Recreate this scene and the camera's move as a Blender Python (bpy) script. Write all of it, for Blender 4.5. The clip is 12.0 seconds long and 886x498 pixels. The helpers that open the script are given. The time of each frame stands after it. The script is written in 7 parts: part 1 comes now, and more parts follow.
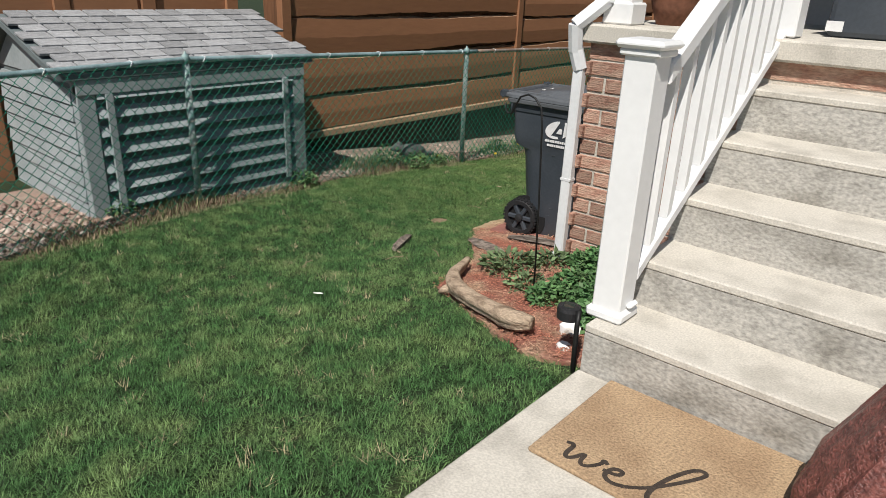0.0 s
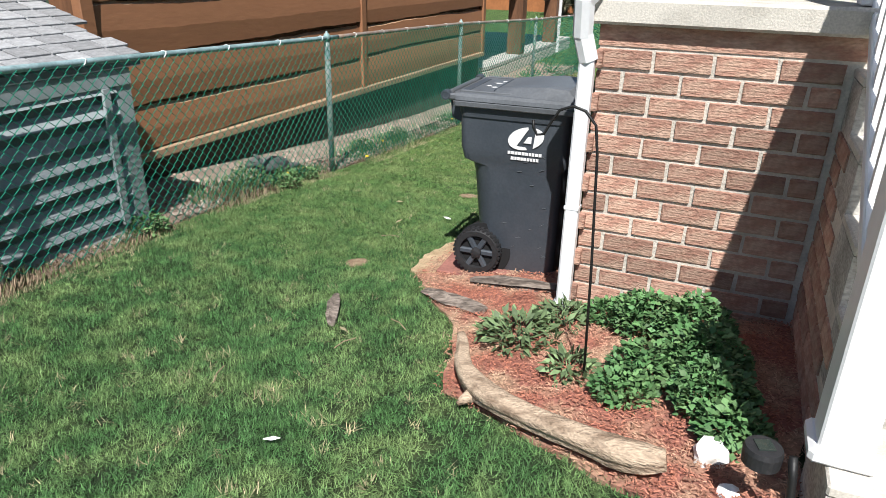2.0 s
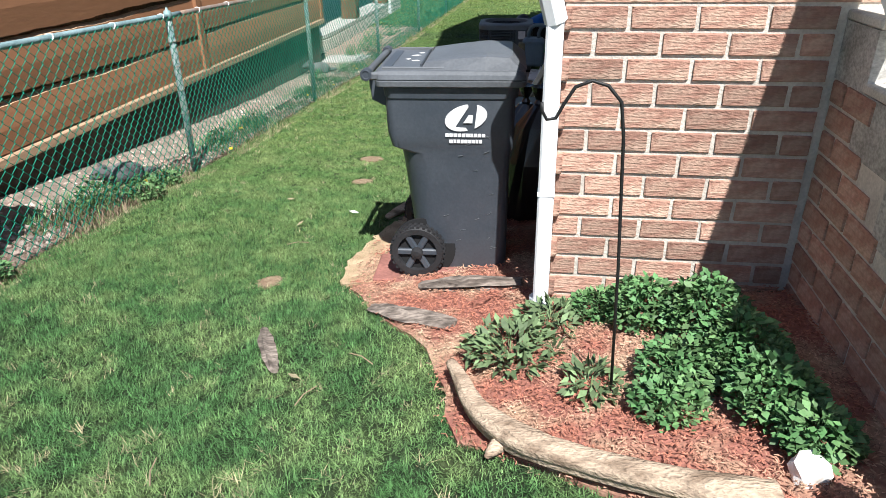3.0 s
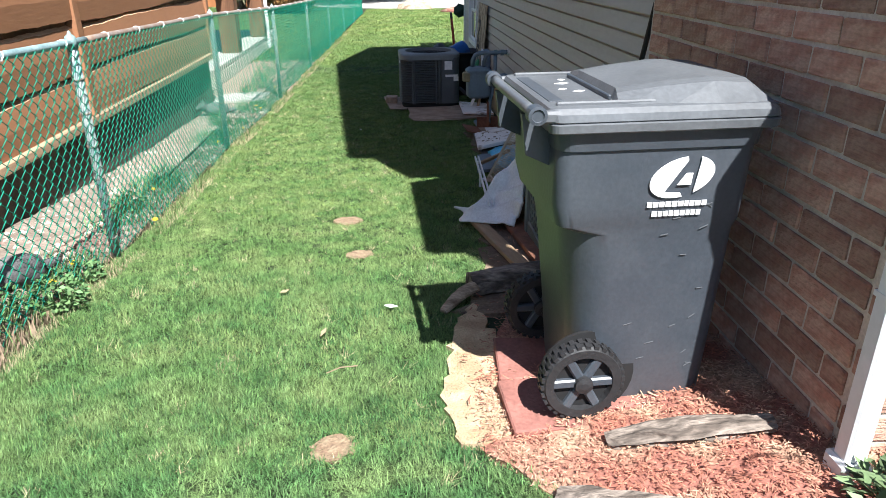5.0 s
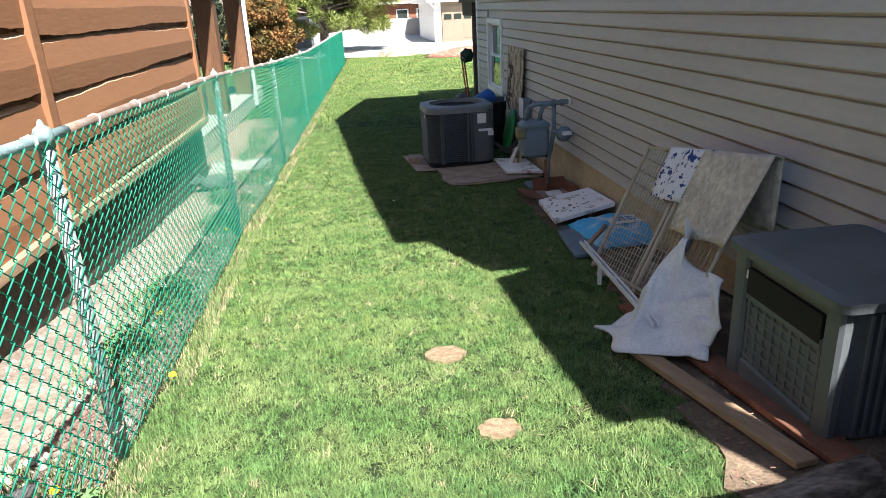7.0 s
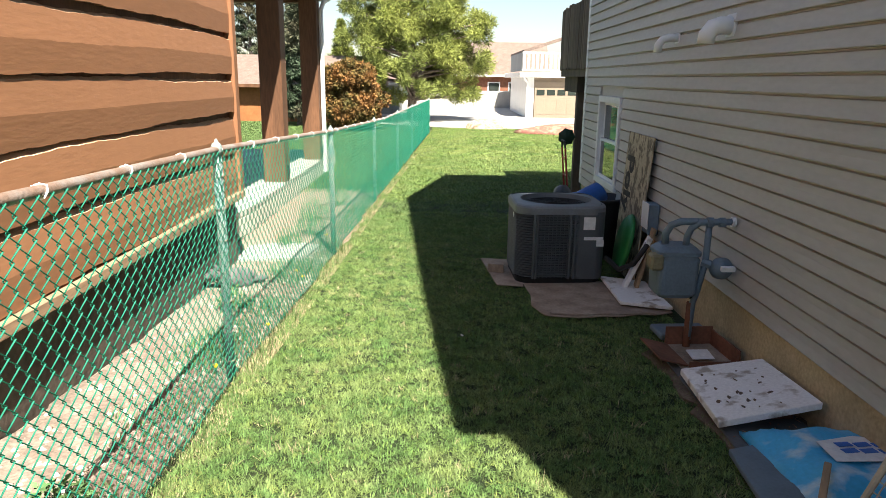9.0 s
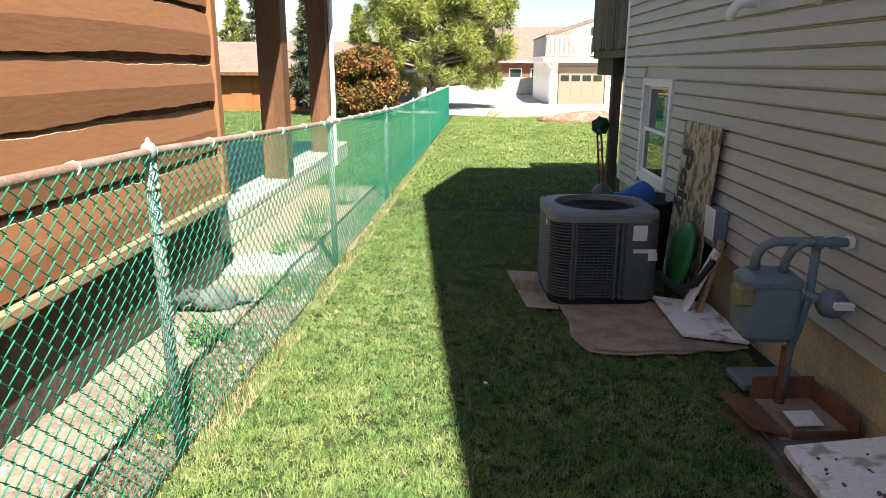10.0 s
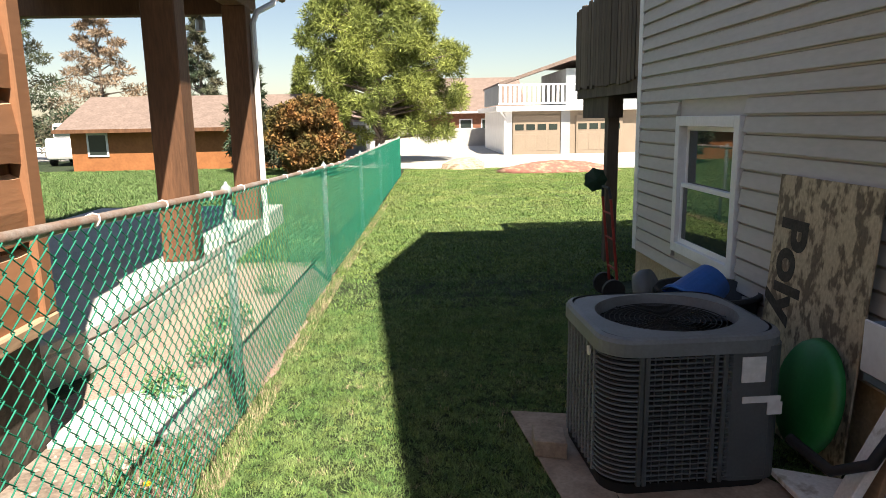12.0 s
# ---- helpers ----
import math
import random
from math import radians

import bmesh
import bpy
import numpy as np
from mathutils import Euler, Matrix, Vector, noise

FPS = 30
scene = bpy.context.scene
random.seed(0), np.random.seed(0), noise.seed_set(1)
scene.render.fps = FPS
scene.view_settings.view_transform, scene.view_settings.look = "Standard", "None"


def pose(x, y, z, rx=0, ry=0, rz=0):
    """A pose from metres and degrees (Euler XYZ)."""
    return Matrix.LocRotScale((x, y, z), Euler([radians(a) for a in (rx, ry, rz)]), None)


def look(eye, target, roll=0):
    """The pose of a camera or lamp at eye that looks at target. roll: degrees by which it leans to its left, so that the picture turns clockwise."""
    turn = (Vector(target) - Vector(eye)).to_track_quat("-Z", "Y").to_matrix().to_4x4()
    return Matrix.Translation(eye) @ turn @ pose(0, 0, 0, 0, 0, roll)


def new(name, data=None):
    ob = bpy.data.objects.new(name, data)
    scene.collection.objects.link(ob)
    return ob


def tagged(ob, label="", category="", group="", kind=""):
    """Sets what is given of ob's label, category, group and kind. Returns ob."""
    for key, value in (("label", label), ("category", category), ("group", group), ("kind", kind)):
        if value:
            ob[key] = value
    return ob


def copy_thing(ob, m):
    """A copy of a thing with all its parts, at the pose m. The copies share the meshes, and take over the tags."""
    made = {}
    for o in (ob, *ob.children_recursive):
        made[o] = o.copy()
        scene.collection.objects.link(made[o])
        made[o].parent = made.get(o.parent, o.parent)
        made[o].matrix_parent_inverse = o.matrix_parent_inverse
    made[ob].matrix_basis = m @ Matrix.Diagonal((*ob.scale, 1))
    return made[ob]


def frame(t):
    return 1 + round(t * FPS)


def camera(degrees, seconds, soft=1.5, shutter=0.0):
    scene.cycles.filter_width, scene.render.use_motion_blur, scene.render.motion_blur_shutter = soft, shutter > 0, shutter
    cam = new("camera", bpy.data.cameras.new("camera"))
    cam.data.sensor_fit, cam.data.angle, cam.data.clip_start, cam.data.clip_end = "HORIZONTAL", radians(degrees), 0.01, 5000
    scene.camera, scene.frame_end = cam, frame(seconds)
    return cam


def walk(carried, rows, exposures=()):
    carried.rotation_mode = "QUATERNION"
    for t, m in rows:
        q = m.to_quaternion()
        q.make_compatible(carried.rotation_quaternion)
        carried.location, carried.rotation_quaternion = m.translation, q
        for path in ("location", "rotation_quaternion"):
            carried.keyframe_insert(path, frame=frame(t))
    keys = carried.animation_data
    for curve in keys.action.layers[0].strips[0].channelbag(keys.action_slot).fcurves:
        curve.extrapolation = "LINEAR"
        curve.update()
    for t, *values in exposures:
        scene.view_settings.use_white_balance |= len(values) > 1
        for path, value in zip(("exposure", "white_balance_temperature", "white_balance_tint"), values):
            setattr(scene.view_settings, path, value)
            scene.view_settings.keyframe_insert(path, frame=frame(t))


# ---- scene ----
cam = camera(66.1, 12.0, 0.7)
EXPOSURES = [(0, 0.0, 6450, 10), (0.8, 0.27, 6350, 10), (1.6, 0.52, 6250, 10), (2.5, 0.82, 6100, 10), (3.2, 1.0, 6050, 10), (4.8, 1.48, 6050, 10), (6, 1.68, 6100, 10), (7.2, 1.78, 6450, 11), (9, 1.74, 7000, 11), (11, 1.7, 7150, 13), (12, 1.46, 7200, 13)]
PATH = [
    (0, (0.028, -0.007, 1.412), (-1.173, 1.411, 0.672), 2.4),
    (0.5, (-0.368, 0.188, 1.39), (-1.544, 1.62, 0.638), 0.9),
    (1, (-0.749, 0.224, 1.333), (-1.646, 1.82, 0.527), 0.3),
    (1.5, (-1.068, 0.377, 1.351), (-1.741, 2.072, 0.531), 0.2),
    (2, (-1.426, 0.597, 1.328), (-2.14, 2.295, 0.548), 1.4),
    (2.5, (-1.795, 0.764, 1.264), (-2.226, 2.538, 0.449), -1.4),
    (3, (-2.071, 0.98, 1.286), (-2.338, 2.761, 0.417), -0.9),
    (3.2, (-2.183, 1.093, 1.216), (-2.443, 2.905, 0.412), -1.3),
    (4.8, (-3.144, 2.074, 1.096), (-3.115, 3.903, 0.288), 0.2),
    (5, (-3.252, 2.189, 1.061), (-3.121, 4.023, 0.274), -0.4),
    (5.2, (-3.386, 2.292, 1.037), (-3.283, 4.142, 0.286), -5.0),
    (5.5, (-3.502, 2.479, 1.04), (-3.317, 4.31, 0.255), -4.0),
    (6, (-3.639, 2.894, 1.006), (-3.481, 4.734, 0.237), -3.6),
    (6.5, (-3.819, 3.318, 0.994), (-3.605, 5.147, 0.216), -0.9),
    (7, (-3.936, 3.765, 1.006), (-3.731, 5.636, 0.328), -3.0),
    (7.2, (-3.927, 3.956, 1.005), (-3.855, 5.883, 0.474), -4.0),
    (8.8, (-3.861, 5.665, 0.968), (-3.905, 7.603, 0.476), -0.2),
    (9, (-3.827, 5.923, 0.938), (-3.824, 7.863, 0.453), 0.8),
    (9.5, (-3.825, 6.462, 0.906), (-3.741, 8.392, 0.391), -1.0),
    (10, (-3.812, 7.036, 0.878), (-3.87, 8.967, 0.359), 0.2),
    (10.5, (-3.867, 7.609, 0.809), (-3.837, 9.553, 0.341), -1.6),
    (11, (-3.816, 8.196, 0.732), (-3.77, 10.146, 0.29), -0.8),
    (11.5, (-3.841, 8.793, 0.741), (-3.858, 10.763, 0.393), -0.1),
    (12, (-3.955, 9.343, 0.77), (-3.873, 11.306, 0.395), -1.0),
]
walk(cam, [(t, look(eye, target, roll)) for t, eye, target, roll in PATH], EXPOSURES)

# ---- world and sun ----
SUN = Vector((-0.25, 0.67, -1.0)).normalized()
world = bpy.data.worlds.new("sky")
scene.world = world
world.use_nodes = True
sky = world.node_tree.nodes.new("ShaderNodeTexSky")
sky.sky_type = "NISHITA"
sky.sun_disc = False
sky.sun_elevation = math.asin(-SUN.z)
sky.sun_rotation = math.atan2(-SUN.x, -SUN.y)
sky.air_density, sky.dust_density = 1.0, 0.6
world.node_tree.links.new(sky.outputs[0], world.node_tree.nodes["Background"].inputs[0])
world.node_tree.nodes["Background"].inputs[1].default_value = 0.052
sun_data = bpy.data.lights.new("sun", "SUN")
sun_data.energy, sun_data.angle, sun_data.color = 5.0, radians(0.55), (1.0, 0.955, 0.88)
sun = new("sun", sun_data)
sun.matrix_world = look((0, 0, 30), Vector((0, 0, 30)) + SUN)


# ---- materials ----
def mat(name, col, rough=0.8, scale=6.0, var=0.25, fine=60.0, fvar=0.15, bump=0.2, metal=0.0, col2=None, mix=0.5, stretch=(1, 1, 1),
        island=0.0, obj=0.0, spec=0.4, bumpscale=None, sheen=0.0, patch=0.1):
    """A procedural surface: coarse stains towards col2, fine grain, bump, and variation by island or object."""
    m = bpy.data.materials.new(name)
    m.use_nodes = True
    nt = m.node_tree
    b = nt.nodes["Principled BSDF"]
    b.inputs["Roughness"].default_value, b.inputs["Metallic"].default_value = rough, metal
    b.inputs["Specular IOR Level"].default_value = spec
    tc = nt.nodes.new("ShaderNodeTexCoord")
    mp = nt.nodes.new("ShaderNodeMapping")
    mp.inputs["Scale"].default_value = stretch
    nt.links.new(tc.outputs["Object"], mp.inputs[0])
    n1 = nt.nodes.new("ShaderNodeTexNoise")
    n1.inputs["Scale"].default_value, n1.inputs["Detail"].default_value = scale, 5
    n2 = nt.nodes.new("ShaderNodeTexNoise")
    n2.inputs["Scale"].default_value, n2.inputs["Detail"].default_value = fine, 6
    nt.links.new(mp.outputs[0], n1.inputs[0])
    nt.links.new(mp.outputs[0], n2.inputs[0])
    ramp = nt.nodes.new("ShaderNodeMapRange")
    ramp.inputs[1].default_value, ramp.inputs[2].default_value = mix - patch, mix + patch
    nt.links.new(n1.outputs[0], ramp.inputs[0])
    c2 = col2 or tuple(max(0, v * (1 - var)) for v in col)
    mx = nt.nodes.new("ShaderNodeMix")
    mx.data_type = "RGBA"
    mx.inputs["A"].default_value, mx.inputs["B"].default_value = (*col, 1), (*c2, 1)
    nt.links.new(ramp.outputs[0], mx.inputs["Factor"])
    val = nt.nodes.new("ShaderNodeMapRange")
    val.inputs[1].default_value, val.inputs[2].default_value = 0.25, 0.75
    val.inputs[3].default_value, val.inputs[4].default_value = 1 - fvar, 1 + fvar
    nt.links.new(n2.outputs[0], val.inputs[0])
    out = val.outputs[0]
    for amount, node, socket in ((island, "ShaderNodeNewGeometry", "Random Per Island"), (obj, "ShaderNodeObjectInfo", "Random")):
        if amount:
            r = nt.nodes.new(node)
            k = nt.nodes.new("ShaderNodeMapRange")
            k.inputs[3].default_value, k.inputs[4].default_value = 1 - amount, 1 + amount
            nt.links.new(r.outputs[socket], k.inputs[0])
            mu = nt.nodes.new("ShaderNodeMath")
            mu.operation = "MULTIPLY"
            nt.links.new(out, mu.inputs[0])
            nt.links.new(k.outputs[0], mu.inputs[1])
            out = mu.outputs[0]
    hs = nt.nodes.new("ShaderNodeHueSaturation")
    nt.links.new(mx.outputs["Result"], hs.inputs["Color"])
    nt.links.new(out, hs.inputs["Value"])
    nt.links.new(hs.outputs[0], b.inputs["Base Color"])
    if bump:
        bp = nt.nodes.new("ShaderNodeBump")
        bp.inputs["Strength"].default_value, bp.inputs["Distance"].default_value = bump, 0.01
        nt.links.new(n2.outputs[0], bp.inputs["Height"])
        nt.links.new(bp.outputs[0], b.inputs["Normal"])
    return m


# Near-black green puts the shade between blades into the ground colour.
M_SOIL = mat("lawn_soil", (0.015, 0.028, 0.009), 0.95, 5, 0.3, 40, 0.4, 0.6, col2=(0.045, 0.062, 0.022), mix=0.6)
M_BLADE0 = mat("lush_grass_blade", (0.058, 0.13, 0.043), 0.6, 5, 0.3, 22, 0.35, 0, col2=(0.14, 0.21, 0.078), mix=0.55, island=0.85, spec=0.2, patch=0.12)
M_BLADE = mat("grass_blade", (0.088, 0.163, 0.05), 0.62, 4, 0.3, 22, 0.3, 0, col2=(0.16, 0.22, 0.08), mix=0.53, island=0.55, spec=0.2, patch=0.13)
M_BLADE2 = mat("dry_lawn_blade", (0.12, 0.2, 0.05), 0.62, 1.6, 0.3, 7, 0.35, 0, col2=(0.2, 0.25, 0.08), mix=0.5, island=0.4, spec=0.2, patch=0.14)
M_DIRT = mat("brown_dirt", (0.21, 0.14, 0.09), 0.95, 26, 0.3, 90, 0.4, 0.8, col2=(0.28, 0.21, 0.135))
M_EARTH = mat("dark_earth", (0.15, 0.105, 0.075), 0.95, 6, 0.3, 70, 0.35, 0.7, col2=(0.24, 0.175, 0.12), mix=0.56)
M_WALK = mat("old_concrete_strip", (0.255, 0.21, 0.17), 0.95, 5, 0.25, 45, 0.35, 0.7, col2=(0.18, 0.142, 0.112))
M_STRAW = mat("dry_straw", (0.42, 0.36, 0.22), 0.8, 3, 0.3, 30, 0.2, 0, island=0.4)
M_MULCH = mat("red_mulch", (0.28, 0.115, 0.085), 0.9, 5, 0.3, 50, 0.4, 0.8, col2=(0.42, 0.28, 0.185), mix=0.57)
M_CHIP = mat("mulch_chip", (0.33, 0.13, 0.085), 0.85, 5, 0.3, 90, 0.25, 0.3, col2=(0.41, 0.28, 0.19), mix=0.55, island=0.5)
M_SAND = mat("bare_sand", (0.50, 0.38, 0.24), 0.95, 8, 0.25, 120, 0.25, 0.5, col2=(0.36, 0.25, 0.15))
M_GRAVEL = mat("gravel_bed", (0.29, 0.23, 0.185), 0.95, 6, 0.3, 50, 0.4, 0.8, col2=(0.30, 0.2, 0.16))
M_STONES = mat("gravel_stone", (0.42, 0.35, 0.30), 0.9, 3, 0.3, 40, 0.3, 0.3, col2=(0.33, 0.22, 0.18), island=0.45)
M_CONC = mat("concrete", (0.56, 0.525, 0.465), 0.92, 6, 0.2, 120, 0.2, 0.25, col2=(0.44, 0.41, 0.36), mix=0.56)
M_RISER = mat("weathered_concrete", (0.43, 0.41, 0.375), 0.95, 6, 0.3, 70, 0.38, 0.25, col2=(0.27, 0.255, 0.225), mix=0.57, stretch=(0.8, 1, 1.3), patch=0.12)
M_PALE = mat("pale_concrete", (0.46, 0.44, 0.41), 0.92, 2, 0.12, 60, 0.1, 0.2)
M_BRICK = mat("brick_face", (0.35, 0.19, 0.14), 0.9, 9, 0.3, 45, 0.25, 0.9, col2=(0.45, 0.30, 0.225), obj=0.3, stretch=(1, 1, 2.5))
M_MORTAR = mat("mortar", (0.60, 0.55, 0.48), 0.95, 8, 0.2, 90, 0.15, 0.5)
M_WHITE = mat("white_vinyl", (0.82, 0.82, 0.82), 0.35, 2, 0.05, 30, 0.03, 0.02)
M_TRIM = mat("white_trim", (0.76, 0.77, 0.78), 0.45, 3, 0.08, 40, 0.05, 0.05)
M_SIDING = mat("vinyl_siding", (0.475, 0.46, 0.435), 0.55, 1.1, 0.1, 35, 0.07, 0.1, col2=(0.43, 0.415, 0.39), stretch=(1, 0.3, 1))
M_FOUND = mat("foundation_paint", (0.50, 0.41, 0.26), 0.9, 3, 0.2, 40, 0.2, 0.5)
M_LOG = mat("stained_log_board", (0.325, 0.152, 0.076), 0.7, 2.2, 0.2, 26, 0.06, 0.2, col2=(0.295, 0.14, 0.07), stretch=(1, 0.25, 1.2), obj=0.12, patch=0.2)
M_LOGEDGE = mat("sunlit_raw_edge", (0.62, 0.42, 0.26), 0.8, 5, 0.2, 60, 0.2, 0.3)
M_BEAM = mat("light_timber_sill", (0.43, 0.285, 0.18), 0.75, 3, 0.25, 40, 0.2, 0.3, stretch=(1, 0.15, 1))
M_STONEWALL = mat("dark_stone_foundation", (0.085, 0.07, 0.055), 0.95, 4, 0.35, 25, 0.3, 0.8)
M_TEAL = mat("fence_paint", (0.22, 0.33, 0.33), 0.6, 10, 0.3, 80, 0.25, 0.3, metal=0.2, col2=(0.36, 0.40, 0.38))
M_MESH = mat("green_vinyl_wire", (0.009, 0.185, 0.118), 0.6, 6, 0.2, 60, 0.1, 0, spec=0.2)
M_RAIL = mat("aged_top_rail", (0.34, 0.30, 0.27), 0.5, 8, 0.25, 70, 0.2, 0.3, metal=0.3, col2=(0.29, 0.2, 0.15))
M_SHED = mat("shed_metal", (0.33, 0.365, 0.38), 0.6, 3, 0.15, 30, 0.1, 0.1, col2=(0.27, 0.31, 0.32))
M_SHEDD = mat("shed_backing_grey", (0.15, 0.18, 0.185), 0.7, 3, 0.2, 30, 0.1, 0.1)
M_SHINGLE = mat("grey_shingle", (0.33, 0.335, 0.345), 0.95, 20, 0.2, 120, 0.3, 0.6, obj=0.24)
M_BIN = mat("bin_plastic", (0.044, 0.053, 0.066), 0.42, 3, 0.2, 70, 0.12, 0.08, col2=(0.060, 0.069, 0.082), spec=0.5)
# Paler bin plastic: sunlight on the lid put into the colour; also scuffs.
M_BINPALE = mat("sunlit_lid_and_scuffs", (0.115, 0.123, 0.134), 0.38, 4, 0.2, 70, 0.15, 0.08, spec=0.5)
M_BLACK = mat("black_rubber", (0.022, 0.022, 0.024), 0.6, 8, 0.2, 60, 0.2, 0.3)
M_IRON = mat("black_iron", (0.02, 0.02, 0.02), 0.5, 10, 0.2, 80, 0.1, 0.1, metal=0.3)
M_LABEL = mat("white_label", (0.78, 0.78, 0.78), 0.6, 20, 0.1, 60, 0.05, 0)
M_DRIFT = mat("driftwood", (0.47, 0.36, 0.26), 0.9, 7, 0.3, 45, 0.35, 1.0, col2=(0.22, 0.155, 0.105), stretch=(1, 3.2, 3.2), mix=0.57)
M_BARK = mat("grey_bark", (0.26, 0.215, 0.18), 0.95, 16, 0.3, 60, 0.5, 1.0, col2=(0.10, 0.08, 0.066), stretch=(0.4, 1.4, 1.4))
M_LEAF = mat("plant_leaf", (0.075, 0.175, 0.06), 0.62, 8, 0.3, 60, 0.2, 0.1, island=0.45, col2=(0.12, 0.21, 0.08))
M_SAGE = mat("grey_green_leaf", (0.15, 0.22, 0.10), 0.65, 8, 0.3, 60, 0.2, 0.1, island=0.4)
M_AC = mat("condenser_metal", (0.105, 0.118, 0.128), 0.5, 4, 0.15, 60, 0.08, 0.05, metal=0.2)
# Paler, bluish grey: reflected light on the top cover put into the colour.
M_ACTOP = mat("condenser_top_grey", (0.18, 0.2, 0.22), 0.5, 4, 0.15, 60, 0.1, 0.05)
# Near-black, mostly for shade in openings and gaps put into the colour.
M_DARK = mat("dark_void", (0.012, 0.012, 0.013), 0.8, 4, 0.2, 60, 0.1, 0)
M_METER = mat("meter_grey_paint", (0.15, 0.205, 0.255), 0.5, 6, 0.15, 60, 0.1, 0.15)
M_CARD = mat("weathered_cardboard", (0.38, 0.30, 0.235), 0.9, 5, 0.25, 50, 0.2, 0.3, col2=(0.27, 0.205, 0.16))
M_RESIN = mat("grey_resin", (0.12, 0.134, 0.145), 0.5, 4, 0.2, 60, 0.1, 0.08)
M_FOAM = mat("dirty_white_foam", (0.84, 0.83, 0.81), 0.8, 9, 0.3, 60, 0.1, 0.3, col2=(0.42, 0.37, 0.31), mix=0.62, patch=0.06)
M_BLUE = mat("blue_plastic", (0.03, 0.16, 0.55), 0.4, 4, 0.2, 50, 0.1, 0.05)
M_BAGBLUE = mat("blue_bag_plastic", (0.05, 0.42, 0.72), 0.35, 7, 0.3, 50, 0.1, 0.2, col2=(0.55, 0.68, 0.74), mix=0.62)
M_GREEN = mat("green_plastic", (0.02, 0.20, 0.05), 0.45, 4, 0.2, 50, 0.1, 0.05)
M_OSB = mat("osb_board", (0.46, 0.39, 0.27), 0.85, 17, 0.3, 60, 0.25, 0.4, col2=(0.16, 0.13, 0.09), mix=0.53, patch=0.05, stretch=(1, 1, 0.6))
M_WOOD = mat("plain_board", (0.38, 0.26, 0.16), 0.8, 4, 0.25, 50, 0.2, 0.4, stretch=(1, 0.2, 1))
M_DECK = mat("dark_deck_wood", (0.13, 0.10, 0.075), 0.85, 5, 0.3, 40, 0.25, 0.4, stretch=(1, 1, 0.2), obj=0.3)
M_POST = mat("brown_post", (0.17, 0.08, 0.04), 0.75, 4, 0.3, 40, 0.25, 0.4, stretch=(1, 1, 0.15))
M_ORANGE = mat("orange_wood_house", (0.36, 0.14, 0.05), 0.8, 2, 0.15, 10, 0.15, 0.1)
M_ROOFBR = mat("brown_roof", (0.20, 0.15, 0.125), 0.95, 3, 0.15, 12, 0.3, 0.3)
M_TAN = mat("tan_garage", (0.27, 0.215, 0.16), 0.8, 1, 0.06, 15, 0.05, 0.05)
M_GREYP = mat("grey_paint", (0.33, 0.34, 0.35), 0.7, 1, 0.1, 15, 0.05, 0.05)
M_COIR = mat("coir_mat", (0.44, 0.31, 0.19), 1.0, 4, 0.2, 110, 0.4, 0.9, col2=(0.35, 0.235, 0.14))
M_INK = mat("mat_ink", (0.06, 0.045, 0.035), 1.0, 30, 0.3, 160, 0.3, 0.5)
M_BAGRED = mat("mulch_bag", (0.20, 0.072, 0.06), 0.32, 30, 0.3, 110, 0.55, 1.0, col2=(0.11, 0.04, 0.035), mix=0.52)
M_CREAM = mat("cream_quilt", (0.76, 0.78, 0.80), 0.95, 7, 0.15, 70, 0.12, 0.3)
M_CREAM2 = mat("beige_knit", (0.62, 0.57, 0.47), 0.95, 7, 0.2, 30, 0.3, 0.5)
M_RUST = mat("rusty_brown_box", (0.23, 0.10, 0.06), 0.9, 5, 0.3, 40, 0.25, 0.3)
M_PAVER = mat("red_paver", (0.29, 0.125, 0.10), 0.9, 6, 0.25, 60, 0.2, 0.4)
M_BUSH = mat("rust_bush_leaf", (0.25, 0.125, 0.045), 0.75, 1.4, 0.3, 10, 0.3, 0, col2=(0.10, 0.085, 0.028), island=0.6, spec=0.2)
M_NEEDLE = mat("pine_needles", (0.24, 0.275, 0.07), 0.7, 0.6, 0.3, 6, 0.3, 0, col2=(0.15, 0.185, 0.05), island=0.6, spec=0.2)
M_SPRUCE = mat("spruce_needles", (0.045, 0.075, 0.04), 0.8, 0.6, 0.3, 6, 0.2, 0, col2=(0.09, 0.085, 0.05), island=0.45)
M_BARE = mat("bare_twig", (0.30, 0.22, 0.15), 0.9, 3, 0.3, 20, 0.2, 0, island=0.3)
M_STATUE = mat("grey_cast_stone", (0.13, 0.13, 0.13), 0.9, 9, 0.35, 60, 0.2, 0.5)


def glass(name, tint=(0.03, 0.04, 0.035), rough=0.03):
    m = bpy.data.materials.new(name)
    m.use_nodes = True
    b = m.node_tree.nodes["Principled BSDF"]
    b.inputs["Base Color"].default_value = (*tint, 1)
    b.inputs["Roughness"].default_value, b.inputs["Specular IOR Level"].default_value = rough, 0.9
    return m


M_GLASS = glass("window_glass")


# ---- building helpers ----
def empty(name, m=None):
    ob = new(name)
    if m is not None:
        ob.matrix_world = m
    return ob


def mesh_of(name, bm, material=None, smooth=False):
    me = bpy.data.meshes.new(name)
    if smooth:
        for f in bm.faces:
            f.smooth = True
    bm.to_mesh(me)
    bm.free()
    for k in (material if isinstance(material, (list, tuple)) else [material]):
        if k:
            me.materials.append(k)
    return me


def part(name, bm, material, parent=None, label="", m=None, smooth=False):
    ob = new(name, mesh_of(name, bm, material, smooth))
    if parent is not None:
        ob.parent = parent
    if m is not None:
        ob.matrix_local = m
    if label:
        ob["label"] = label
    return ob


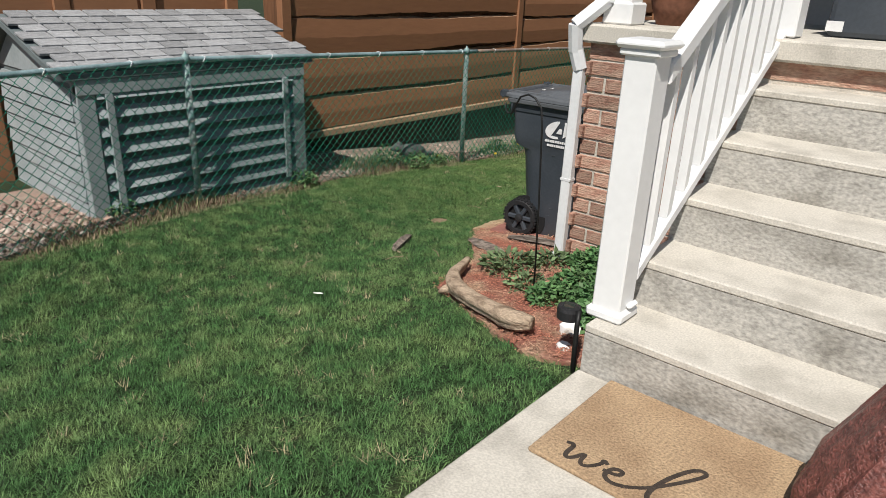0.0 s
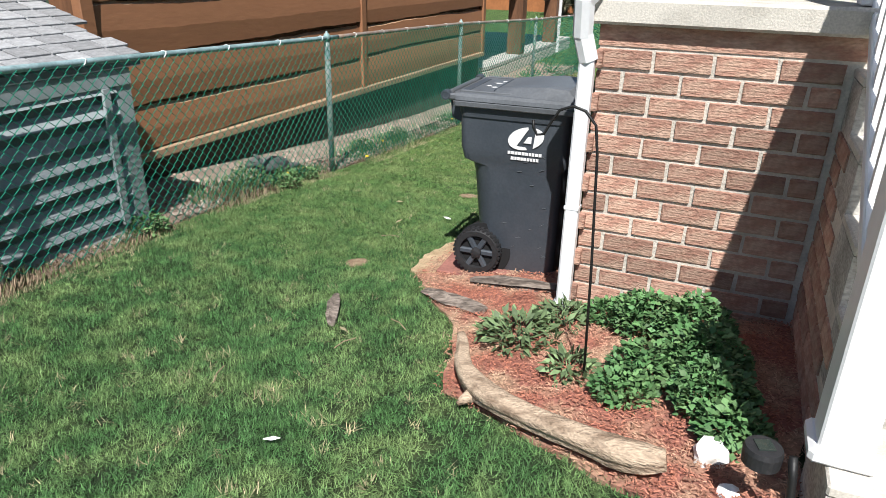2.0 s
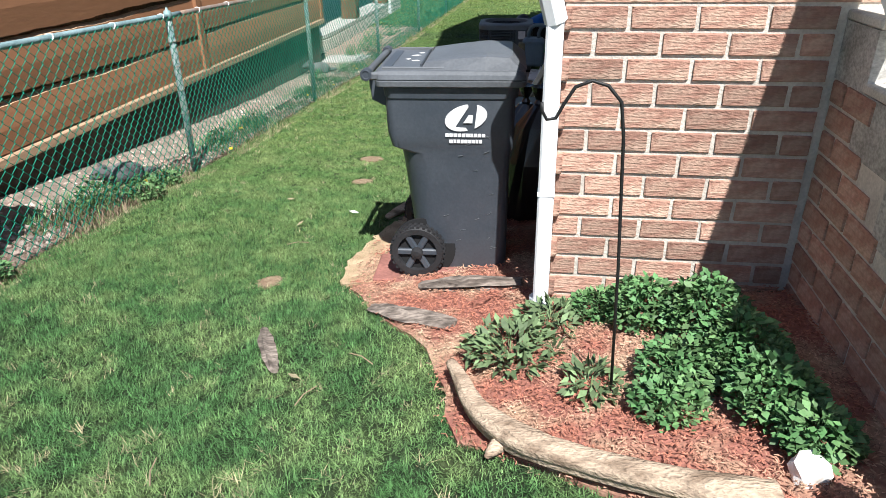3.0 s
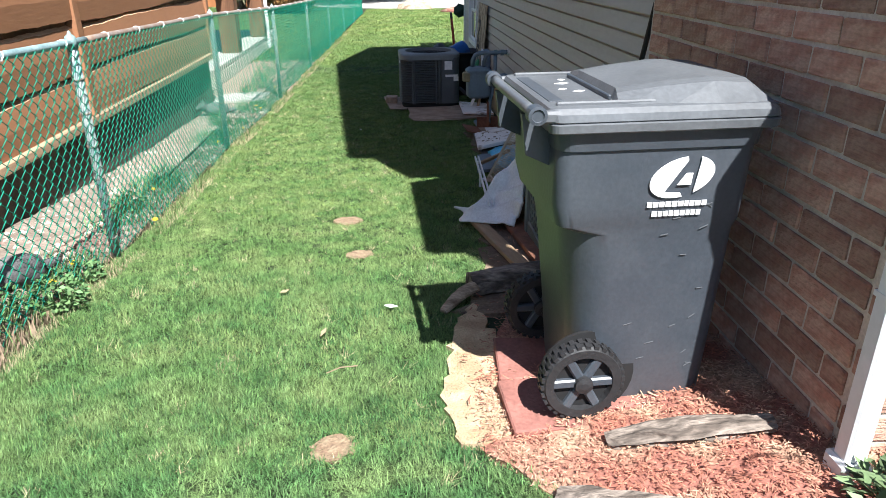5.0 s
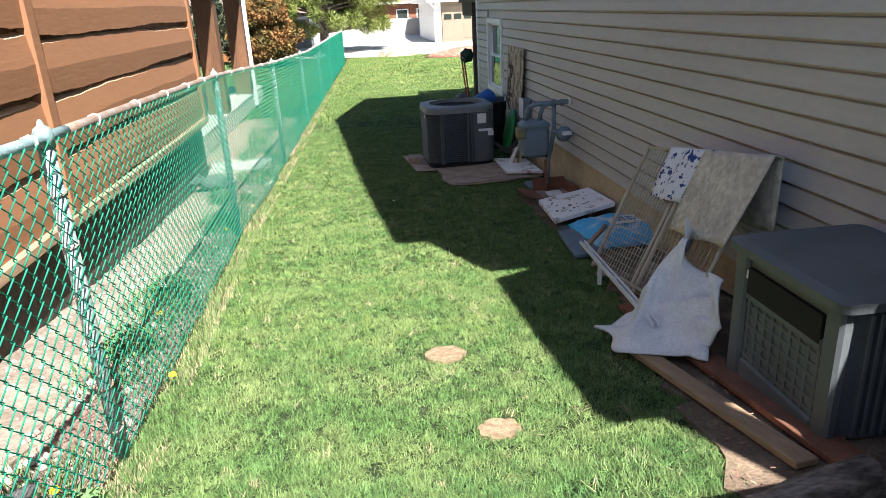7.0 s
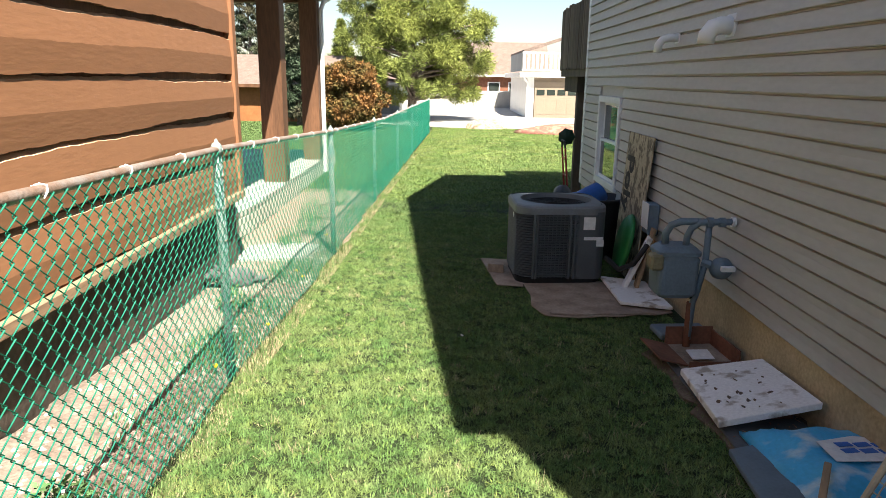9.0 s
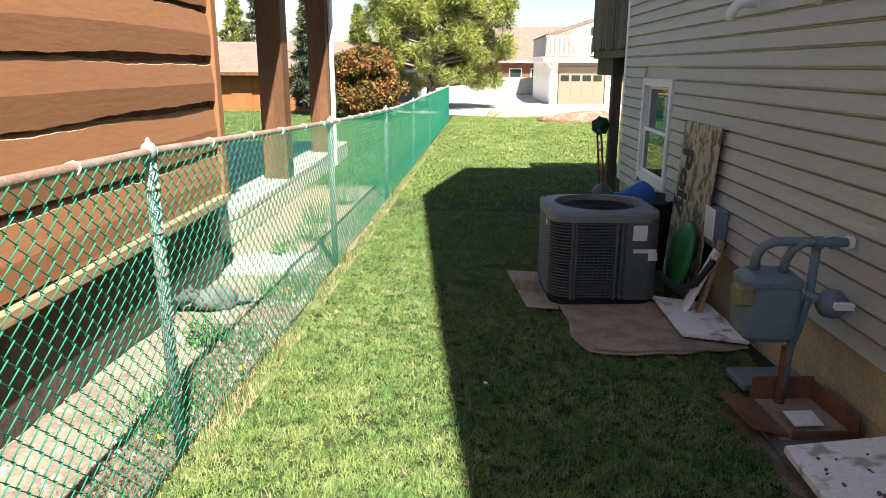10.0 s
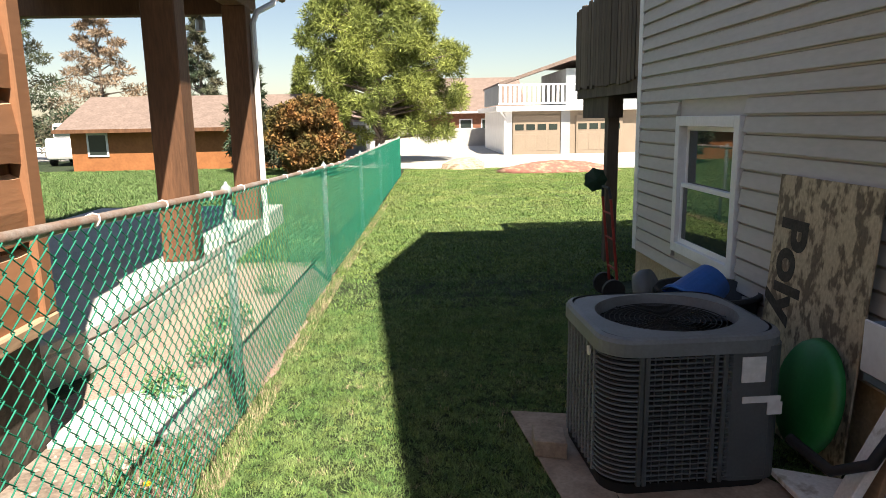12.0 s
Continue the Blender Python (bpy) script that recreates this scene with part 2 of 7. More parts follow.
def add_box(bm, x0, y0, z0, x1, y1, z1, bev=0.0, m=None, seg=1):
    r = bmesh.ops.create_cube(bm, size=1.0)
    vs = r["verts"]
    bmesh.ops.transform(bm, matrix=Matrix.LocRotScale(((x0 + x1) / 2, (y0 + y1) / 2, (z0 + z1) / 2), None, (abs(x1 - x0), abs(y1 - y0), abs(z1 - z0))), verts=vs)
    if bev:
        es = list({e for v in vs for e in v.link_edges})
        res = bmesh.ops.bevel(bm, geom=es, offset=bev, segments=seg, affect="EDGES", profile=0.5)
        vs = list({v for f in res["faces"] for v in f.verts} | {v for v in vs if v.is_valid})
    if m is not None:
        bmesh.ops.transform(bm, matrix=m, verts=vs)
    return vs


def box(x0, y0, z0, x1, y1, z1, bev=0.0, m=None, seg=1):
    bm = bmesh.new()
    add_box(bm, x0, y0, z0, x1, y1, z1, bev, m, seg)
    return bm


def add_tube(bm, pts, rad, n=6, cap=True):
    """A tube along points; rad is one number or one for each point."""
    pts = [Vector(p) for p in pts]
    rads = rad if isinstance(rad, (list, tuple)) else [rad] * len(pts)
    rings = []
    side = None
    for i, p in enumerate(pts):
        d = (pts[min(i + 1, len(pts) - 1)] - pts[max(i - 1, 0)]).normalized()
        if side is None:
            side = d.orthogonal().normalized()
        side = (side - d * side.dot(d)).normalized()
        up = d.cross(side)
        rings.append([bm.verts.new(p + (side * math.cos(a) + up * math.sin(a)) * rads[i]) for a in (2 * math.pi * k / n for k in range(n))])
    for a, b in zip(rings, rings[1:]):
        for k in range(n):
            bm.faces.new((a[k], a[(k + 1) % n], b[(k + 1) % n], b[k]))
    if cap:
        bm.faces.new(rings[0][::-1])
        bm.faces.new(rings[-1])
    return rings


def tube(pts, rad, n=6):
    bm = bmesh.new()
    add_tube(bm, pts, rad, n)
    return bm


def lathe(profile, n=24, hollow=False):
    """A turned shape from (radius, height) pairs."""
    bm = bmesh.new()
    rings = [[bm.verts.new((max(r, 1e-4) * math.cos(2 * math.pi * k / n), max(r, 1e-4) * math.sin(2 * math.pi * k / n), z)) for k in range(n)] for r, z in profile]
    for a, b in zip(rings, rings[1:]):
        for k in range(n):
            bm.faces.new((a[k], a[(k + 1) % n], b[(k + 1) % n], b[k]))
    if hollow:
        for k in range(n):
            bm.faces.new((rings[-1][k], rings[-1][(k + 1) % n], rings[0][(k + 1) % n], rings[0][k]))
    else:
        bm.faces.new(rings[0][::-1])
        bm.faces.new(rings[-1])
    return bm


def prism(outline, z0, z1, m=None, bev=0.0):
    """An outline in x, y pulled from z0 to z1."""
    bm = bmesh.new()
    a = [bm.verts.new((x, y, z0)) for x, y in outline]
    b = [bm.verts.new((x, y, z1)) for x, y in outline]
    n = len(a)
    bm.faces.new(a[::-1])
    bm.faces.new(b)
    for k in range(n):
        bm.faces.new((a[k], a[(k + 1) % n], b[(k + 1) % n], b[k]))
    bmesh.ops.recalc_face_normals(bm, faces=bm.faces)
    if bev:
        bmesh.ops.bevel(bm, geom=list(bm.edges), offset=bev, segments=1, affect="EDGES")
    if m is not None:
        bmesh.ops.transform(bm, matrix=m, verts=bm.verts)
    return bm


def raw_mesh(name, verts, faces, material, smooth=False):
    """A mesh object from arrays of vertices and of faces of one size."""
    me = bpy.data.meshes.new(name)
    verts, faces = np.asarray(verts, np.float32).reshape(-1, 3), np.asarray(faces, np.int32)
    k = faces.shape[1]
    me.vertices.add(len(verts))
    me.vertices.foreach_set("co", verts.ravel())
    me.loops.add(faces.size)
    me.loops.foreach_set("vertex_index", faces.ravel())
    me.polygons.add(len(faces))
    me.polygons.foreach_set("loop_start", np.arange(0, faces.size, k, dtype=np.int32))
    if smooth:
        me.polygons.foreach_set("use_smooth", np.ones(len(faces), bool))
    me.update(calc_edges=True)
    me.validate()
    me.materials.append(material)
    return new(name, me)


# ---- lie of the land ----
GY = np.array([-3, 0, 2.5, 4, 5.5, 6.5, 7.5, 9.5, 11.5, 13.5, 17, 40]) * 0.93
GA = np.array([-0.03, -0.03, -0.07, -0.12, -0.45, -0.62, -0.74, -0.9, -1.0, -1.05, -1.09, -1.1]) * 0.93
GB = np.array([-0.40, -0.42, -0.46, -0.53, -0.56, -0.68, -0.77, -0.92, -1.03, -1.08, -1.09, -1.1]) * 0.93


def land(x, y):
    x, y = np.asarray(x, float), np.asarray(y, float)
    t = np.clip((-1.116 - x) / 2.418, 0, 1)
    z = 0
    for dy, w in ((-0.5, 0.25), (0, 0.5), (0.5, 0.25)):
        a, b = np.interp(y + dy, GY, GA), np.interp(y + dy, GY, GB)
        z = z + w * (a + (b - a) * t)
    return z


def lz(x, y):
    return float(land(x, y))


gx = np.concatenate([[-900, -300, -120, -60, -40, -28, -20, -14, -10, -8], np.arange(-7, -0.99, 0.12), [-0.5, 0, 0.6, 1.5, 3, 6, 12, 25, 60, 150, 400, 900]])
gy = np.concatenate([[-900, -300, -100, -40, -20, -10, -5, -3, -1.5, -0.5], np.arange(0, 12, 0.12), np.arange(12, 36, 0.5), [38, 42, 50, 65, 90, 150, 300, 600, 1500]])
GX, GYY = np.meshgrid(gx, gy, indexing="ij")
GZ = land(GX, GYY)
rough = np.random.RandomState(3).rand(*GX.shape) * 0.006 - 0.01
GZ = GZ + np.where((GX > -7) & (GX < -1.2) & (GYY > 0) & (GYY < 20), rough, 0)
ni, nj = GX.shape
idx = np.arange(ni * nj).reshape(ni, nj)
gf = np.stack([idx[:-1, :-1], idx[1:, :-1], idx[1:, 1:], idx[:-1, 1:]], -1).reshape(-1, 4)
ground = raw_mesh("ground", np.stack([GX, GYY, GZ], -1), gf, M_SOIL, True)
tagged(ground, "sloping green lawn soil between house and fence", "lawn", kind="structure")


def sheet(name, outline, lift, material, thick=0.03, step=0.12, label="", category="ground", ragged=0.0, seed=1):
    """A patch that follows the land, with a ragged outline; outline in x, y."""
    rnd = random.Random(seed)
    pts = []
    for (xa, ya), (xb, yb) in zip(outline, outline[1:] + outline[:1]):
        n = max(1, int(math.hypot(xb - xa, yb - ya) / step))
        for k in range(n):
            pts.append((xa + (xb - xa) * k / n + rnd.uniform(-ragged, ragged), ya + (yb - ya) * k / n + rnd.uniform(-ragged, ragged)))
    bm = bmesh.new()
    loop = [bm.verts.new((x, y, 0)) for x, y in pts]
    edges = [bm.edges.new((loop[k], loop[(k + 1) % len(loop)])) for k in range(len(loop))]
    bmesh.ops.triangle_fill(bm, edges=edges, use_beauty=True)
    long = [e for e in bm.edges if e.calc_length() > 3 * step]
    for _ in range(4):
        long = [e for e in bm.edges if e.calc_length() > 3 * step]
        if not long:
            break
        bmesh.ops.subdivide_edges(bm, edges=long, cuts=1)
        bmesh.ops.triangulate(bm, faces=bm.faces)
    for v in bm.verts:
        v.co.z = lz(v.co.x, v.co.y) + lift
    r = bmesh.ops.extrude_face_region(bm, geom=list(bm.faces))
    for v in r["geom"]:
        if isinstance(v, bmesh.types.BMVert):
            v.co.z -= thick
    bmesh.ops.recalc_face_normals(bm, faces=bm.faces)
    ob = part(name, bm, material, smooth=False)
    return tagged(ob, label, category, kind="structure")


FX = lambda y: float(np.interp(y, [-1, 1.2, 2.8, 6.2, 9.9, 13.2, 17, 28, 33], [-4.6, -4.75, -5.05, -5.0, -5.13, -5.05, -4.93, -4.5, -4.3]))
FT = lambda y: float(np.interp(y, [-1, 2.8, 6.2, 9.8, 13.4, 18, 33], [0.76, 0.745, 0.645, 0.526, 0.37, 0.24, 0.2]))

sheet("gravel_strip", [(FX(y) - 0.02, y) for y in np.arange(0, 13.6, 0.8)] + [(-4.97, 14.4), (-4.94, 16.0), (-4.93, 18.0), (-6.28, 18.0), (-6.28, 13.3), (-6.3, 13.2), (-6.3, 0)], 0.012, M_GRAVEL, label="pale gravel and stone strip behind the fence", category="gravel", ragged=0.03)
sheet("mulch_bed", [(-1.08, 2.24), (-1.35, 2.2), (-1.6, 2.33), (-2.0, 2.55), (-2.3, 2.7), (-2.38, 2.98), (-2.48, 3.3), (-2.77, 3.63), (-3.0, 3.95), (-2.98, 4.3), (-2.75, 5.0), (-1.9, 5.2), (-1.9, 3.6), (-0.95, 3.6)], 0.014, M_MULCH, label="red wood mulch bed at the porch corner", category="mulch bed", ragged=0.015)
sheet("sand_patch", [(-3.05, 3.98), (-2.9, 4.0), (-2.82, 4.5), (-2.9, 5.1), (-3.0, 4.9), (-3.08, 4.5), (-3.12, 4.2)], 0.02, M_SAND, step=0.045, label="bare tan sand patch at the lawn edge", category="sand", ragged=0.022)
sheet("house_strip", [(-2.98, 5.0), (-2.85, 5.4), (-2.62, 6.6), (-2.35, 8.3), (-2.4, 10.5), (-1.85, 10.5), (-1.85, 5.0)], 0.015, M_EARTH, label="bare earth strip along the house wall", category="earth", ragged=0.05)

sheet("concrete_strip", [(-5.42, 3.9), (-5.45, 8), (-5.5, 13.0), (-6.0, 13.2), (-6.0, 3.9)], 0.03, M_WALK, label="pale concrete strip along the cabin wall", category="walkway", ragged=0.03)
for n, (sx, sy, sr) in enumerate(((-3.61, 6.88, 0.125), (-3.49, 6.08, 0.1), (-3.5, 4.1, 0.09))):
    sheet("bare_spot", [(sx + sr * (0.85 + 0.09 * math.sin(k * 2.3 + n) + 0.05 * math.sin(k * 4.1)) * math.cos(k * 0.2618), sy + sr * (0.82 + 0.08 * math.sin(k * 1.9 + 2 * n)) * math.sin(k * 0.2618)) for k in range(24)], 0.008, M_DIRT, step=0.04, label="small bare earth spot in the lawn", category="bare earth", ragged=0.006, seed=n)

# ---- front walk and steps ----
walkway = part("walkway", box(-1.07, -3.0, -0.25, 1.6, 2.15, -0.01, 0.012), M_CONC)
tagged(walkway, "pale concrete front walk slab", "walkway", kind="structure")
steps = empty("porch_steps", pose(-1.0, 2.15, -0.01))
tagged(steps, "weathered grey concrete porch steps", "steps", kind="structure")
RISE, RUN = 0.2, 0.305
for k in range(5):
    bm = bmesh.new()
    add_box(bm, -0.06 if k == 0 else -0.03, RUN * k + 0.003, RISE * k - (0.035 if k else 0.2), 1.6, RUN * (k + 1) + 0.02, RISE * (k + 1) - 0.035)
    part("riser", bm, M_RISER, steps)
    part("tread", box(-0.062 if k == 0 else -0.032, RUN * k, RISE * (k + 1) - 0.034, 1.6, min(1.5, RUN * (k + 1) + 0.03), RISE * (k + 1), 0.006), M_CONC, steps)
bm = bmesh.new()
for k in range(4):
    add_box(bm, 0.03, RUN * (k + 1) + 0.025, -0.3, 1.58, 1.49, RISE * (k + 1) - 0.04)
part("core", bm, M_RISER, steps)

# ---- porch ----
porch = empty("porch", pose(-2.01, 3.634, 0))
tagged(porch, "brick porch base with a concrete slab", "porch", kind="structure")
part("core", box(0.009, 0.009, -0.7, 2.6, 1.9, 1.09), M_MORTAR, porch)
part("slab", box(-0.05, -0.05, 1.1, 2.65, 1.9, 1.205, 0.012), M_CONC, porch)

# ---- house ----
HX, HY0, HY1 = -1.841, 5.52, 15.72
SB = -0.484
house = empty("house", pose(0, 0, 0))
tagged(house, "two-storey house with beige vinyl siding", "house", kind="structure")
bm = bmesh.new()
WY0, WY1, WZ0, WZ1 = 13.684, 14.69, -0.277, 0.73
for y0, y1, z0, z1 in ((HY0, WY0, SB, 5.1), (WY1, HY1, SB, 5.1), (WY0, WY1, SB, WZ0), (WY0, WY1, WZ1, 5.1)):
    add_box(bm, HX + 0.012, y0, z0, HX + 0.15, y1, z1)
add_box(bm, HX + 0.15, HY0, SB, 8, HY0 + 0.15, 5.1)
add_box(bm, HX + 0.15, HY1 - 0.15, SB, 8, HY1, 5.1)
add_box(bm, 7.85, HY0 + 0.15, SB, 8, HY1 - 0.15, 5.1)
part("wall", bm, M_SIDING, house)
PKY = 11.3
gable = bmesh.new()
for x0 in (HX + 0.012,):
    a = [gable.verts.new((x, y, z)) for x in (x0, x0 + 0.14) for y, z in ((HY0, 5.1), (HY1, 5.1), (PKY, 7.5))]
    gable.faces.new((a[0], a[2], a[1]))
    gable.faces.new((a[3], a[4], a[5]))
    for p, q in ((0, 1), (1, 2), (2, 0)):
        gable.faces.new((a[p], a[q], a[q + 3], a[p + 3]))
part("gable", gable, M_SIDING, house)
bm = bmesh.new()
for ya, za, yb, zb in ((HY0 - 0.3, 4.97, PKY, 7.55), (HY1 + 0.3, 4.95, PKY, 7.55)):
    a = [bm.verts.new((x, y, z)) for x in (HX - 0.42, 8.4) for y, z in ((ya, za), (yb, zb), (yb, zb + 0.16), (ya, za + 0.16))]
    for f in ((0, 1, 2, 3), (7, 6, 5, 4), (0, 4, 5, 1), (1, 5, 6, 2), (2, 6, 7, 3), (3, 7, 4, 0)):
        bm.faces.new([a[k] for k in f])
part("roof", bm, M_SHINGLE, house)
part("foundation", box(HX + 0.02, HY0, -1.6, 8, HY1, SB - 0.002), M_FOUND, house)
# lapped siding boards
lap = 0.1139
z = SB
while z < 2.75:
    spans = [(HY0 + 0.05, HY1 - 0.09)]
    if z + lap > WZ0 - 0.06 and z < WZ1 + 0.06:
        spans = [(HY0 + 0.05, WY0 - 0.05), (WY1 + 0.05, HY1 - 0.09)]
    for s0, s1 in spans:
        bm = bmesh.new()
        p = [(HX - 0.020, z), (HX - 0.0225, z + 0.005), (HX - 0.012, z + lap * 0.5), (HX - 0.008, z + lap * 0.84), (HX + 0.008, z + lap * 0.9), (HX + 0.008, z + lap - 0.001), (HX + 0.012, z + lap - 0.001), (HX + 0.012, z)]
        a = [bm.verts.new((px, s0, pz)) for px, pz in p]
        b = [bm.verts.new((px, s1, pz)) for px, pz in p]
        for k in range(len(p)):
            bm.faces.new((a[k], b[k], b[(k + 1) % len(p)], a[(k + 1) % len(p)]))
        bm.faces.new(a)
        bm.faces.new(b[::-1])
        bmesh.ops.recalc_face_normals(bm, faces=bm.faces)
        part("siding_board", bm, M_SIDING, house)
    z += lap
part("corner_trim", box(HX - 0.02, HY1 - 0.09, SB, HX + 0.07, HY1 + 0.012, 5.0, 0.004), M_TRIM, house)
part("corner_trim", box(HX - 0.02, HY0 - 0.012, SB, HX + 0.07, HY0 + 0.08, 5.0, 0.004), M_TRIM, house)
# porch roof
bm = bmesh.new()
a = [bm.verts.new(p) for p in ((-2.2, 3.68, 2.83), (3.2, 3.68, 2.83), (3.2, HY0 - 0.02, 2.83), (-2.2, HY0 - 0.02, 2.83), (-2.2, 3.68, 2.95), (3.2, 3.68, 2.95), (3.2, HY0 - 0.02, 2.95), (-2.2, HY0 - 0.02, 2.95), (-0.4, HY0 - 0.02, 4.1), (1.8, HY0 - 0.02, 4.1))]
for f in ((3, 2, 1, 0), (0, 1, 5, 4), (1, 2, 6, 5), (3, 0, 4, 7), (4, 5, 9, 8), (4, 8, 7), (5, 6, 9), (2, 3, 7, 8, 9, 6)):
    bm.faces.new([a[k] for k in f])
part("porch_roof", bm, M_SHINGLE, house)

# Unseen box added to fill the notch in the house's cast shadow.
part("shadow_caster", box(HX - 0.38, HY0 + 0.19, 2.86, HX - 0.03, HY0 + 0.45, 4.9, 0.01), M_TRIM, house)

# ---- window ----
window = empty("window_1", pose(HX, (WY0 + WY1) / 2, WZ0))
tagged(window, "white vinyl double-hung window with dark glass", "window", kind="structure")
WW, WH = (WY1 - WY0) / 2, WZ1 - WZ0


def frame_ring(parent, name, y0, y1, z0, z1, w, x0, x1, material):
    bm = bmesh.new()
    add_box(bm, x0, y0, z0, x1, y0 + w, z1, 0.003)
    add_box(bm, x0, y1 - w, z0, x1, y1, z1, 0.003)
    add_box(bm, x0, y0 + w, z0, x1, y1 - w, z0 + w, 0.003)
    add_box(bm, x0, y0 + w, z1 - w, x1, y1 - w, z1, 0.003)
    return part(name, bm, material, parent)


frame_ring(window, "window_frame", -WW - 0.03, WW + 0.03, -0.03, WH + 0.03, 0.075, -0.035, 0.09, M_TRIM)
frame_ring(window, "sash", -WW + 0.04, WW - 0.04, 0.045, WH * 0.5 + 0.02, 0.035, 0.0, 0.03, M_WHITE)
frame_ring(window, "sash", -WW + 0.04, WW - 0.04, WH * 0.5 - 0.015, WH - 0.045, 0.035, 0.032, 0.06, M_WHITE)
part("pane", box(0.012, -WW + 0.07, 0.07, 0.018, WW - 0.07, WH * 0.5 - 0.01), M_GLASS, window)
part("pane", box(0.042, -WW + 0.07, WH * 0.5 + 0.015, 0.048, WW - 0.07, WH - 0.075), M_GLASS, window)
# Near-black sheet stands for the unlit room behind the panes.
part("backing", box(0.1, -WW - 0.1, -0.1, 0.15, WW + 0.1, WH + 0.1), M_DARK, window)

# ---- porch railing and posts ----
railing = empty("stair_railing", pose(-1.0, 2.3, 0.19))
tagged(railing, "white vinyl stair railing with a capped newel post", "railing")
newel = part("newel_post", box(-0.09, -0.065, 0.0, 0.03, 0.055, 1.02, 0.006), M_WHITE, railing)
part("base_trim", box(-0.108, -0.083, 0.0, 0.048, 0.073, 0.045, 0.012), M_WHITE, newel)
bm = box(-0.105, -0.08, 1.0, 0.045, 0.07, 1.025, 0.006)
add_box(bm, -0.12, -0.095, 1.025, 0.06, 0.085, 1.055, 0.012)
part("cap", bm, M_WHITE, newel)
SL = RISE / RUN


def sloped(y0, y1, z, h, w):
    bm = bmesh.new()
    a = [bm.verts.new((x, y, z + SL * y + dz)) for y in (y0, y1) for x, dz in ((-w, 0), (w, 0), (w, h), (-w, h))]
    for f in ((3, 2, 1, 0), (4, 5, 6, 7), (0, 1, 5, 4), (1, 2, 6, 5), (2, 3, 7, 6), (3, 0, 4, 7)):
        bm.faces.new([a[k] for k in f])
    bmesh.ops.bevel(bm, geom=list(bm.edges), offset=0.006, segments=1, affect="EDGES")
    return bm


part("handrail", sloped(0.06, 1.36, 0.86, 0.075, 0.038), M_WHITE, railing)
part("bottom_rail", sloped(0.06, 1.36, 0.10, 0.06, 0.028), M_WHITE, railing)
for k in range(9):
    y = 0.17 + 0.132 * k
    part("baluster", box(-0.018, y - 0.018, 0.15 + SL * y, 0.018, y + 0.018, 0.88 + SL * y), M_WHITE, railing)
part("bracket", box(0.03, -0.02, 0.05, 0.055, 0.05, 0.075, 0.01), M_WHITE, railing)
part("upper_post", box(-0.065, 1.36, 1.02, 0.065, 1.49, 2.15, 0.006), M_WHITE, railing)


def column(x, y):
    c = empty("porch_column", pose(x, y, 1.205))
    tagged(c, "square white porch column on the slab", "column", "porch columns")
    part("shaft", box(-0.07, -0.07, 0.05, 0.07, 0.07, 1.62, 0.006), M_WHITE, c)
    part("base", box(-0.09, -0.09, 0.0, 0.09, 0.09, 0.12, 0.01), M_WHITE, c)
    return c


col1 = column(-1.88, 3.75)
copy_thing(col1, pose(0.5, 3.75, 1.205))
pot = empty("flower_pot", pose(-1.72, 4.05, 1.205))
tagged(pot, "brown woven flower pot on the porch slab", "flower pot")
part("pot", lathe([(0.09, 0), (0.13, 0.1), (0.15, 0.19), (0.155, 0.2), (0.14, 0.2), (0.12, 0.15)], 20), M_RUST, pot, smooth=True)
crate = empty("porch_storage_box", pose(-0.4, 4.3, 1.205))
tagged(crate, "glossy black storage box standing on the porch slab", "storage box")
part("body", box(-0.5, -0.25, 0, 0.7, 0.3, 0.4, 0.03, None, 2), M_BIN, crate)
part("lid", box(-0.53, -0.28, 0.4, 0.73, 0.33, 0.45, 0.02), M_BIN, crate)
part("sticker", box(-0.5, -0.256, 0.03, -0.42, -0.252, 0.08), M_LABEL, crate)

# ---- downspout ----
spout = empty("downspout", pose(-2.035, 3.595, 0))
tagged(spout, "white metal downspout at the brick corner", "downspout", kind="structure")
part("pipe", box(-0.035, -0.03, -0.27, 0.03, 0.03, 0.98, 0.008), M_TRIM, spout)
for n, (p, q) in enumerate((((0, 0, 0.95), (-0.03, -0.02, 1.06)), ((-0.03, -0.02, 1.05), (-0.03, -0.05, 1.2)), ((-0.03, -0.05, 1.19), (0.09, 0.06, 1.33)), ((0.09, 0.06, 1.32), (0.09, 0.06, 2.95)))):
    part("elbow" if n < 3 else "upper_pipe", tube([p, q], 0.043, 8), M_TRIM, spout)
part("foot", box(-0.05, -0.05, -0.29, 0.04, 0.045, -0.2, 0.01), M_TRIM, spout)
part("strap", box(-0.037, -0.032, 0.28, 0.032, 0.032, 0.295), M_TRIM, spout)

# ---- doormat and mulch bag ----
doormat = empty("doormat", pose(-0.92, 1.58, -0.01))
tagged(doormat, "tan coir doormat with dark script lettering", "doormat")
part("pad", box(0, 0, 0, 0.95, 0.56, 0.018, 0.005), M_COIR, doormat)


def stroke(pts, r=0.0085):
    bm = bmesh.new()
    pts = [Vector((x + 0.02, y - 0.01, 0.018)) for x, y in pts]
    for _ in range(2):
        pts = [pts[0]] + [q for a, b in zip(pts, pts[1:]) for q in (a * 0.75 + b * 0.25, a * 0.25 + b * 0.75)] + [pts[-1]]
    add_tube(bm, pts, r, 6)
    for v in bm.verts:
        v.co.z = 0.0182 + (v.co.z - 0.018) * 0.12
    return bm


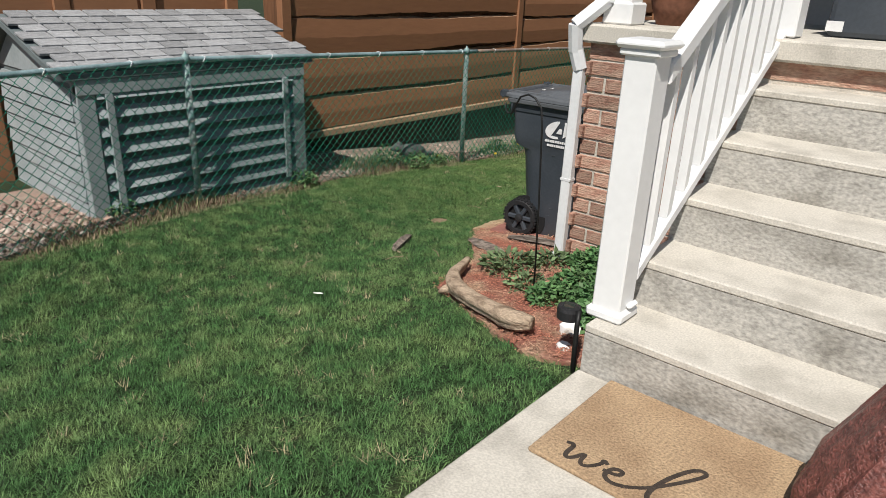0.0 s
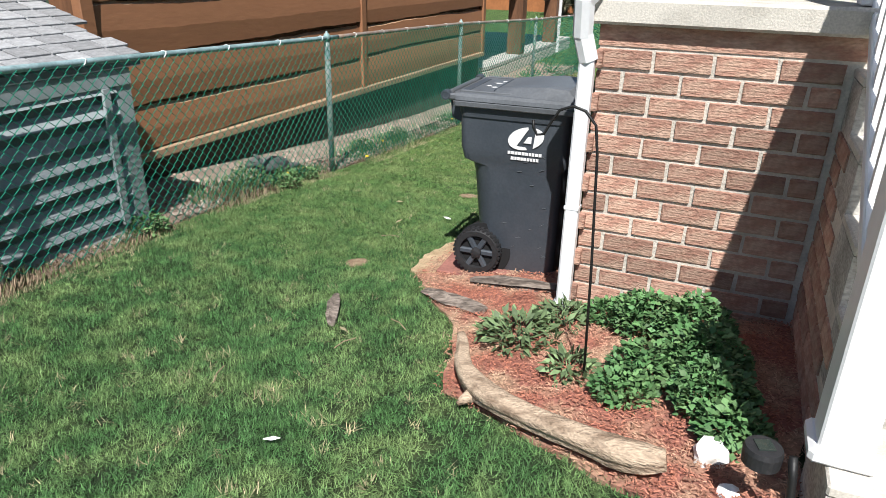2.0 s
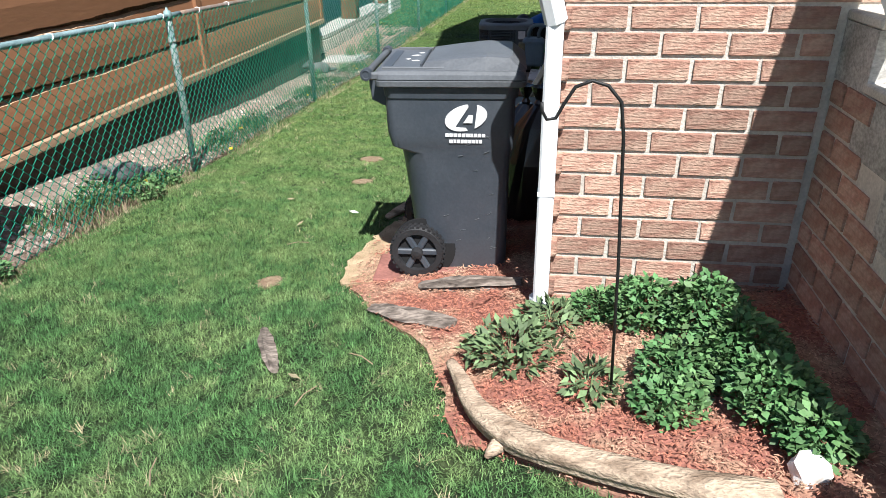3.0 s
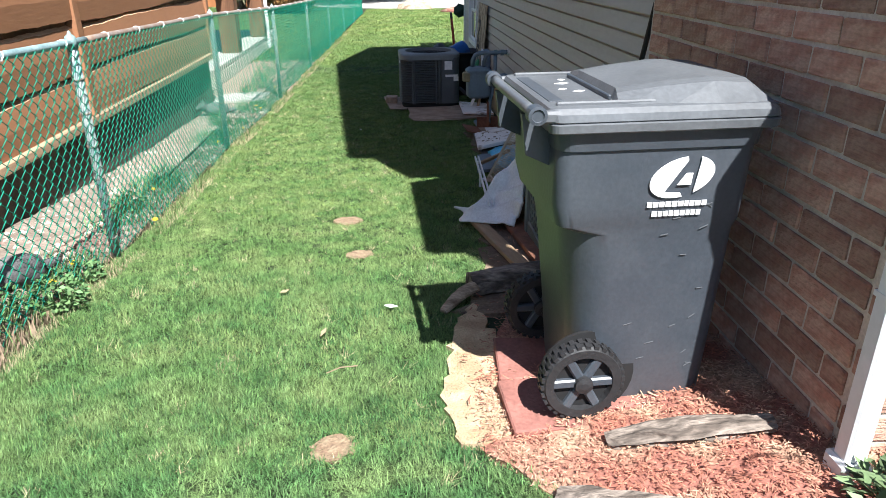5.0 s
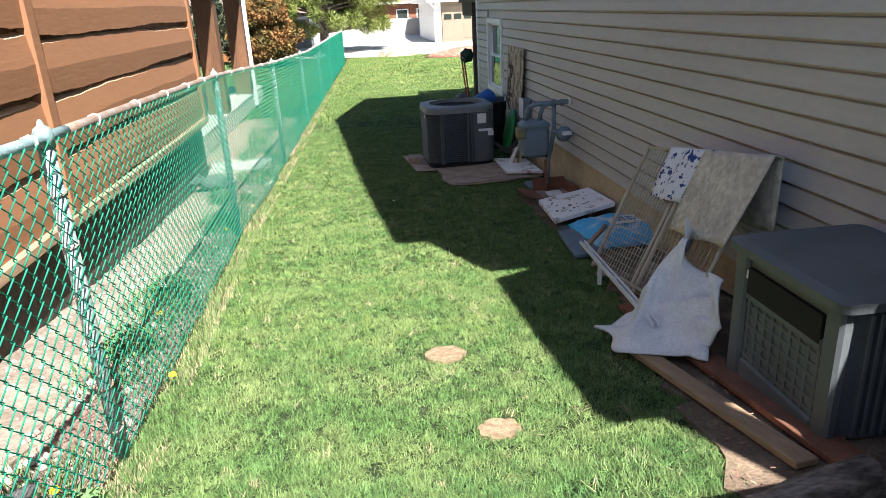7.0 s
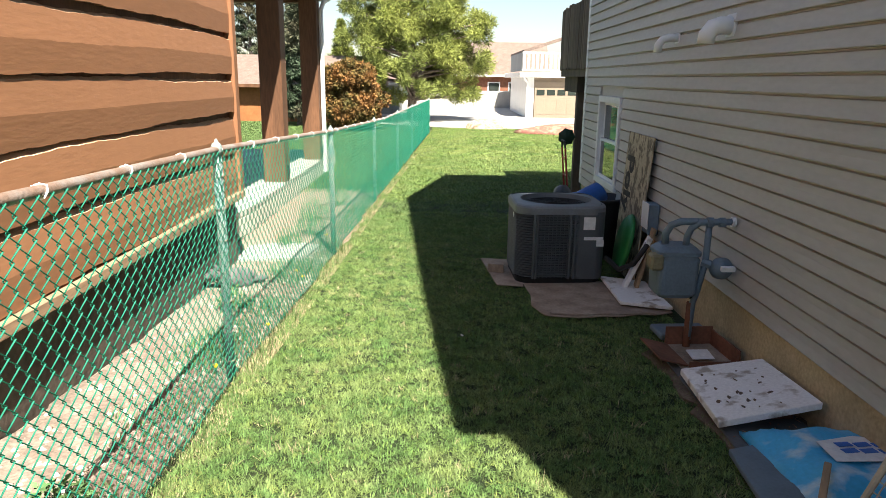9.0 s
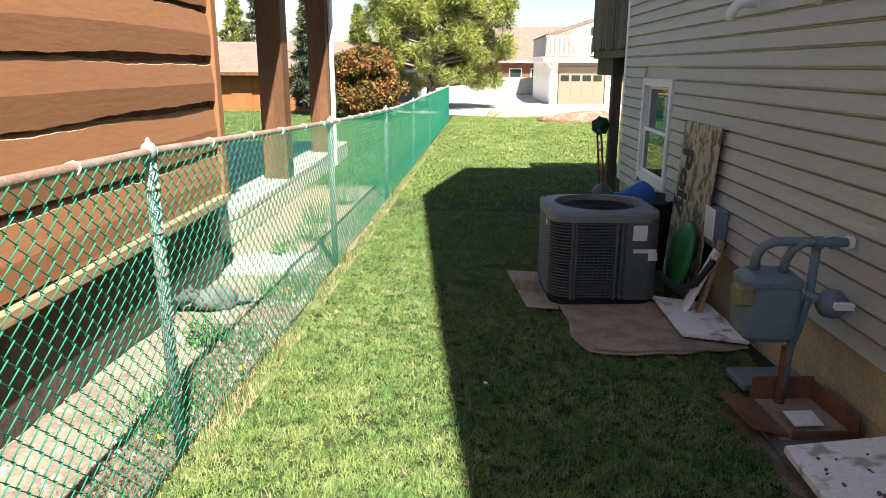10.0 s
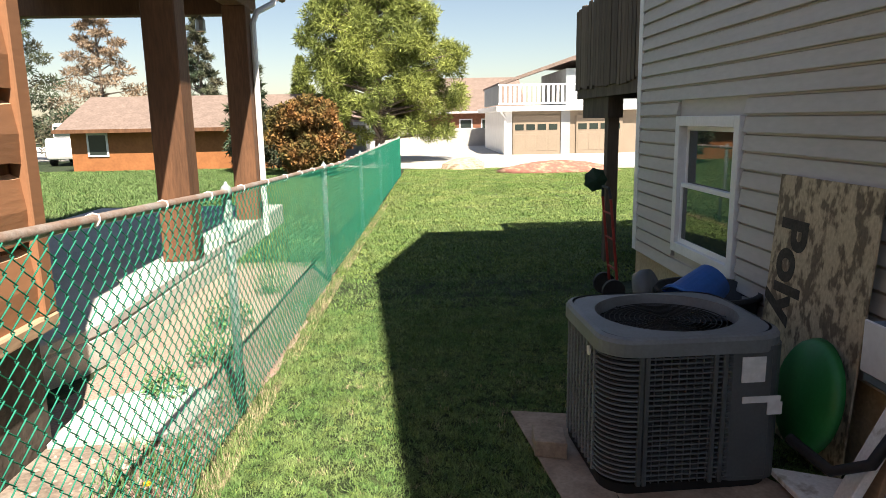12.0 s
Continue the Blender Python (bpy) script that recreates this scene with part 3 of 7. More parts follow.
part("letter", stroke([(0.06, 0.12), (0.09, 0.13), (0.085, 0.06), (0.11, 0.05), (0.14, 0.12), (0.14, 0.06), (0.165, 0.05), (0.20, 0.10), (0.195, 0.125), (0.215, 0.11)]), M_INK, doormat, "dark script letter w")
part("letter", stroke([(0.215, 0.08), (0.265, 0.085), (0.27, 0.115), (0.235, 0.11), (0.225, 0.06), (0.26, 0.04), (0.30, 0.055)]), M_INK, doormat, "dark script letter e")
part("letter", stroke([(0.30, 0.055), (0.36, 0.10), (0.45, 0.24), (0.47, 0.29), (0.43, 0.29), (0.38, 0.18), (0.36, 0.07), (0.39, 0.04), (0.43, 0.06)]), M_INK, doormat, "dark script letter l")


def blob(rings, n=20, seed=1, rough=0.0, m=None):
    """A closed lump from rings (cx, cy, z, rx, ry)."""
    rnd = random.Random(seed)
    bm = bmesh.new()
    loops = []
    for cx, cy, z, rx, ry in rings:
        loops.append([bm.verts.new((cx + rx * math.copysign(abs(math.cos(a)) ** 0.75, math.cos(a)) * (1 + rnd.uniform(-rough, rough)), cy + ry * math.copysign(abs(math.sin(a)) ** 0.75, math.sin(a)) * (1 + rnd.uniform(-rough, rough)), z)) for a in (2 * math.pi * k / n for k in range(n))])
    for a, b in zip(loops, loops[1:]):
        for k in range(n):
            bm.faces.new((a[k], a[(k + 1) % n], b[(k + 1) % n], b[k]))
    bm.faces.new(loops[0][::-1])
    bm.faces.new(loops[-1])
    if m is not None:
        bmesh.ops.transform(bm, matrix=m, verts=bm.verts)
    return bm


bag = empty("mulch_bag", pose(0.09, 1.97, 0.0, 0, 0, 30))
tagged(bag, "full reddish plastic mulch bag standing by the steps", "bag")
part("sack", blob([(0, 0, 0.0, 0.26, 0.15), (0, 0, 0.02, 0.30, 0.18), (0.0, 0, 0.1, 0.305, 0.2), (0.02, 0, 0.22, 0.29, 0.2), (0.05, 0, 0.34, 0.26, 0.19), (0.08, 0, 0.46, 0.225, 0.16), (0.11, 0, 0.57, 0.19, 0.12), (0.14, 0, 0.67, 0.15, 0.08), (0.16, 0, 0.76, 0.13, 0.045), (0.17, 0, 0.84, 0.14, 0.012)], 40, 4, 0.045), M_BAGRED, bag)
M_PINK = mat("bag_print", (0.55, 0.05, 0.22), 0.4, 9, 0.3, 40, 0.2, 0.1)
part("printed_panel", blob([(-0.02, -0.155, 0.24, 0.1, 0.045), (0.0, -0.15, 0.38, 0.11, 0.04), (0.06, -0.12, 0.5, 0.07, 0.03)], 14, 5, 0.1), M_PINK, bag, "magenta printed panel")
part("printed_label", box(-0.02, -0.212, 0.2, 0.09, -0.19, 0.31, 0.01), M_LABEL, bag, "white printed patch")

# ---- driftwood log ----
def log_from(name, pts, rads, material, label, category, n=12, seed=1, rough=0.1, flat=1.0):
    """A gnarled limb: rings with grooves, closed at both ends."""
    rnd = random.Random(seed)
    P = [Vector(p) for p in pts]
    R = list(rads)
    for _ in range(2):
        P2, R2 = [P[0]], [R[0]]
        for a, b, ra, rb in zip(P, P[1:], R, R[1:]):
            P2 += [a * 0.75 + b * 0.25, a * 0.25 + b * 0.75]
            R2 += [ra * 0.75 + rb * 0.25, ra * 0.25 + rb * 0.75]
        P, R = P2 + [P[-1]], R2 + [R[-1]]
    bm = bmesh.new()
    rings = add_tube(bm, P, R, n)
    groove = [rnd.uniform(-rough, rough) for _ in range(n)]
    for p, ring in zip(P, rings):
        for k, v in enumerate(ring):
            v.co = p + (v.co - p) * (1 + groove[k] + rnd.uniform(-rough, rough) * 0.5)
            v.co.z = p.z - 0.02 * (1 - flat) + (v.co.z - p.z) * flat
    return tagged(part(name, bm, material, smooth=material is M_DRIFT), label, category)


def on(x, y, h):
    return (x, y, lz(x, y) + h)


log_from("driftwood_log", [on(-2.36, 3.05, 0.09), on(-2.31, 2.95, 0.085), on(-2.25, 2.78, 0.085), on(-2.12, 2.63, 0.075), on(-1.93, 2.52, 0.075), on(-1.7, 2.42, 0.08), on(-1.52, 2.35, 0.085), on(-1.43, 2.36, 0.09)],
         [0.018, 0.028, 0.034, 0.046, 0.038, 0.04, 0.05, 0.03], M_DRIFT, "curved bleached driftwood log on red mulch", "log", 30, 2, 0.13)
log_from("driftwood_stub", [on(-2.13, 2.66, 0.05), on(-2.17, 2.61, 0.045), on(-2.19, 2.59, 0.03)], [0.036, 0.024, 0.008], M_DRIFT, "broken driftwood stub beside the log", "log", 10, 7, 0.1)
log_from("bark_piece", [on(-3.31, 3.54, 0.03), on(-3.25, 3.43, 0.035), on(-3.17, 3.28, 0.035), on(-3.11, 3.17, 0.025)], [0.012, 0.032, 0.034, 0.016], M_BARK, "grey bark piece lying on the lawn", "bark", 14, 3, 0.35, 0.7)
log_from("bark_strip", [on(-2.82, 3.68, 0.04), on(-2.62, 3.56, 0.045), on(-2.4, 3.45, 0.04)], [0.025, 0.05, 0.03], M_BARK, "split grey bark strip on mulch", "bark", 16, 4, 0.4, 0.5)
log_from("bark_slab", [on(-2.62, 3.88, 0.04), on(-2.4, 3.86, 0.05), on(-2.12, 3.82, 0.05)], [0.03, 0.055, 0.03], M_BARK, "weathered grey bark slab beside the bin", "bark", 16, 5, 0.4, 0.5)
log_from("split_log", [on(-2.9, 5.24, 0.065), on(-2.7, 5.29, 0.065), on(-2.46, 5.35, 0.07)], [0.062, 0.07, 0.062], M_BARK, "short grey weathered log behind the bin", "log", 11, 6, 0.12)
log_from("broken_stick", [on(-3.05, 5.03, 0.02), on(-2.98, 5.12, 0.05), on(-2.88, 5.2, 0.07)], [0.02, 0.03, 0.03], M_DRIFT, "broken pale stick on the lawn edge", "stick", 8, 8, 0.15)

# ---- shepherd's hook ----
hook = part("shepherd_hook", tube([on(-1.785, 2.93, -0.1), (-1.81, 2.93, 0.3), (-1.835, 2.93, 0.72), (-1.85, 2.93, 0.82), (-1.89, 2.93, 0.865), (-1.935, 2.93, 0.878), (-1.98, 2.93, 0.86), (-2.01, 2.93, 0.81), (-2.03, 2.93, 0.77), (-2.055, 2.93, 0.765), (-2.07, 2.93, 0.79), (-2.072, 2.93, 0.815)], 0.0052, 8), M_IRON, smooth=True)
tagged(hook, "thin black iron shepherd's hook in the mulch bed", "garden hook")

# ---- solar path light ----
lamp = empty("solar_path_light", pose(-1.115, 2.21, lz(-1.115, 2.21)))
tagged(lamp, "black solar path light leaning beside the steps", "path light")
part("stake", tube([(0.01, -0.03, -0.05), (-0.012, 0.0, 0.2), (-0.02, 0.02, 0.255)], 0.011, 8), M_IRON, lamp, smooth=True)
part("head", lathe([(0.038, 0.185), (0.049, 0.188), (0.051, 0.227), (0.047, 0.24), (0.03, 0.242)], 24), M_BLACK, lamp, m=pose(-0.085, 0.055, 0.0), smooth=False)
part("solar_cell", box(-0.022, -0.022, 0.2425, 0.022, 0.022, 0.246), M_GLASS, lamp, "dark glossy solar cell", m=pose(-0.085, 0.055, 0.0, 0, 0, 20))


def rock(name, x, y, s, material, label, seed, squash=0.7):
    rnd = random.Random(seed)
    bm = bmesh.new()
    bmesh.ops.create_icosphere(bm, subdivisions=2, radius=s)
    for v in bm.verts:
        v.co *= rnd.uniform(0.82, 1.12)
        v.co.z *= squash
    return tagged(part(name, bm, material, m=pose(x, y, lz(x, y) + s * squash * 0.75)), label, "rock", "white rocks")


rock("white_rock", -1.31, 2.5, 0.055, M_FOAM, "white quartz rock on red mulch", 1, 0.9)
rock("white_rock", -1.25, 2.345, 0.035, M_FOAM, "small white quartz rock on red mulch", 2)

# ---- wheeled bin ----
wbin = empty("wheeled_bin", pose(-2.505, 4.335, -0.375, 0, 0, 3))
tagged(wbin, "dark grey wheeled refuse bin with a closed lid", "refuse bin")


def loft(rings, r=0.05, n=4):
    """Rounded-rectangle rings (z, x0, x1, y0, y1, corner) joined to a shell."""
    bm = bmesh.new()
    loops = []
    for z, x0, x1, y0, y1, c in rings:
        pts = []
        for cx, cy, a0 in ((x1 - c, y1 - c, 0), (x0 + c, y1 - c, 90), (x0 + c, y0 + c, 180), (x1 - c, y0 + c, 270)):
            for k in range(n + 1):
                a = radians(a0 + 90 * k / n)
                pts.append((cx + c * math.cos(a), cy + c * math.sin(a), z))
        loops.append([bm.verts.new(p) for p in pts])
    for a, b in zip(loops, loops[1:]):
        for k in range(len(a)):
            bm.faces.new((a[k], a[(k + 1) % len(a)], b[(k + 1) % len(a)], b[k]))
    bm.faces.new(loops[0][::-1])
    bm.faces.new(loops[-1])
    return bm


def bin_shell(rings, n=5):
    """Rounded rings (z, x0, x1, half width, handle-side corner, front corner) joined to a shell."""
    bm = bmesh.new()
    loops = []
    for z, x0, x1, h, cl, cr in rings:
        pts = []
        for sx, sy, a0, c in ((1, 1, 0, cr), (-1, 1, 90, cl), (-1, -1, 180, cl), (1, -1, 270, cr)):
            cx, cy = (x1 - c if sx > 0 else x0 + c), sy * (h - c)
            for k in range(n + 1):
                a = radians(a0 + 90 * k / n)
                pts.append((cx + c * math.cos(a), cy + c * math.sin(a), z))
        loops.append([bm.verts.new(p) for p in pts])
    for a, b in zip(loops, loops[1:]):
        for k in range(len(a)):
            bm.faces.new((a[k], a[(k + 1) % len(a)], b[(k + 1) % len(a)], b[k]))
    bm.faces.new(loops[0][::-1])
    bm.faces.new(loops[-1])
    return bm


part("body", bin_shell([(-0.03, -0.16, 0.262, 0.222, 0.09, 0.03), (-0.01, -0.175, 0.274, 0.23, 0.1, 0.035), (0.3, -0.205, 0.278, 0.25, 0.12, 0.035), (0.6, -0.24, 0.281, 0.268, 0.14, 0.035), (0.66, -0.25, 0.282, 0.271, 0.13, 0.035),
                        (0.69, -0.283, 0.296, 0.276, 0.05, 0.04), (0.76, -0.3, 0.298, 0.281, 0.045, 0.04), (0.9, -0.302, 0.3, 0.289, 0.045, 0.04), (0.985, -0.295, 0.308, 0.29, 0.045, 0.04)], 8), M_BIN, wbin, smooth=True).data.set_sharp_from_angle(angle=radians(28))
part("rim", bin_shell([(0.93, -0.305, 0.312, 0.297, 0.05, 0.05), (0.985, -0.312, 0.318, 0.305, 0.05, 0.05), (0.99, -0.31, 0.316, 0.303, 0.05, 0.05)]), M_BIN, wbin)
lid = part("lid", bin_shell([(0.986, -0.332, 0.342, 0.322, 0.03, 0.04), (0.99, -0.336, 0.346, 0.326, 0.03, 0.04), (1.012, -0.338, 0.348, 0.328, 0.03, 0.04), (1.016, -0.33, 0.342, 0.32, 0.03, 0.04), (1.02, -0.336, 0.346, 0.325, 0.03, 0.04),
                             (1.04, -0.342, 0.342, 0.32, 0.03, 0.04), (1.054, -0.335, 0.33, 0.305, 0.03, 0.04), (1.056, -0.32, 0.318, 0.29, 0.03, 0.04)]), M_BINPALE, wbin, "grey lid painted paler for sunlight")
bm = bmesh.new()
rows = []
for x, z, h in ((-0.135, 1.05, 0.215), (-0.118, 1.083, 0.21), (0.02, 1.1, 0.22), (0.16, 1.112, 0.235), (0.27, 1.106, 0.235), (0.335, 1.052, 0.29)):
    rows.append([bm.verts.new(p) for p in ((x, -min(0.302, h + 0.07), 1.05), (x, -h, z - 0.006), (x + 0.012, -h * 0.8, z), (x + 0.012, h * 0.8, z), (x, h, z - 0.006), (x, min(0.302, h + 0.07), 1.05))])
for p, q in zip(rows, rows[1:]):
    for k in range(5):
        bm.faces.new((p[k], q[k], q[k + 1], p[k + 1]))
bm.faces.new(rows[0][::-1])
bm.faces.new(rows[-1])
bmesh.ops.recalc_face_normals(bm, faces=bm.faces)
part("crown", bm, M_BINPALE, lid, "raised grey crown painted paler for sunlight")
# Darker strip paints the shade at the foot of the crown's step.
part("crown_step_shade", box(-0.14, -0.206, 1.054, -0.13, 0.206, 1.07, 0.003), M_BIN, lid)
# Flat strip, darker for the shade that a grip hollow would hold.
part("recess", box(-0.315, -0.21, 1.0545, -0.272, 0.21, 1.0585, 0.001), M_BIN, lid, "flat dark strip painted for grip shade")
for y in (-0.262, 0.262):
    part("ridge", box(-0.31, y - 0.008, 1.05, -0.02, y + 0.008, 1.066, 0.004), M_BINPALE, lid)
for x, y, w in ((-0.22, 0.08, 0.05), (-0.2, -0.06, 0.04), (-0.235, -0.02, 0.03), (-0.19, 0.15, 0.03)):
    part("worn_mark", prism([(x, y), (x + w * 0.5, y - 0.012), (x + w, y + 0.006), (x + w * 0.6, y + 0.018)], 1.0562, 1.0572), M_LABEL, lid, "worn pale sticker remnant")
part("handle_bar", tube([(-0.372, -0.285, 1.04), (-0.375, -0.2, 1.04), (-0.375, 0.2, 1.04), (-0.372, 0.285, 1.04)], 0.017, 12), M_BINPALE, wbin, smooth=True)
for y in (-0.3, 0.3):
    part("hinge_arm", box(-0.372, y - 0.018, 1.015, -0.3, y + 0.014, 1.05, 0.008), M_BINPALE, wbin)
    part("hinge", lathe([(0.012, -0.022), (0.027, -0.02), (0.027, 0.02), (0.018, 0.022), (0.016, 0.018)], 18), M_BIN, wbin, m=pose(-0.375, y, 1.04, 90, 0, 0))
    part("handle_bracket", prism([(-0.375, 0.9), (-0.29, 0.86), (-0.29, 1.02), (-0.39, 1.02)], -0.012, 0.012, pose(0, y * 0.62, 0, 90, 0, 0)), M_BIN, wbin)
# Flat near-black disc on the body paints the shade of the wheel cavity.
part("wheel_arch_shade", lathe([(0.165, -0.006), (0.165, 0.006)], 28), M_DARK, wbin, m=pose(-0.145, -0.236, 0.145, 90, 0, 0))
rnd = random.Random(15)
for k in range(16):
    x, z = rnd.uniform(-0.1, 0.22), rnd.uniform(0.15, 0.75)
    part("scuff", box(-rnd.uniform(0.006, 0.018), -0.0008, -0.0012, 0.012, 0.0008, 0.0012), M_BINPALE, wbin, m=pose(x, -(0.2315 + 0.068 * z), z, 0, rnd.uniform(-40, 40), 0))


def wheel(y):
    w = part("wheel", lathe([(0.09, -0.03), (0.128, -0.03), (0.137, -0.018), (0.137, 0.018), (0.128, 0.03), (0.1, 0.03), (0.1, -0.03)][:6], 32, True), M_BLACK, wbin, "black treaded plastic wheel", m=pose(-0.172, y, 0.145, 90, 0, 0))
    bm = bmesh.new()
    for k in range(30):
        a = 2 * math.pi * k / 30
        for s in (-1, 1):
            add_box(bm, 0.131, -0.008, -0.0, 0.142, 0.008, s * 0.026, 0, Matrix.Rotation(a + s * 0.05, 4, "Z"))
    part("tread", bm, M_BLACK, w)
    bm = bmesh.new()
    for k in range(6):
        add_box(bm, 0.02, -0.016, -0.026, 0.105, 0.016, 0.026, 0.006, Matrix.Rotation(2 * math.pi * k / 6, 4, "Z"))
    part("spokes", bm, M_BIN, w)
    part("hub", lathe([(0.03, -0.04), (0.032, 0.0), (0.03, 0.04), (0.012, 0.045)], 16), M_BLACK, w)
    # Near-black plate paints the shade in the gaps between spokes.
    part("disc", lathe([(0.102, -0.008), (0.102, 0.008)], 24), M_DARK, w)


wheel(-0.268)
wheel(0.268)
part("axle", tube([(-0.172, -0.27, 0.145), (-0.172, 0.27, 0.145)], 0.01, 8), M_IRON, wbin)
# logo drawn as plain shapes
emblem = empty("emblem")
emblem.parent = wbin
emblem.matrix_local = pose(0.075, -0.2885, 0.84, 93.2, 0, 0)


def oval(a):
    """A leaning oval, by angle."""
    return (0.094 * math.cos(radians(a)) + 0.026 * math.sin(radians(a)), 0.064 * math.sin(radians(a)))


part("swoosh", prism([oval(a) for a in range(100, 291, 10)] + [(0.0, -0.048), (-0.05, -0.045), (0.012, 0.052)], 0.0, 0.004), M_LABEL, emblem)
part("swoosh", prism([oval(a) for a in range(-38, 81, 8)] + [(0.052, 0.052), (0.04, -0.05)], 0.0, 0.004), M_LABEL, emblem)
part("stroke", prism([(-0.012, -0.024), (0.03, -0.024), (0.032, 0.012), (0.012, 0.012)], 0, 0.004), M_LABEL, emblem)
rnd = random.Random(5)
for row, (y, half) in enumerate(((-0.094, 0.096), (-0.124, 0.078))):
    x = -half
    while x < half - 0.01:
        w = rnd.uniform(0.012, 0.017)
        part("bar", box(x, y + 0.002, 0, min(half, x + w), y + 0.018, 0.003), M_LABEL, emblem)
        x += w + 0.0035

# pavers under the bin
for n, (x, y, a) in enumerate(((-2.76, 4.14, 3), (-2.74, 4.47, -4), (-2.45, 4.2, 2))):
    p = part("red_paver", box(-0.14, -0.15, -0.03, 0.14, 0.15, 0.02, 0.006), M_PAVER, m=pose(x, y, lz(x, y) + 0.018, 0, 0, a))
    tagged(p, "worn red concrete paver under the bin", "paver", "pavers under the bin")

# ---- storage cabinet beside the house ----
cab = empty("storage_cabinet", pose(-2.435, 5.6, -0.60, 0, 0, 0))
tagged(cab, "dark grey resin storage cabinet with lattice front", "storage cabinet")
CW, CL, CH = 0.55, 0.66, 0.6
part("body", box(0.02, 0.02, 0.06, CW, CL, CH, 0.02), M_RESIN, cab)
part("lid", loft([(CH, -0.03, CW + 0.03, -0.03, CL + 0.03, 0.05), (CH + 0.035, -0.035, CW + 0.03, -0.035, CL + 0.03, 0.05), (CH + 0.05, 0.0, CW, 0.0, CL, 0.05)]), M_RESIN, cab)
# Near-black block paints the shade inside the slot opening.
part("slot", box(0.0025, 0.1, CH - 0.17, 0.03, CL - 0.1, CH - 0.06), M_DARK, cab)
part("slot_label", box(0.005, CL - 0.22, CH - 0.11, 0.012, CL - 0.08, CH - 0.075), M_LABEL, cab)
for y0, y1 in ((0.0, 0.09), (CL - 0.09, CL)):
    part("stile", box(0.0, y0, 0.02, 0.05, y1, CH, 0.012), M_RESIN, cab)
part("bottom_rail", box(0.004, 0.09, 0.04, 0.04, CL - 0.09, 0.13, 0.01), M_RESIN, cab)
part("top_rail", box(0.004, 0.09, CH - 0.2, 0.04, CL - 0.09, CH - 0.15, 0.008), M_RESIN, cab)
bm = bmesh.new()
for k in range(9):
    y = 0.11 + k * 0.055
    add_box(bm, 0.014, y - 0.009, 0.13, 0.024, y + 0.009, CH - 0.2)
for k in range(6):
    z = 0.15 + k * 0.045
    add_box(bm, 0.015, 0.09, z - 0.008, 0.023, CL - 0.09, z + 0.008)
part("lattice", bm, M_RESIN, cab)
for k in range(12):
    part("rib", box(0.1 + k * 0.036, -0.004, 0.1, 0.118 + k * 0.036, 0.024, CH - 0.02, 0.003), M_RESIN, cab)
# black refuse sacks between bin and cabinet
for n, (x, y, s) in enumerate(((-2.2, 5.2, 0.2), (-2.12, 5.05, 0.17))):
    b = part("black_sack", blob([(0, 0, 0, s * 0.8, s * 0.7), (0, 0, 0.05, s, s * 0.9), (0, 0, 0.4, s, s * 0.85), (0.02, 0, 0.62, s * 0.7, s * 0.6), (0.03, 0, 0.74, s * 0.2, s * 0.2)], 18, 10 + n, 0.14), glass("shiny_black_plastic", (0.012, 0.012, 0.012), 0.25) if n == 0 else bpy.data.materials["shiny_black_plastic"], m=pose(x, y, lz(x, y)))
    part("knot", lathe([(0.02, 0.73), (0.028, 0.75), (0.016, 0.77), (0.04, 0.82), (0.05, 0.85), (0.02, 0.84)], 10), bpy.data.materials["shiny_black_plastic"], b, "tied neck of the sack", pose(0.03, 0, 0))
    tagged(b, "shiny black plastic refuse sack by the wall", "sack", "refuse sacks")

# boards on the ground
def board(name, x0, y0, x1, y1, w, th, material, label, lift=0.012, category="board"):
    d = Vector((x1 - x0, y1 - y0, lz(x1, y1) - lz(x0, y0)))
    ln = d.length
    m = Matrix.Translation((x0, y0, lz(x0, y0) + lift)) @ d.to_track_quat("Y", "Z").to_matrix().to_4x4()
    return tagged(part(name, box(-w / 2, 0, 0, w / 2, ln, th, 0.004), material, m=m), label, category)


board("edging_board", -2.56, 5.5, -2.72, 6.75, 0.09, 0.03, M_WOOD, "weathered edging board along the lawn", 0.02)
board("dark_board", -2.42, 5.45, -2.5, 7.2, 0.13, 0.03, M_RUST, "dark board lying under the cabinet", 0.02)
bar = empty("metal_bracket_bar", Matrix.Translation((-2.60, 6.62, lz(-2.6, 6.62) + 0.14)) @ Vector((0.06, 1.35, -0.02)).to_track_quat("Y", "Z").to_matrix().to_4x4())
tagged(bar, "slotted white metal shelf bar on the ground", "metal bar")
part("rail", box(-0.02, 0, 0, -0.008, 1.3, 0.02), M_TRIM, bar)
part("rail", box(0.008, 0, 0, 0.02, 1.3, 0.02), M_TRIM, bar)
for k in range(3):
    part("rung", box(-0.008, 0.1 + 0.5 * k, 0.003, 0.008, 0.14 + 0.5 * k, 0.017), M_TRIM, bar)
part("leg", box(-0.01, 0.9, -0.14, 0.01, 0.92, 0.0), M_TRIM, bar)
part("leg", box(-0.01, 0.1, -0.14, 0.01, 0.12, 0.0), M_TRIM, bar)


def cloth(name, nx, ny, fn, material, label, category, thick=0.008):
    """A draped sheet: fn(u, v) gives the place."""
    bm = bmesh.new()
    g = [[bm.verts.new(fn(i / nx, j / ny)) for j in range(ny + 1)] for i in range(nx + 1)]
    for i in range(nx):
        for j in range(ny):
            bm.faces.new((g[i][j], g[i + 1][j], g[i + 1][j + 1], g[i][j + 1]))
    bmesh.ops.recalc_face_normals(bm, faces=bm.faces)
    bmesh.ops.solidify(bm, geom=list(bm.faces), thickness=thick)
    return tagged(part(name, bm, material, smooth=True), label, category)


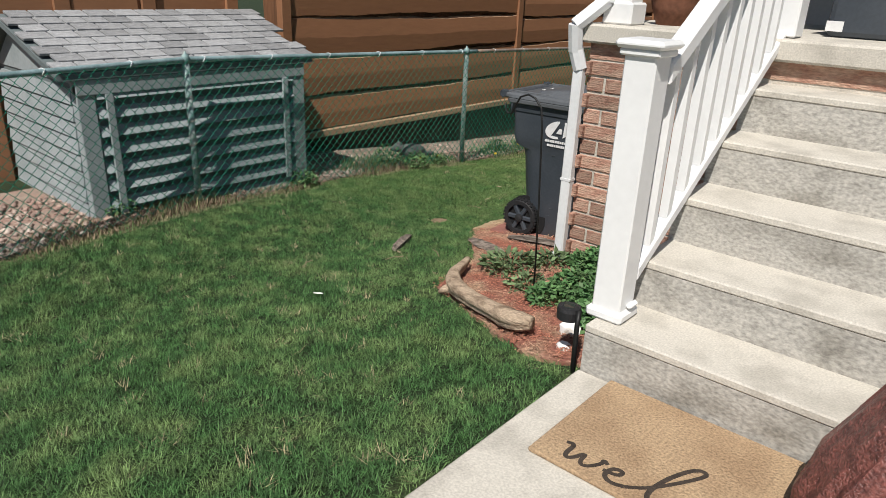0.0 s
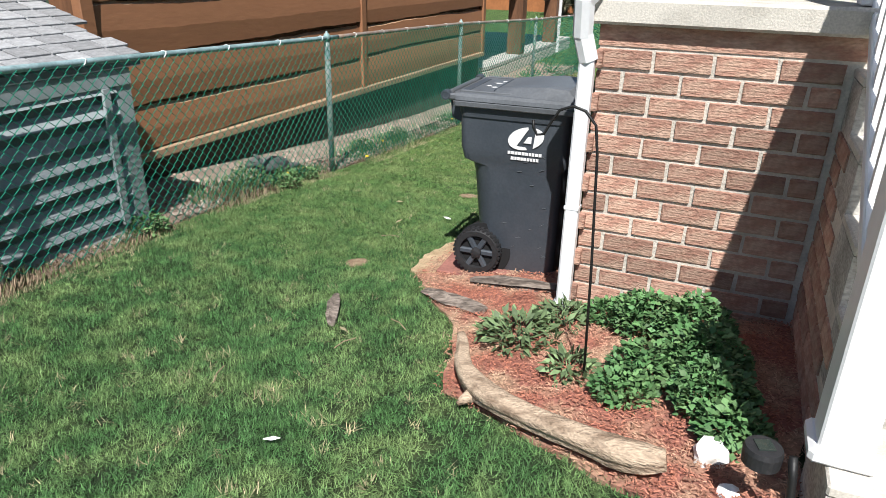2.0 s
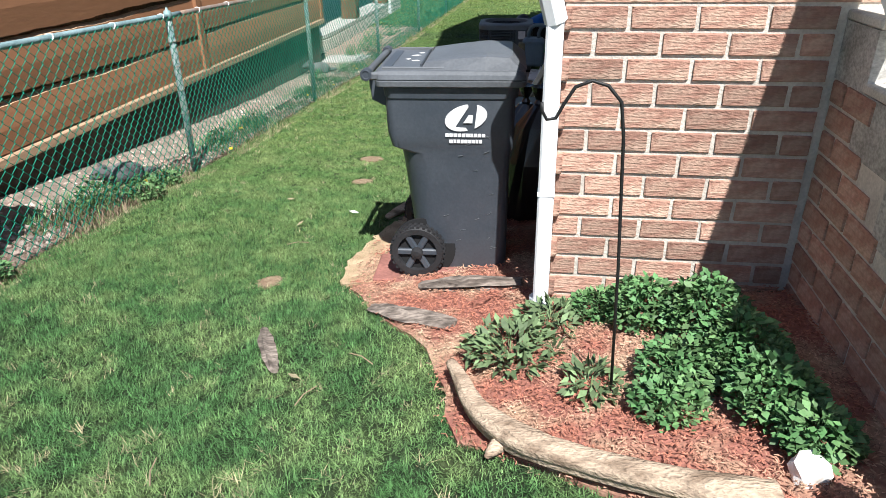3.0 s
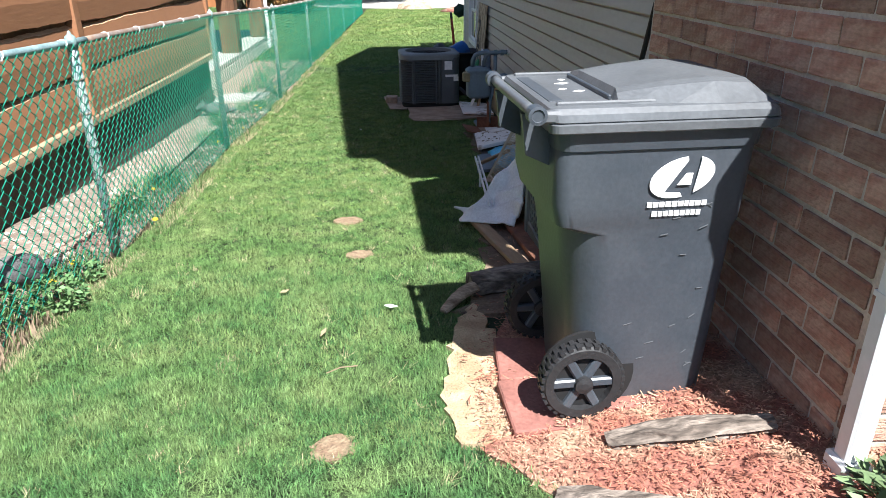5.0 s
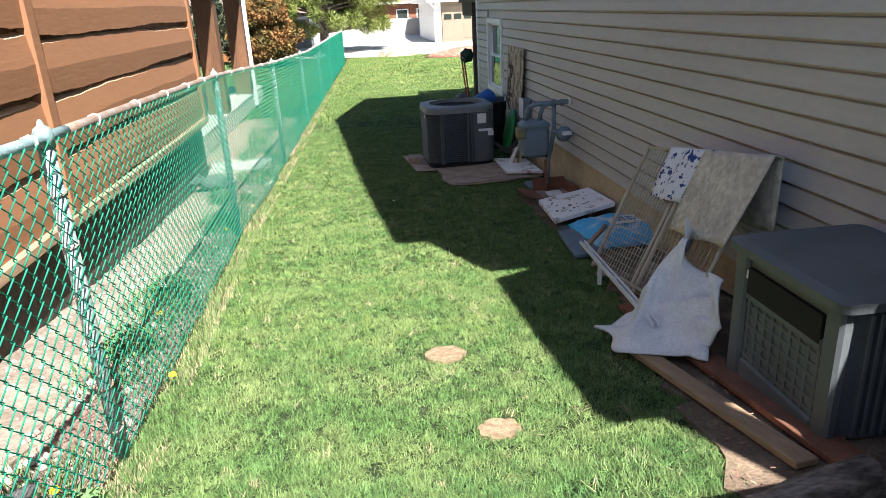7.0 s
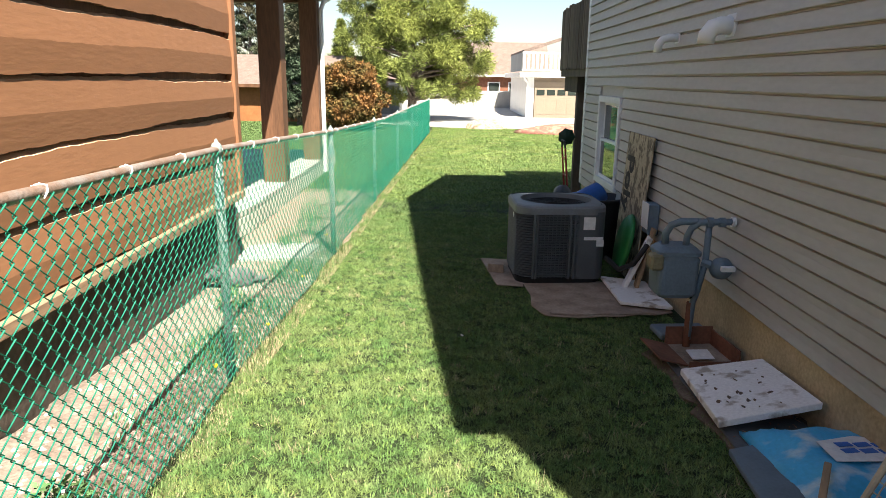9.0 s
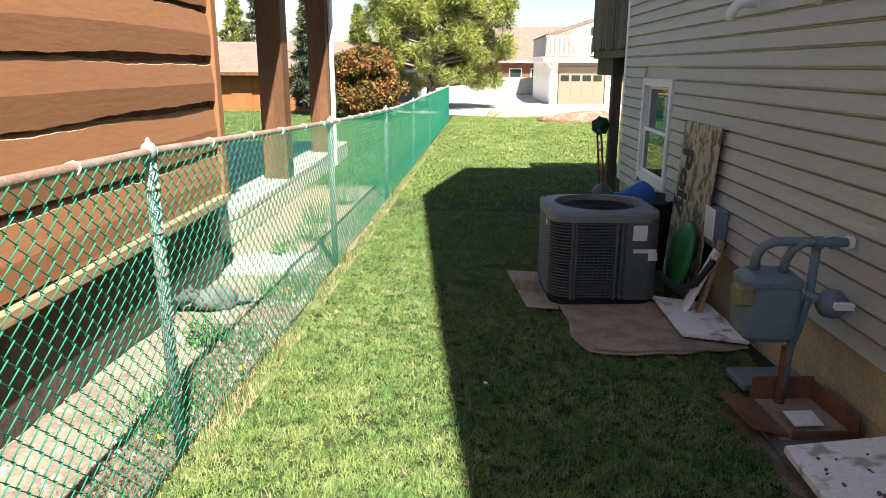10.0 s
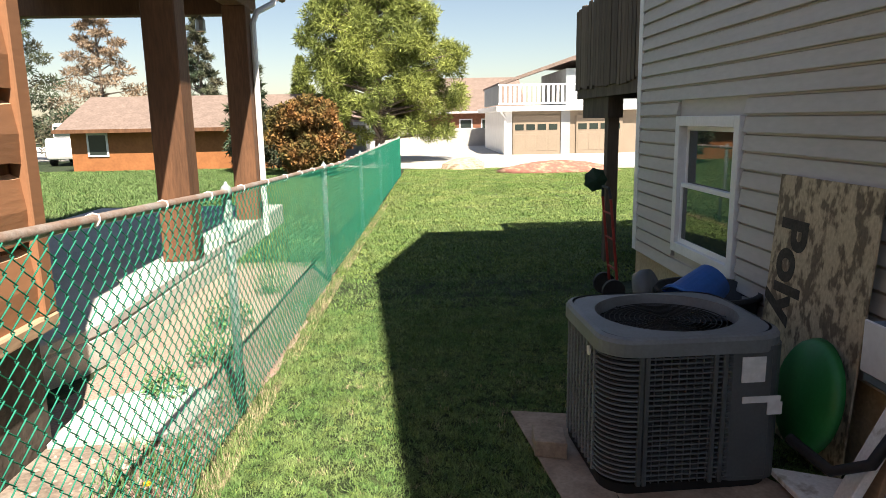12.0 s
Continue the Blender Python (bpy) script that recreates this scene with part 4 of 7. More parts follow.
def fold(t):
    """A sharp-edged fold between 0 and 1."""
    return abs((t % 2.0) - 1.0)


def quilt(u, v):
    """Lies on the ground at one edge, drawn up over a heap towards the pen; u along the wall, v away from the lawn."""
    lx, ly = -2.84 + 0.40 * u * u + 0.05 * math.sin(11 * u), 6.74 - 0.47 * u
    tx, ty = -2.30 - 0.12 * u, 7.2 - 0.84 * u
    x = lx + (tx - lx) * v + 0.10 * fold(4.1 * u + 1.3 * v) * v
    y = ly + (ty - ly) * v + 0.08 * fold(2.7 * v + 1.4 * u)
    top = (0.22 + 0.26 * math.exp(-((u - 0.28) / 0.14) ** 2) + 0.12 * math.exp(-((u - 0.9) / 0.2) ** 2) - 0.16 * math.exp(-(u / 0.1) ** 2)) * v ** 1.3
    z = lz(x, y) + 0.045 + top + 0.09 * fold(4.1 * u + 1.9 * v) * (0.15 + v * (1 - 0.5 * v)) + 0.04 * fold(5.6 * v - 2.6 * u)
    return (x, y, z)


cloth("padded_sheet", 40, 40, quilt, M_CREAM, "crumpled off-white padded sheet on the ground", "sheet", 0.012)

# folded wire pen leaning on the house
pen = empty("wire_pen", Matrix.Translation((-2.42, 6.68, -0.56)) @ pose(0, 0, 0, -9, 0, 0) @ pose(0, 0, 0, 0, 28, 0))
tagged(pen, "folded beige wire pen leaning against the siding", "wire pen")
M_PENW = mat("beige_wire", (0.50, 0.44, 0.33), 0.6, 8, 0.2, 60, 0.1, 0)
for y in (0.0, 0.66, 0.72, 1.4):
    part("upright", tube([(0, y, 0), (0, y, 0.9)], 0.013, 8), M_PENW, pen)
part("top_bar", tube([(0, 0, 0.9), (0, 1.4, 0.9)], 0.011, 8), M_PENW, pen)
part("bottom_bar", tube([(0, 0, 0.03), (0, 1.4, 0.03)], 0.011, 8), M_PENW, pen)
for k in range(1, 31):
    y = 1.4 * k / 31
    part("wire", tube([(0, y, 0.03), (0, y, 0.9)], 0.0028, 4), M_PENW, pen)
for k in range(1, 20):
    z = 0.03 + 0.87 * k / 20
    part("wire", tube([(0.003, 0, z), (0.003, 1.4, z)], 0.0028, 4), M_PENW, pen)


def over(u, v, y0, y1, top, front, back):
    """A cloth folded over the pen's top bar: u along the bar, v over it."""
    y = y0 + (y1 - y0) * u
    ln = front + back
    s = v * ln
    a, b = math.sin(radians(28)), math.cos(radians(28))
    wob = 0.018 * math.sin(9 * u + 3 * v)
    if s < front:
        d = front - s
        return (-2.42 + a * (0.9 - d) - 0.025 + wob, y + 0.14 * (0.9 - d) + 0.06 * d, -0.56 + b * (0.9 - d) + 0.02 - 0.158 * (y - 6.68))
    d = s - front
    return (-2.42 + a * 0.9 + 0.03 + wob * 0.5, y + 0.126, -0.56 + b * 0.9 + 0.02 - d - 0.158 * (y - 6.68))


M_PAW = mat("spotted_fleece", (0.72, 0.74, 0.80), 0.95, 26, 0.3, 90, 0.1, 0.2, col2=(0.03, 0.06, 0.22), mix=0.585, patch=0.02)
cloth("knit_blanket", 14, 24, lambda u, v: over(u, v, 6.6, 7.2, 0, 0.5, 0.4), M_CREAM2, "beige knitted blanket hung over the wire pen", "blanket")
cloth("spotted_towel", 10, 18, lambda u, v: over(u, v, 7.22, 7.62, 0, 0.34, 0.2), M_PAW, "white fleece towel with blue spots over the pen", "towel")

# black rod leaning on the siding
tagged(part("black_rod", tube([(-2.1, 5.85, -0.6), (-1.95, 5.66, 0.81), (-1.88, 5.58, 1.4)], 0.014, 8), M_IRON), "long black rod leaning against the siding", "rod")

# blue bag, slate board, foam panel, cardboard box
def bag_flat(u, v):
    x, y = -2.28 + 0.75 * u, 8.35 + 0.75 * v
    e = min(u, 1 - u, v, 1 - v)
    return (x, y, lz(x, y) + 0.035 + 0.09 * min(1, 5 * e) + 0.012 * math.sin(19 * u) * math.sin(17 * v))


soil_bag = cloth("blue_soil_bag", 20, 20, bag_flat, M_BAGBLUE, "flat blue and white plastic soil bag on the ground", "bag", 0.02)
part("print_patch", prism([(-0.2, -0.1), (0.16, -0.14), (0.2, 0.05), (0.05, 0.12), (-0.16, 0.09)], 0, 0.003), M_LABEL, soil_bag, "white printed patch", pose(-1.9, 8.72, lz(-1.9, 8.72) + 0.158, -4, 0, 8))
for k in range(6):
    part("print_block", box(-0.035, -0.02, 0, 0.035, 0.02, 0.002), M_BLUE, soil_bag, "", pose(-1.97 + 0.085 * (k % 3), 8.69 + 0.055 * (k // 3), lz(-1.9, 8.72) + 0.164, -4, 0, 8))


def slab_on(name, pts, lift, th, material, label, category, m=None):
    cx, cy = sum(p[0] for p in pts) / len(pts), sum(p[1] for p in pts) / len(pts)
    z0 = lz(cx, cy)
    gx = (lz(cx + 0.3, cy) - lz(cx - 0.3, cy)) / 0.6
    gy2 = (lz(cx, cy + 0.3) - lz(cx, cy - 0.3)) / 0.6
    bm = prism([(x - cx, y - cy) for x, y in pts], 0, th)
    for v in bm.verts:
        v.co.z += gx * v.co.x + gy2 * v.co.y
    bmesh.ops.bevel(bm, geom=list(bm.edges), offset=min(0.004, th * 0.3), segments=1, affect="EDGES")
    return tagged(part(name, bm, material, m=pose(cx, cy, z0 + lift)), label, category)


M_SLATE = mat("grey_plastic_sheet", (0.12, 0.13, 0.14), 0.7, 5, 0.3, 40, 0.2, 0.2)
slab_on("grey_sheet", [(-2.36, 8.75), (-2.3, 10.3), (-1.88, 10.4), (-1.86, 8.75)], 0.02, 0.012, M_SLATE, "dark grey plastic sheet under the foam panel", "sheet")
fp = slab_on("foam_panel", [(-2.38, 9.13), (-2.33, 9.86), (-1.86, 9.8), (-1.85, 9.14)], 0.06, 0.04, M_FOAM, "dirty white foam panel lying tilted by the wall", "foam panel")
fp_slope = (lz(-2.1, 9.78) - lz(-2.1, 9.18)) / 0.6
for v in fp.data.vertices:
    v.co.z += 0.2 * (v.co.x + 0.26)
# Flat brown flecks: the dark inside small holes is put into colour.
rnd = random.Random(12)
for k in range(26):
    x, y, q = rnd.uniform(-0.2, 0.2), rnd.uniform(-0.3, 0.3), rnd.uniform(0.006, 0.02)
    part("dent_fleck", prism([(q * (0.7 + 0.5 * rnd.random()) * math.cos(b), q * 0.7 * (0.6 + 0.6 * rnd.random()) * math.sin(b)) for b in (0.9 * c for c in range(7))], 0, 0.0015), M_EARTH, fp, "", pose(x, y, 0.0402 + 0.2 * (x + 0.26) + (fp_slope * y), 0, -11.3, rnd.uniform(0, 180)))
slab_on("panel_support", [(-2.05, 9.3), (-2.05, 9.7), (-1.9, 9.7), (-1.9, 9.3)], 0.03, 0.075, M_RUST, "brown crate under the foam panel", "crate")
cbox = empty("open_cardboard_box", pose(-2.2, 10.05, lz(-2.1, 10.2), 0, 0, 4))
tagged(cbox, "collapsed open brown cardboard box beside the wall", "cardboard box")
part("side", box(0, 0, 0.03, 0.34, 0.012, 0.08), M_RUST, cbox)
part("side", box(0, 0.42, 0.03, 0.34, 0.432, 0.17), M_RUST, cbox)
part("side", box(0.33, 0.01, 0.03, 0.342, 0.43, 0.15), M_RUST, cbox)
part("bottom", box(-0.05, 0, 0.03, 0.34, 0.43, 0.04), M_CARD, cbox)
part("flap", box(-0.2, 0.02, 0.0, 0.0, 0.4, 0.01), M_RUST, cbox, m=pose(0, 0, 0.045, 0, 14, 0))
part("paper", box(0.05, 0.08, 0.05, 0.2, 0.2, 0.056), M_LABEL, cbox, m=pose(0, 0, 0.01, 8, 0, 0))

# ---- cardboard flats and white panels by the condenser ----
card = slab_on("cardboard_flat", [(-3.0, 11.3), (-2.97, 11.22), (-2.88, 11.19), (-2.7, 11.16), (-2.5, 11.2), (-2.35, 11.19), (-2.2, 11.25), (-2.05, 11.24), (-1.9, 11.3), (-1.88, 11.5), (-2.3, 12.3), (-3.05, 12.35), (-3.02, 11.8), (-3.05, 11.5)], 0.022, 0.01, M_CARD, "flattened weathered cardboard on the grass", "cardboard")
fold_strip = prism([(-2.93, 11.235), (-2.72, 11.19), (-2.5, 11.225), (-2.3, 11.225), (-2.06, 11.265), (-2.1, 11.36), (-2.35, 11.33), (-2.6, 11.31), (-2.9, 11.36)], 0.014, 0.022, Matrix.Translation((-card.location.x, -card.location.y, 0)))
for v in fold_strip.verts:
    v.co.z += (lz(-2.5, 11.9) - lz(-2.5, 11.3)) / 0.6 * v.co.y + 0.05 * max(0.0, -0.3 - v.co.y)
part("folded_edge", fold_strip, M_CARD, card, "curled torn front edge")
slab_on("cardboard_flap", [(-3.4, 13.2), (-3.3, 12.15), (-3.05, 12.1), (-3.0, 13.1)], 0.024, 0.01, M_CARD, "flattened cardboard beside the condenser", "cardboard")
slab_on("white_board", [(-2.3, 11.45), (-1.9, 11.3), (-1.9, 12.1), (-2.28, 12.3)], 0.05, 0.03, M_FOAM, "stained white board on the cardboard", "board")
slab_on("cardboard_block", [(-3.36, 12.6), (-3.2, 12.55), (-3.18, 12.75), (-3.34, 12.8)], 0.034, 0.09, M_CARD, "folded cardboard piece beside the condenser", "cardboard")

# ---- air conditioner ----
ac = empty("air_conditioner", pose(-2.71, 12.59, -0.985, 0, 0, 2))
tagged(ac, "dark grey outdoor air conditioner with louvred sides", "air conditioner")
AH = 0.785
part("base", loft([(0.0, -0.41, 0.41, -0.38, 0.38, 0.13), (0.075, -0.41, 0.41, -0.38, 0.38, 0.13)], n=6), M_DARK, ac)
# Near-black core: shade between the louvres put into the colour.
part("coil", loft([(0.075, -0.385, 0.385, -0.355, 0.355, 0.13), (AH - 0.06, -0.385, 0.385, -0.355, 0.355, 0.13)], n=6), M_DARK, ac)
part("service_panel", box(0.14, -0.402, 0.075, 0.36, -0.33, AH - 0.06, 0.02), M_AC, ac)
part("service_panel", loft([(0.075, 0.1, 0.424, -0.4, 0.0, 0.1), (AH - 0.06, 0.1, 0.424, -0.4, 0.0, 0.1)], n=6), M_AC, ac)
for k in range(26):
    z = 0.09 + k * 0.0245
    part("louvre", loft([(z, -0.414, 0.412, -0.392, 0.392, 0.15), (z + 0.006, -0.424, 0.42, -0.4, 0.4, 0.155), (z + 0.012, -0.42, 0.418, -0.398, 0.398, 0.155), (z + 0.0145, -0.402, 0.402, -0.38, 0.38, 0.145)], n=7), M_AC, ac)
# upright ribs stand proud of the louvres
for x in (-0.262, -0.235, 0.08, 0.125):
    part("rib", box(x - 0.011, -0.408, 0.075, x + 0.011, -0.385, AH - 0.06, 0.004), M_AC, ac)
for k in range(8):
    x = -0.2 + 0.037 * k
    part("fine_rib", box(x - 0.0018, -0.4015, 0.085, x + 0.0018, -0.39, AH - 0.065), M_AC, ac)
# Ribs on this side take the paler grey for the light falling there.
for k in range(9):
    y = -0.22 + 0.056 * k
    part("rib", box(-0.43, y - 0.008, 0.075, -0.4, y + 0.008, AH - 0.06, 0.004), M_ACTOP, ac)
bm = loft([(AH - 0.085, -0.435, 0.435, -0.41, 0.41, 0.16), (AH - 0.025, -0.435, 0.435, -0.41, 0.41, 0.16), (AH - 0.008, -0.425, 0.425, -0.4, 0.4, 0.155), (AH, -0.405, 0.405, -0.38, 0.38, 0.145)], n=7)
top = [f for f in bm.faces if f.normal.z > 0.9 or all(abs(v.co.z - AH) < 1e-4 for v in f.verts)]
bmesh.ops.delete(bm, geom=[f for f in top if len(f.verts) > 8], context="FACES_ONLY")
sup = lambda c: math.copysign(abs(c) ** 0.45, c)
ring3 = []
for k in range(48):
    a = 2 * math.pi * k / 48
    ring3.append([bm.verts.new(p) for p in ((0.41 * sup(math.cos(a)), 0.385 * sup(math.sin(a)), AH - 0.004), (0.345 * math.cos(a), 0.335 * math.sin(a), AH + 0.004), (0.33 * math.cos(a), 0.32 * math.sin(a), AH - 0.11))])
for k in range(48):
    p, q = ring3[k], ring3[(k + 1) % 48]
    bm.faces.new((p[0], q[0], q[1], p[1]))
    bm.faces.new((p[1], q[1], q[2], p[2]))
bmesh.ops.recalc_face_normals(bm, faces=bm.faces)
part("top_cover", bm, M_ACTOP, ac, "grey plastic top cover")
guard = empty("fan_guard")
guard.parent = ac
guard.matrix_local = pose(0, 0, AH - 0.035)
for k in range(1, 13):
    r = 0.31 * k / 12.5
    part("ring", tube([(r * math.cos(2 * math.pi * j / 28), r * 0.94 * math.sin(2 * math.pi * j / 28), 0) for j in range(29)], 0.0028, 4), M_IRON, guard)
for k in range(6):
    a = math.pi * k / 6
    part("spoke", tube([(0.32 * math.cos(a), 0.3 * math.sin(a), -0.004), (-0.32 * math.cos(a), -0.3 * math.sin(a), -0.004)], 0.003, 4), M_IRON, guard)
part("fan", lathe([(0.06, AH - 0.16), (0.07, AH - 0.08), (0.0, AH - 0.07)], 16), M_BLACK, ac)
part("sticker", box(0.2, -0.408, 0.56, 0.31, -0.4025, 0.68), M_LABEL, ac, "white rating sticker")
part("sticker", box(0.21, -0.408, 0.46, 0.39, -0.4025, 0.49), M_LABEL, ac, "white strip sticker")
part("sticker", box(0.33, -0.409, 0.40, 0.40, -0.4035, 0.46), M_LABEL, ac, "white and blue sticker")
part("emblem", lathe([(0.024, 0), (0.024, 0.006), (0.0, 0.008)], 16), M_TRIM, ac, m=pose(-0.428, -0.15, AH - 0.13, 0, -90, 0))

# ---- gas meter ----
gm = empty("gas_meter", pose(-2.23, 10.47, -0.5))
tagged(gm, "grey gas meter with pipes on the house wall", "gas meter")
part("body", loft([(0.0, -0.1, 0.12, -0.1, 0.1, 0.05), (0.03, -0.13, 0.15, -0.12, 0.12, 0.05), (0.27, -0.135, 0.155, -0.12, 0.12, 0.05), (0.3, -0.12, 0.14, -0.11, 0.11, 0.05)]), M_METER, gm)
part("flange", loft([(0.3, -0.14, 0.16, -0.125, 0.125, 0.05), (0.325, -0.14, 0.16, -0.125, 0.125, 0.05), (0.36, -0.1, 0.12, -0.09, 0.09, 0.05)]), M_METER, gm)
part("index_box", box(-0.19, -0.13, 0.2, -0.1, -0.02, 0.31, 0.015), mat("ochre_plastic", (0.25, 0.22, 0.13), 0.6), gm, "yellowish index cover")
part("inlet_pipe", tube([(-0.06, 0.02, 0.35), (-0.06, 0.02, 0.43), (-0.035, 0.0, 0.49), (0.02, -0.02, 0.52), (0.1, -0.04, 0.525), (0.18, -0.05, 0.525)], 0.025, 10), M_METER, gm, smooth=True)
part("outlet_pipe", tube([(0.07, -0.02, 0.35), (0.07, -0.03, 0.42), (0.09, -0.04, 0.48), (0.14, -0.06, 0.525), (0.36, -0.08, 0.535)], 0.023, 10), M_METER, gm, smooth=True)
part("wall_flange", lathe([(0.035, -0.012), (0.035, 0.01)], 14), M_TRIM, gm, m=pose(0.35, -0.08, 0.535, 0, 90, 0))
for x in (0.2, 0.28):
    part("coupling", lathe([(0.033, -0.02), (0.033, 0.02)], 8), M_METER, gm, m=pose(x, -0.068, 0.528, 0, 90, 0))
part("riser_pipe", tube([(0.2, -0.06, 0.5), (0.2, -0.06, 0.25), (0.17, -0.05, 0.05), (0.15, -0.04, -0.05), (0.14, -0.03, -0.42)], 0.022, 10), M_METER, gm, smooth=True)
part("lower_pipe", tube([(0.14, -0.03, -0.05), (0.14, -0.03, -0.42)], 0.026, 10), M_RUST, gm, smooth=True)
reg = part("regulator", lathe([(0.03, -0.06), (0.06, -0.05), (0.075, -0.01), (0.075, 0.01), (0.06, 0.05), (0.03, 0.06)], 18), M_METER, gm, m=pose(0.29, -0.11, 0.22, 60, 0, 30), smooth=True)
part("valve", tube([(0.18, -0.05, 0.25), (0.25, -0.09, 0.23), (0.33, -0.13, 0.2)], 0.03, 8), M_METER, gm)
part("tag", box(0.24, -0.2, 0.27, 0.33, -0.17, 0.3), M_LABEL, gm, "yellow-white paper tag", m=pose(0, 0, 0, 10, 0, 0))
part("bolt_flange", box(0.12, -0.05, -0.02, 0.17, -0.01, 0.03, 0.006), M_IRON, gm)
tagged(part("blue_tray", box(-0.2, -0.12, 0, 0.2, 0.12, 0.05, 0.012), M_METER, m=pose(-2.02, 10.75, -0.93 + 0.02, 0, 0, 4)), "blue-grey plastic tray beside the foundation", "tray")

# ---- OSB board, green lid, tub, bucket, electric box, vents ----
osb = empty("osb_board", pose(-1.83, 12.65, -0.99, 0, 3.5, 0))
tagged(osb, "stained particle board leaning on the siding", "board")
part("panel", box(-0.15, -0.43, 0, -0.138, 0.43, 1.42, 0.003), M_OSB, osb)
txt = bpy.data.curves.new("lettering", "FONT")
txt.body, txt.size, txt.extrude, txt.offset = "Poly", 0.34, 0.0008, 0.012
txt.align_x = "LEFT"
lt = new("lettering", txt)
txt.materials.append(mat("stencil_ink", (0.06, 0.055, 0.045), 0.9, 12, 0.3, 60, 0.3, 0))
lt.parent = osb
lt.matrix_local = Matrix.Translation((-0.1515, 0.34, 1.2)) @ Matrix(((0, 0, -1, 0), (0, -1, 0, 0), (-1, 0, 0, 0), (0, 0, 0, 1)))
glid = part("green_round_lid", lathe([(0.0, 0.03), (0.24, 0.035), (0.27, 0.02), (0.285, 0.0), (0.29, 0.0), (0.275, 0.03), (0.25, 0.05), (0.0, 0.05)], 32), M_GREEN, m=pose(-2.03, 12.42, -0.6, 0, -78, -5), smooth=True)
tagged(glid, "round green plastic lid leaning by the condenser", "lid")
tagged(part("leaning_slat", box(-0.02, -0.06, 0, 0.02, 0.06, 0.55, 0.004), M_FOAM, m=pose(-2.15, 11.95, -0.93, 0, 22, -12)), "pale broken board leaning on the wall", "board")
tagged(part("leaning_slat", box(-0.015, -0.05, 0, 0.015, 0.05, 0.62, 0.004), M_WOOD, m=pose(-2.05, 11.92, -0.95, 0, 12, -5)), "brown board leaning on the wall", "board")
hose = part("insulated_hose", tube([(-2.28, 12.15, -0.68), (-2.2, 11.95, -0.74), (-2.1, 11.85, -0.66), (-2.0, 11.85, -0.5), (-1.9, 12.0, -0.42), (-1.84, 12.05, -0.4)], 0.025, 8), M_BLACK, smooth=True)
tagged(hose, "black insulated refrigerant hose to the wall", "hose")
eb = empty("electric_disconnect", pose(HX - 0.02, 12.07, -0.42))
tagged(eb, "pale grey electric disconnect box on the siding", "electric box")
part("case", box(-0.1, -0.09, 0, 0.0, 0.09, 0.28, 0.012), M_METER, eb)
part("cover", box(-0.112, -0.095, 0.05, -0.1, 0.095, 0.29, 0.006), M_TRIM, eb)
tub = empty("black_tub", pose(-2.12, 13.45, -1.0))
tagged(tub, "large black plastic tub beside the wall", "tub")
part("shell", lathe([(0.24, 0), (0.3, 0.55), (0.31, 0.66), (0.33, 0.66), (0.33, 0.69), (0.3, 0.69), (0.27, 0.55), (0.0, 0.5)], 28), M_BLACK, tub, smooth=True)
bk = empty("blue_bucket", pose(-2.18, 13.42, -0.33, 0, 62, 25))
tagged(bk, "blue plastic bucket tipped over in the tub", "bucket")
part("shell", lathe([(0.12, 0.14), (0.155, -0.16), (0.165, -0.17), (0.165, -0.14), (0.15, -0.13)][::-1] + [(0.0, 0.14)], 26), M_BLUE, bk, smooth=True)
part("bail", tube([(0.16, 0, -0.15), (0.14, 0.1, -0.22), (0.0, 0.16, -0.25), (-0.14, 0.1, -0.22), (-0.16, 0, -0.15)], 0.004, 6), M_IRON, bk)
rl = part("coiled_hose_reel", lathe([(0.1, -0.05), (0.17, -0.05), (0.18, 0.0), (0.17, 0.05), (0.1, 0.05)], 24), M_AC, m=pose(-2.45, 13.55, -0.3 - 0.08, 70, 0, 60), smooth=True)
tagged(rl, "grey coil leaning on the black tub", "coil")


def vent(y, z, r, label):
    v = empty("dryer_vent", pose(HX, y, z))
    tagged(v, label, "vent", "wall vents")
    part("collar", box(-0.02, -r * 1.3, -r * 1.3, 0.0, r * 1.3, r * 1.3, 0.006), M_TRIM, v)
    part("elbow", tube([(-0.01, 0, 0), (-0.09, 0, 0), (-0.14, 0, -0.015), (-0.17, 0.01, -0.06), (-0.175, 0.015, -0.12)], r, 14), M_WHITE, v, smooth=True)
    return v


vent(11.95, 1.30, 0.035, "small white plastic vent elbow on the siding")
vent(10.85, 1.32, 0.06, "white plastic dryer vent hood on the siding")

# red hand truck by the corner
ht = empty("hand_truck", pose(-1.98, 15.85, -1.0, 0, -6, 0))
tagged(ht, "red hand truck leaning at the house corner", "hand truck")
M_RED = mat("red_paint", (0.33, 0.03, 0.025), 0.5, 6, 0.3, 60, 0.15, 0.1)
for y in (-0.14, 0.14):
    part("rail", tube([(0, y, 0.1), (0, y, 1.0)], 0.014, 8), M_RED, ht)
    part("wheel", lathe([(0.04, -0.025), (0.11, -0.025), (0.11, 0.025), (0.04, 0.025)], 20), M_BLACK, ht, m=pose(-0.05, y * 1.2, 0.11, 90, 0, 0))
part("handle", tube([(0, -0.14, 1.0), (0, -0.1, 1.1), (0, 0.1, 1.1), (0, 0.14, 1.0)], 0.014, 8), M_BLACK, ht)
for z in (0.3, 0.6, 0.85):
    part("crossbar", tube([(0, -0.14, z), (0, 0.14, z)], 0.01, 8), M_RED, ht)

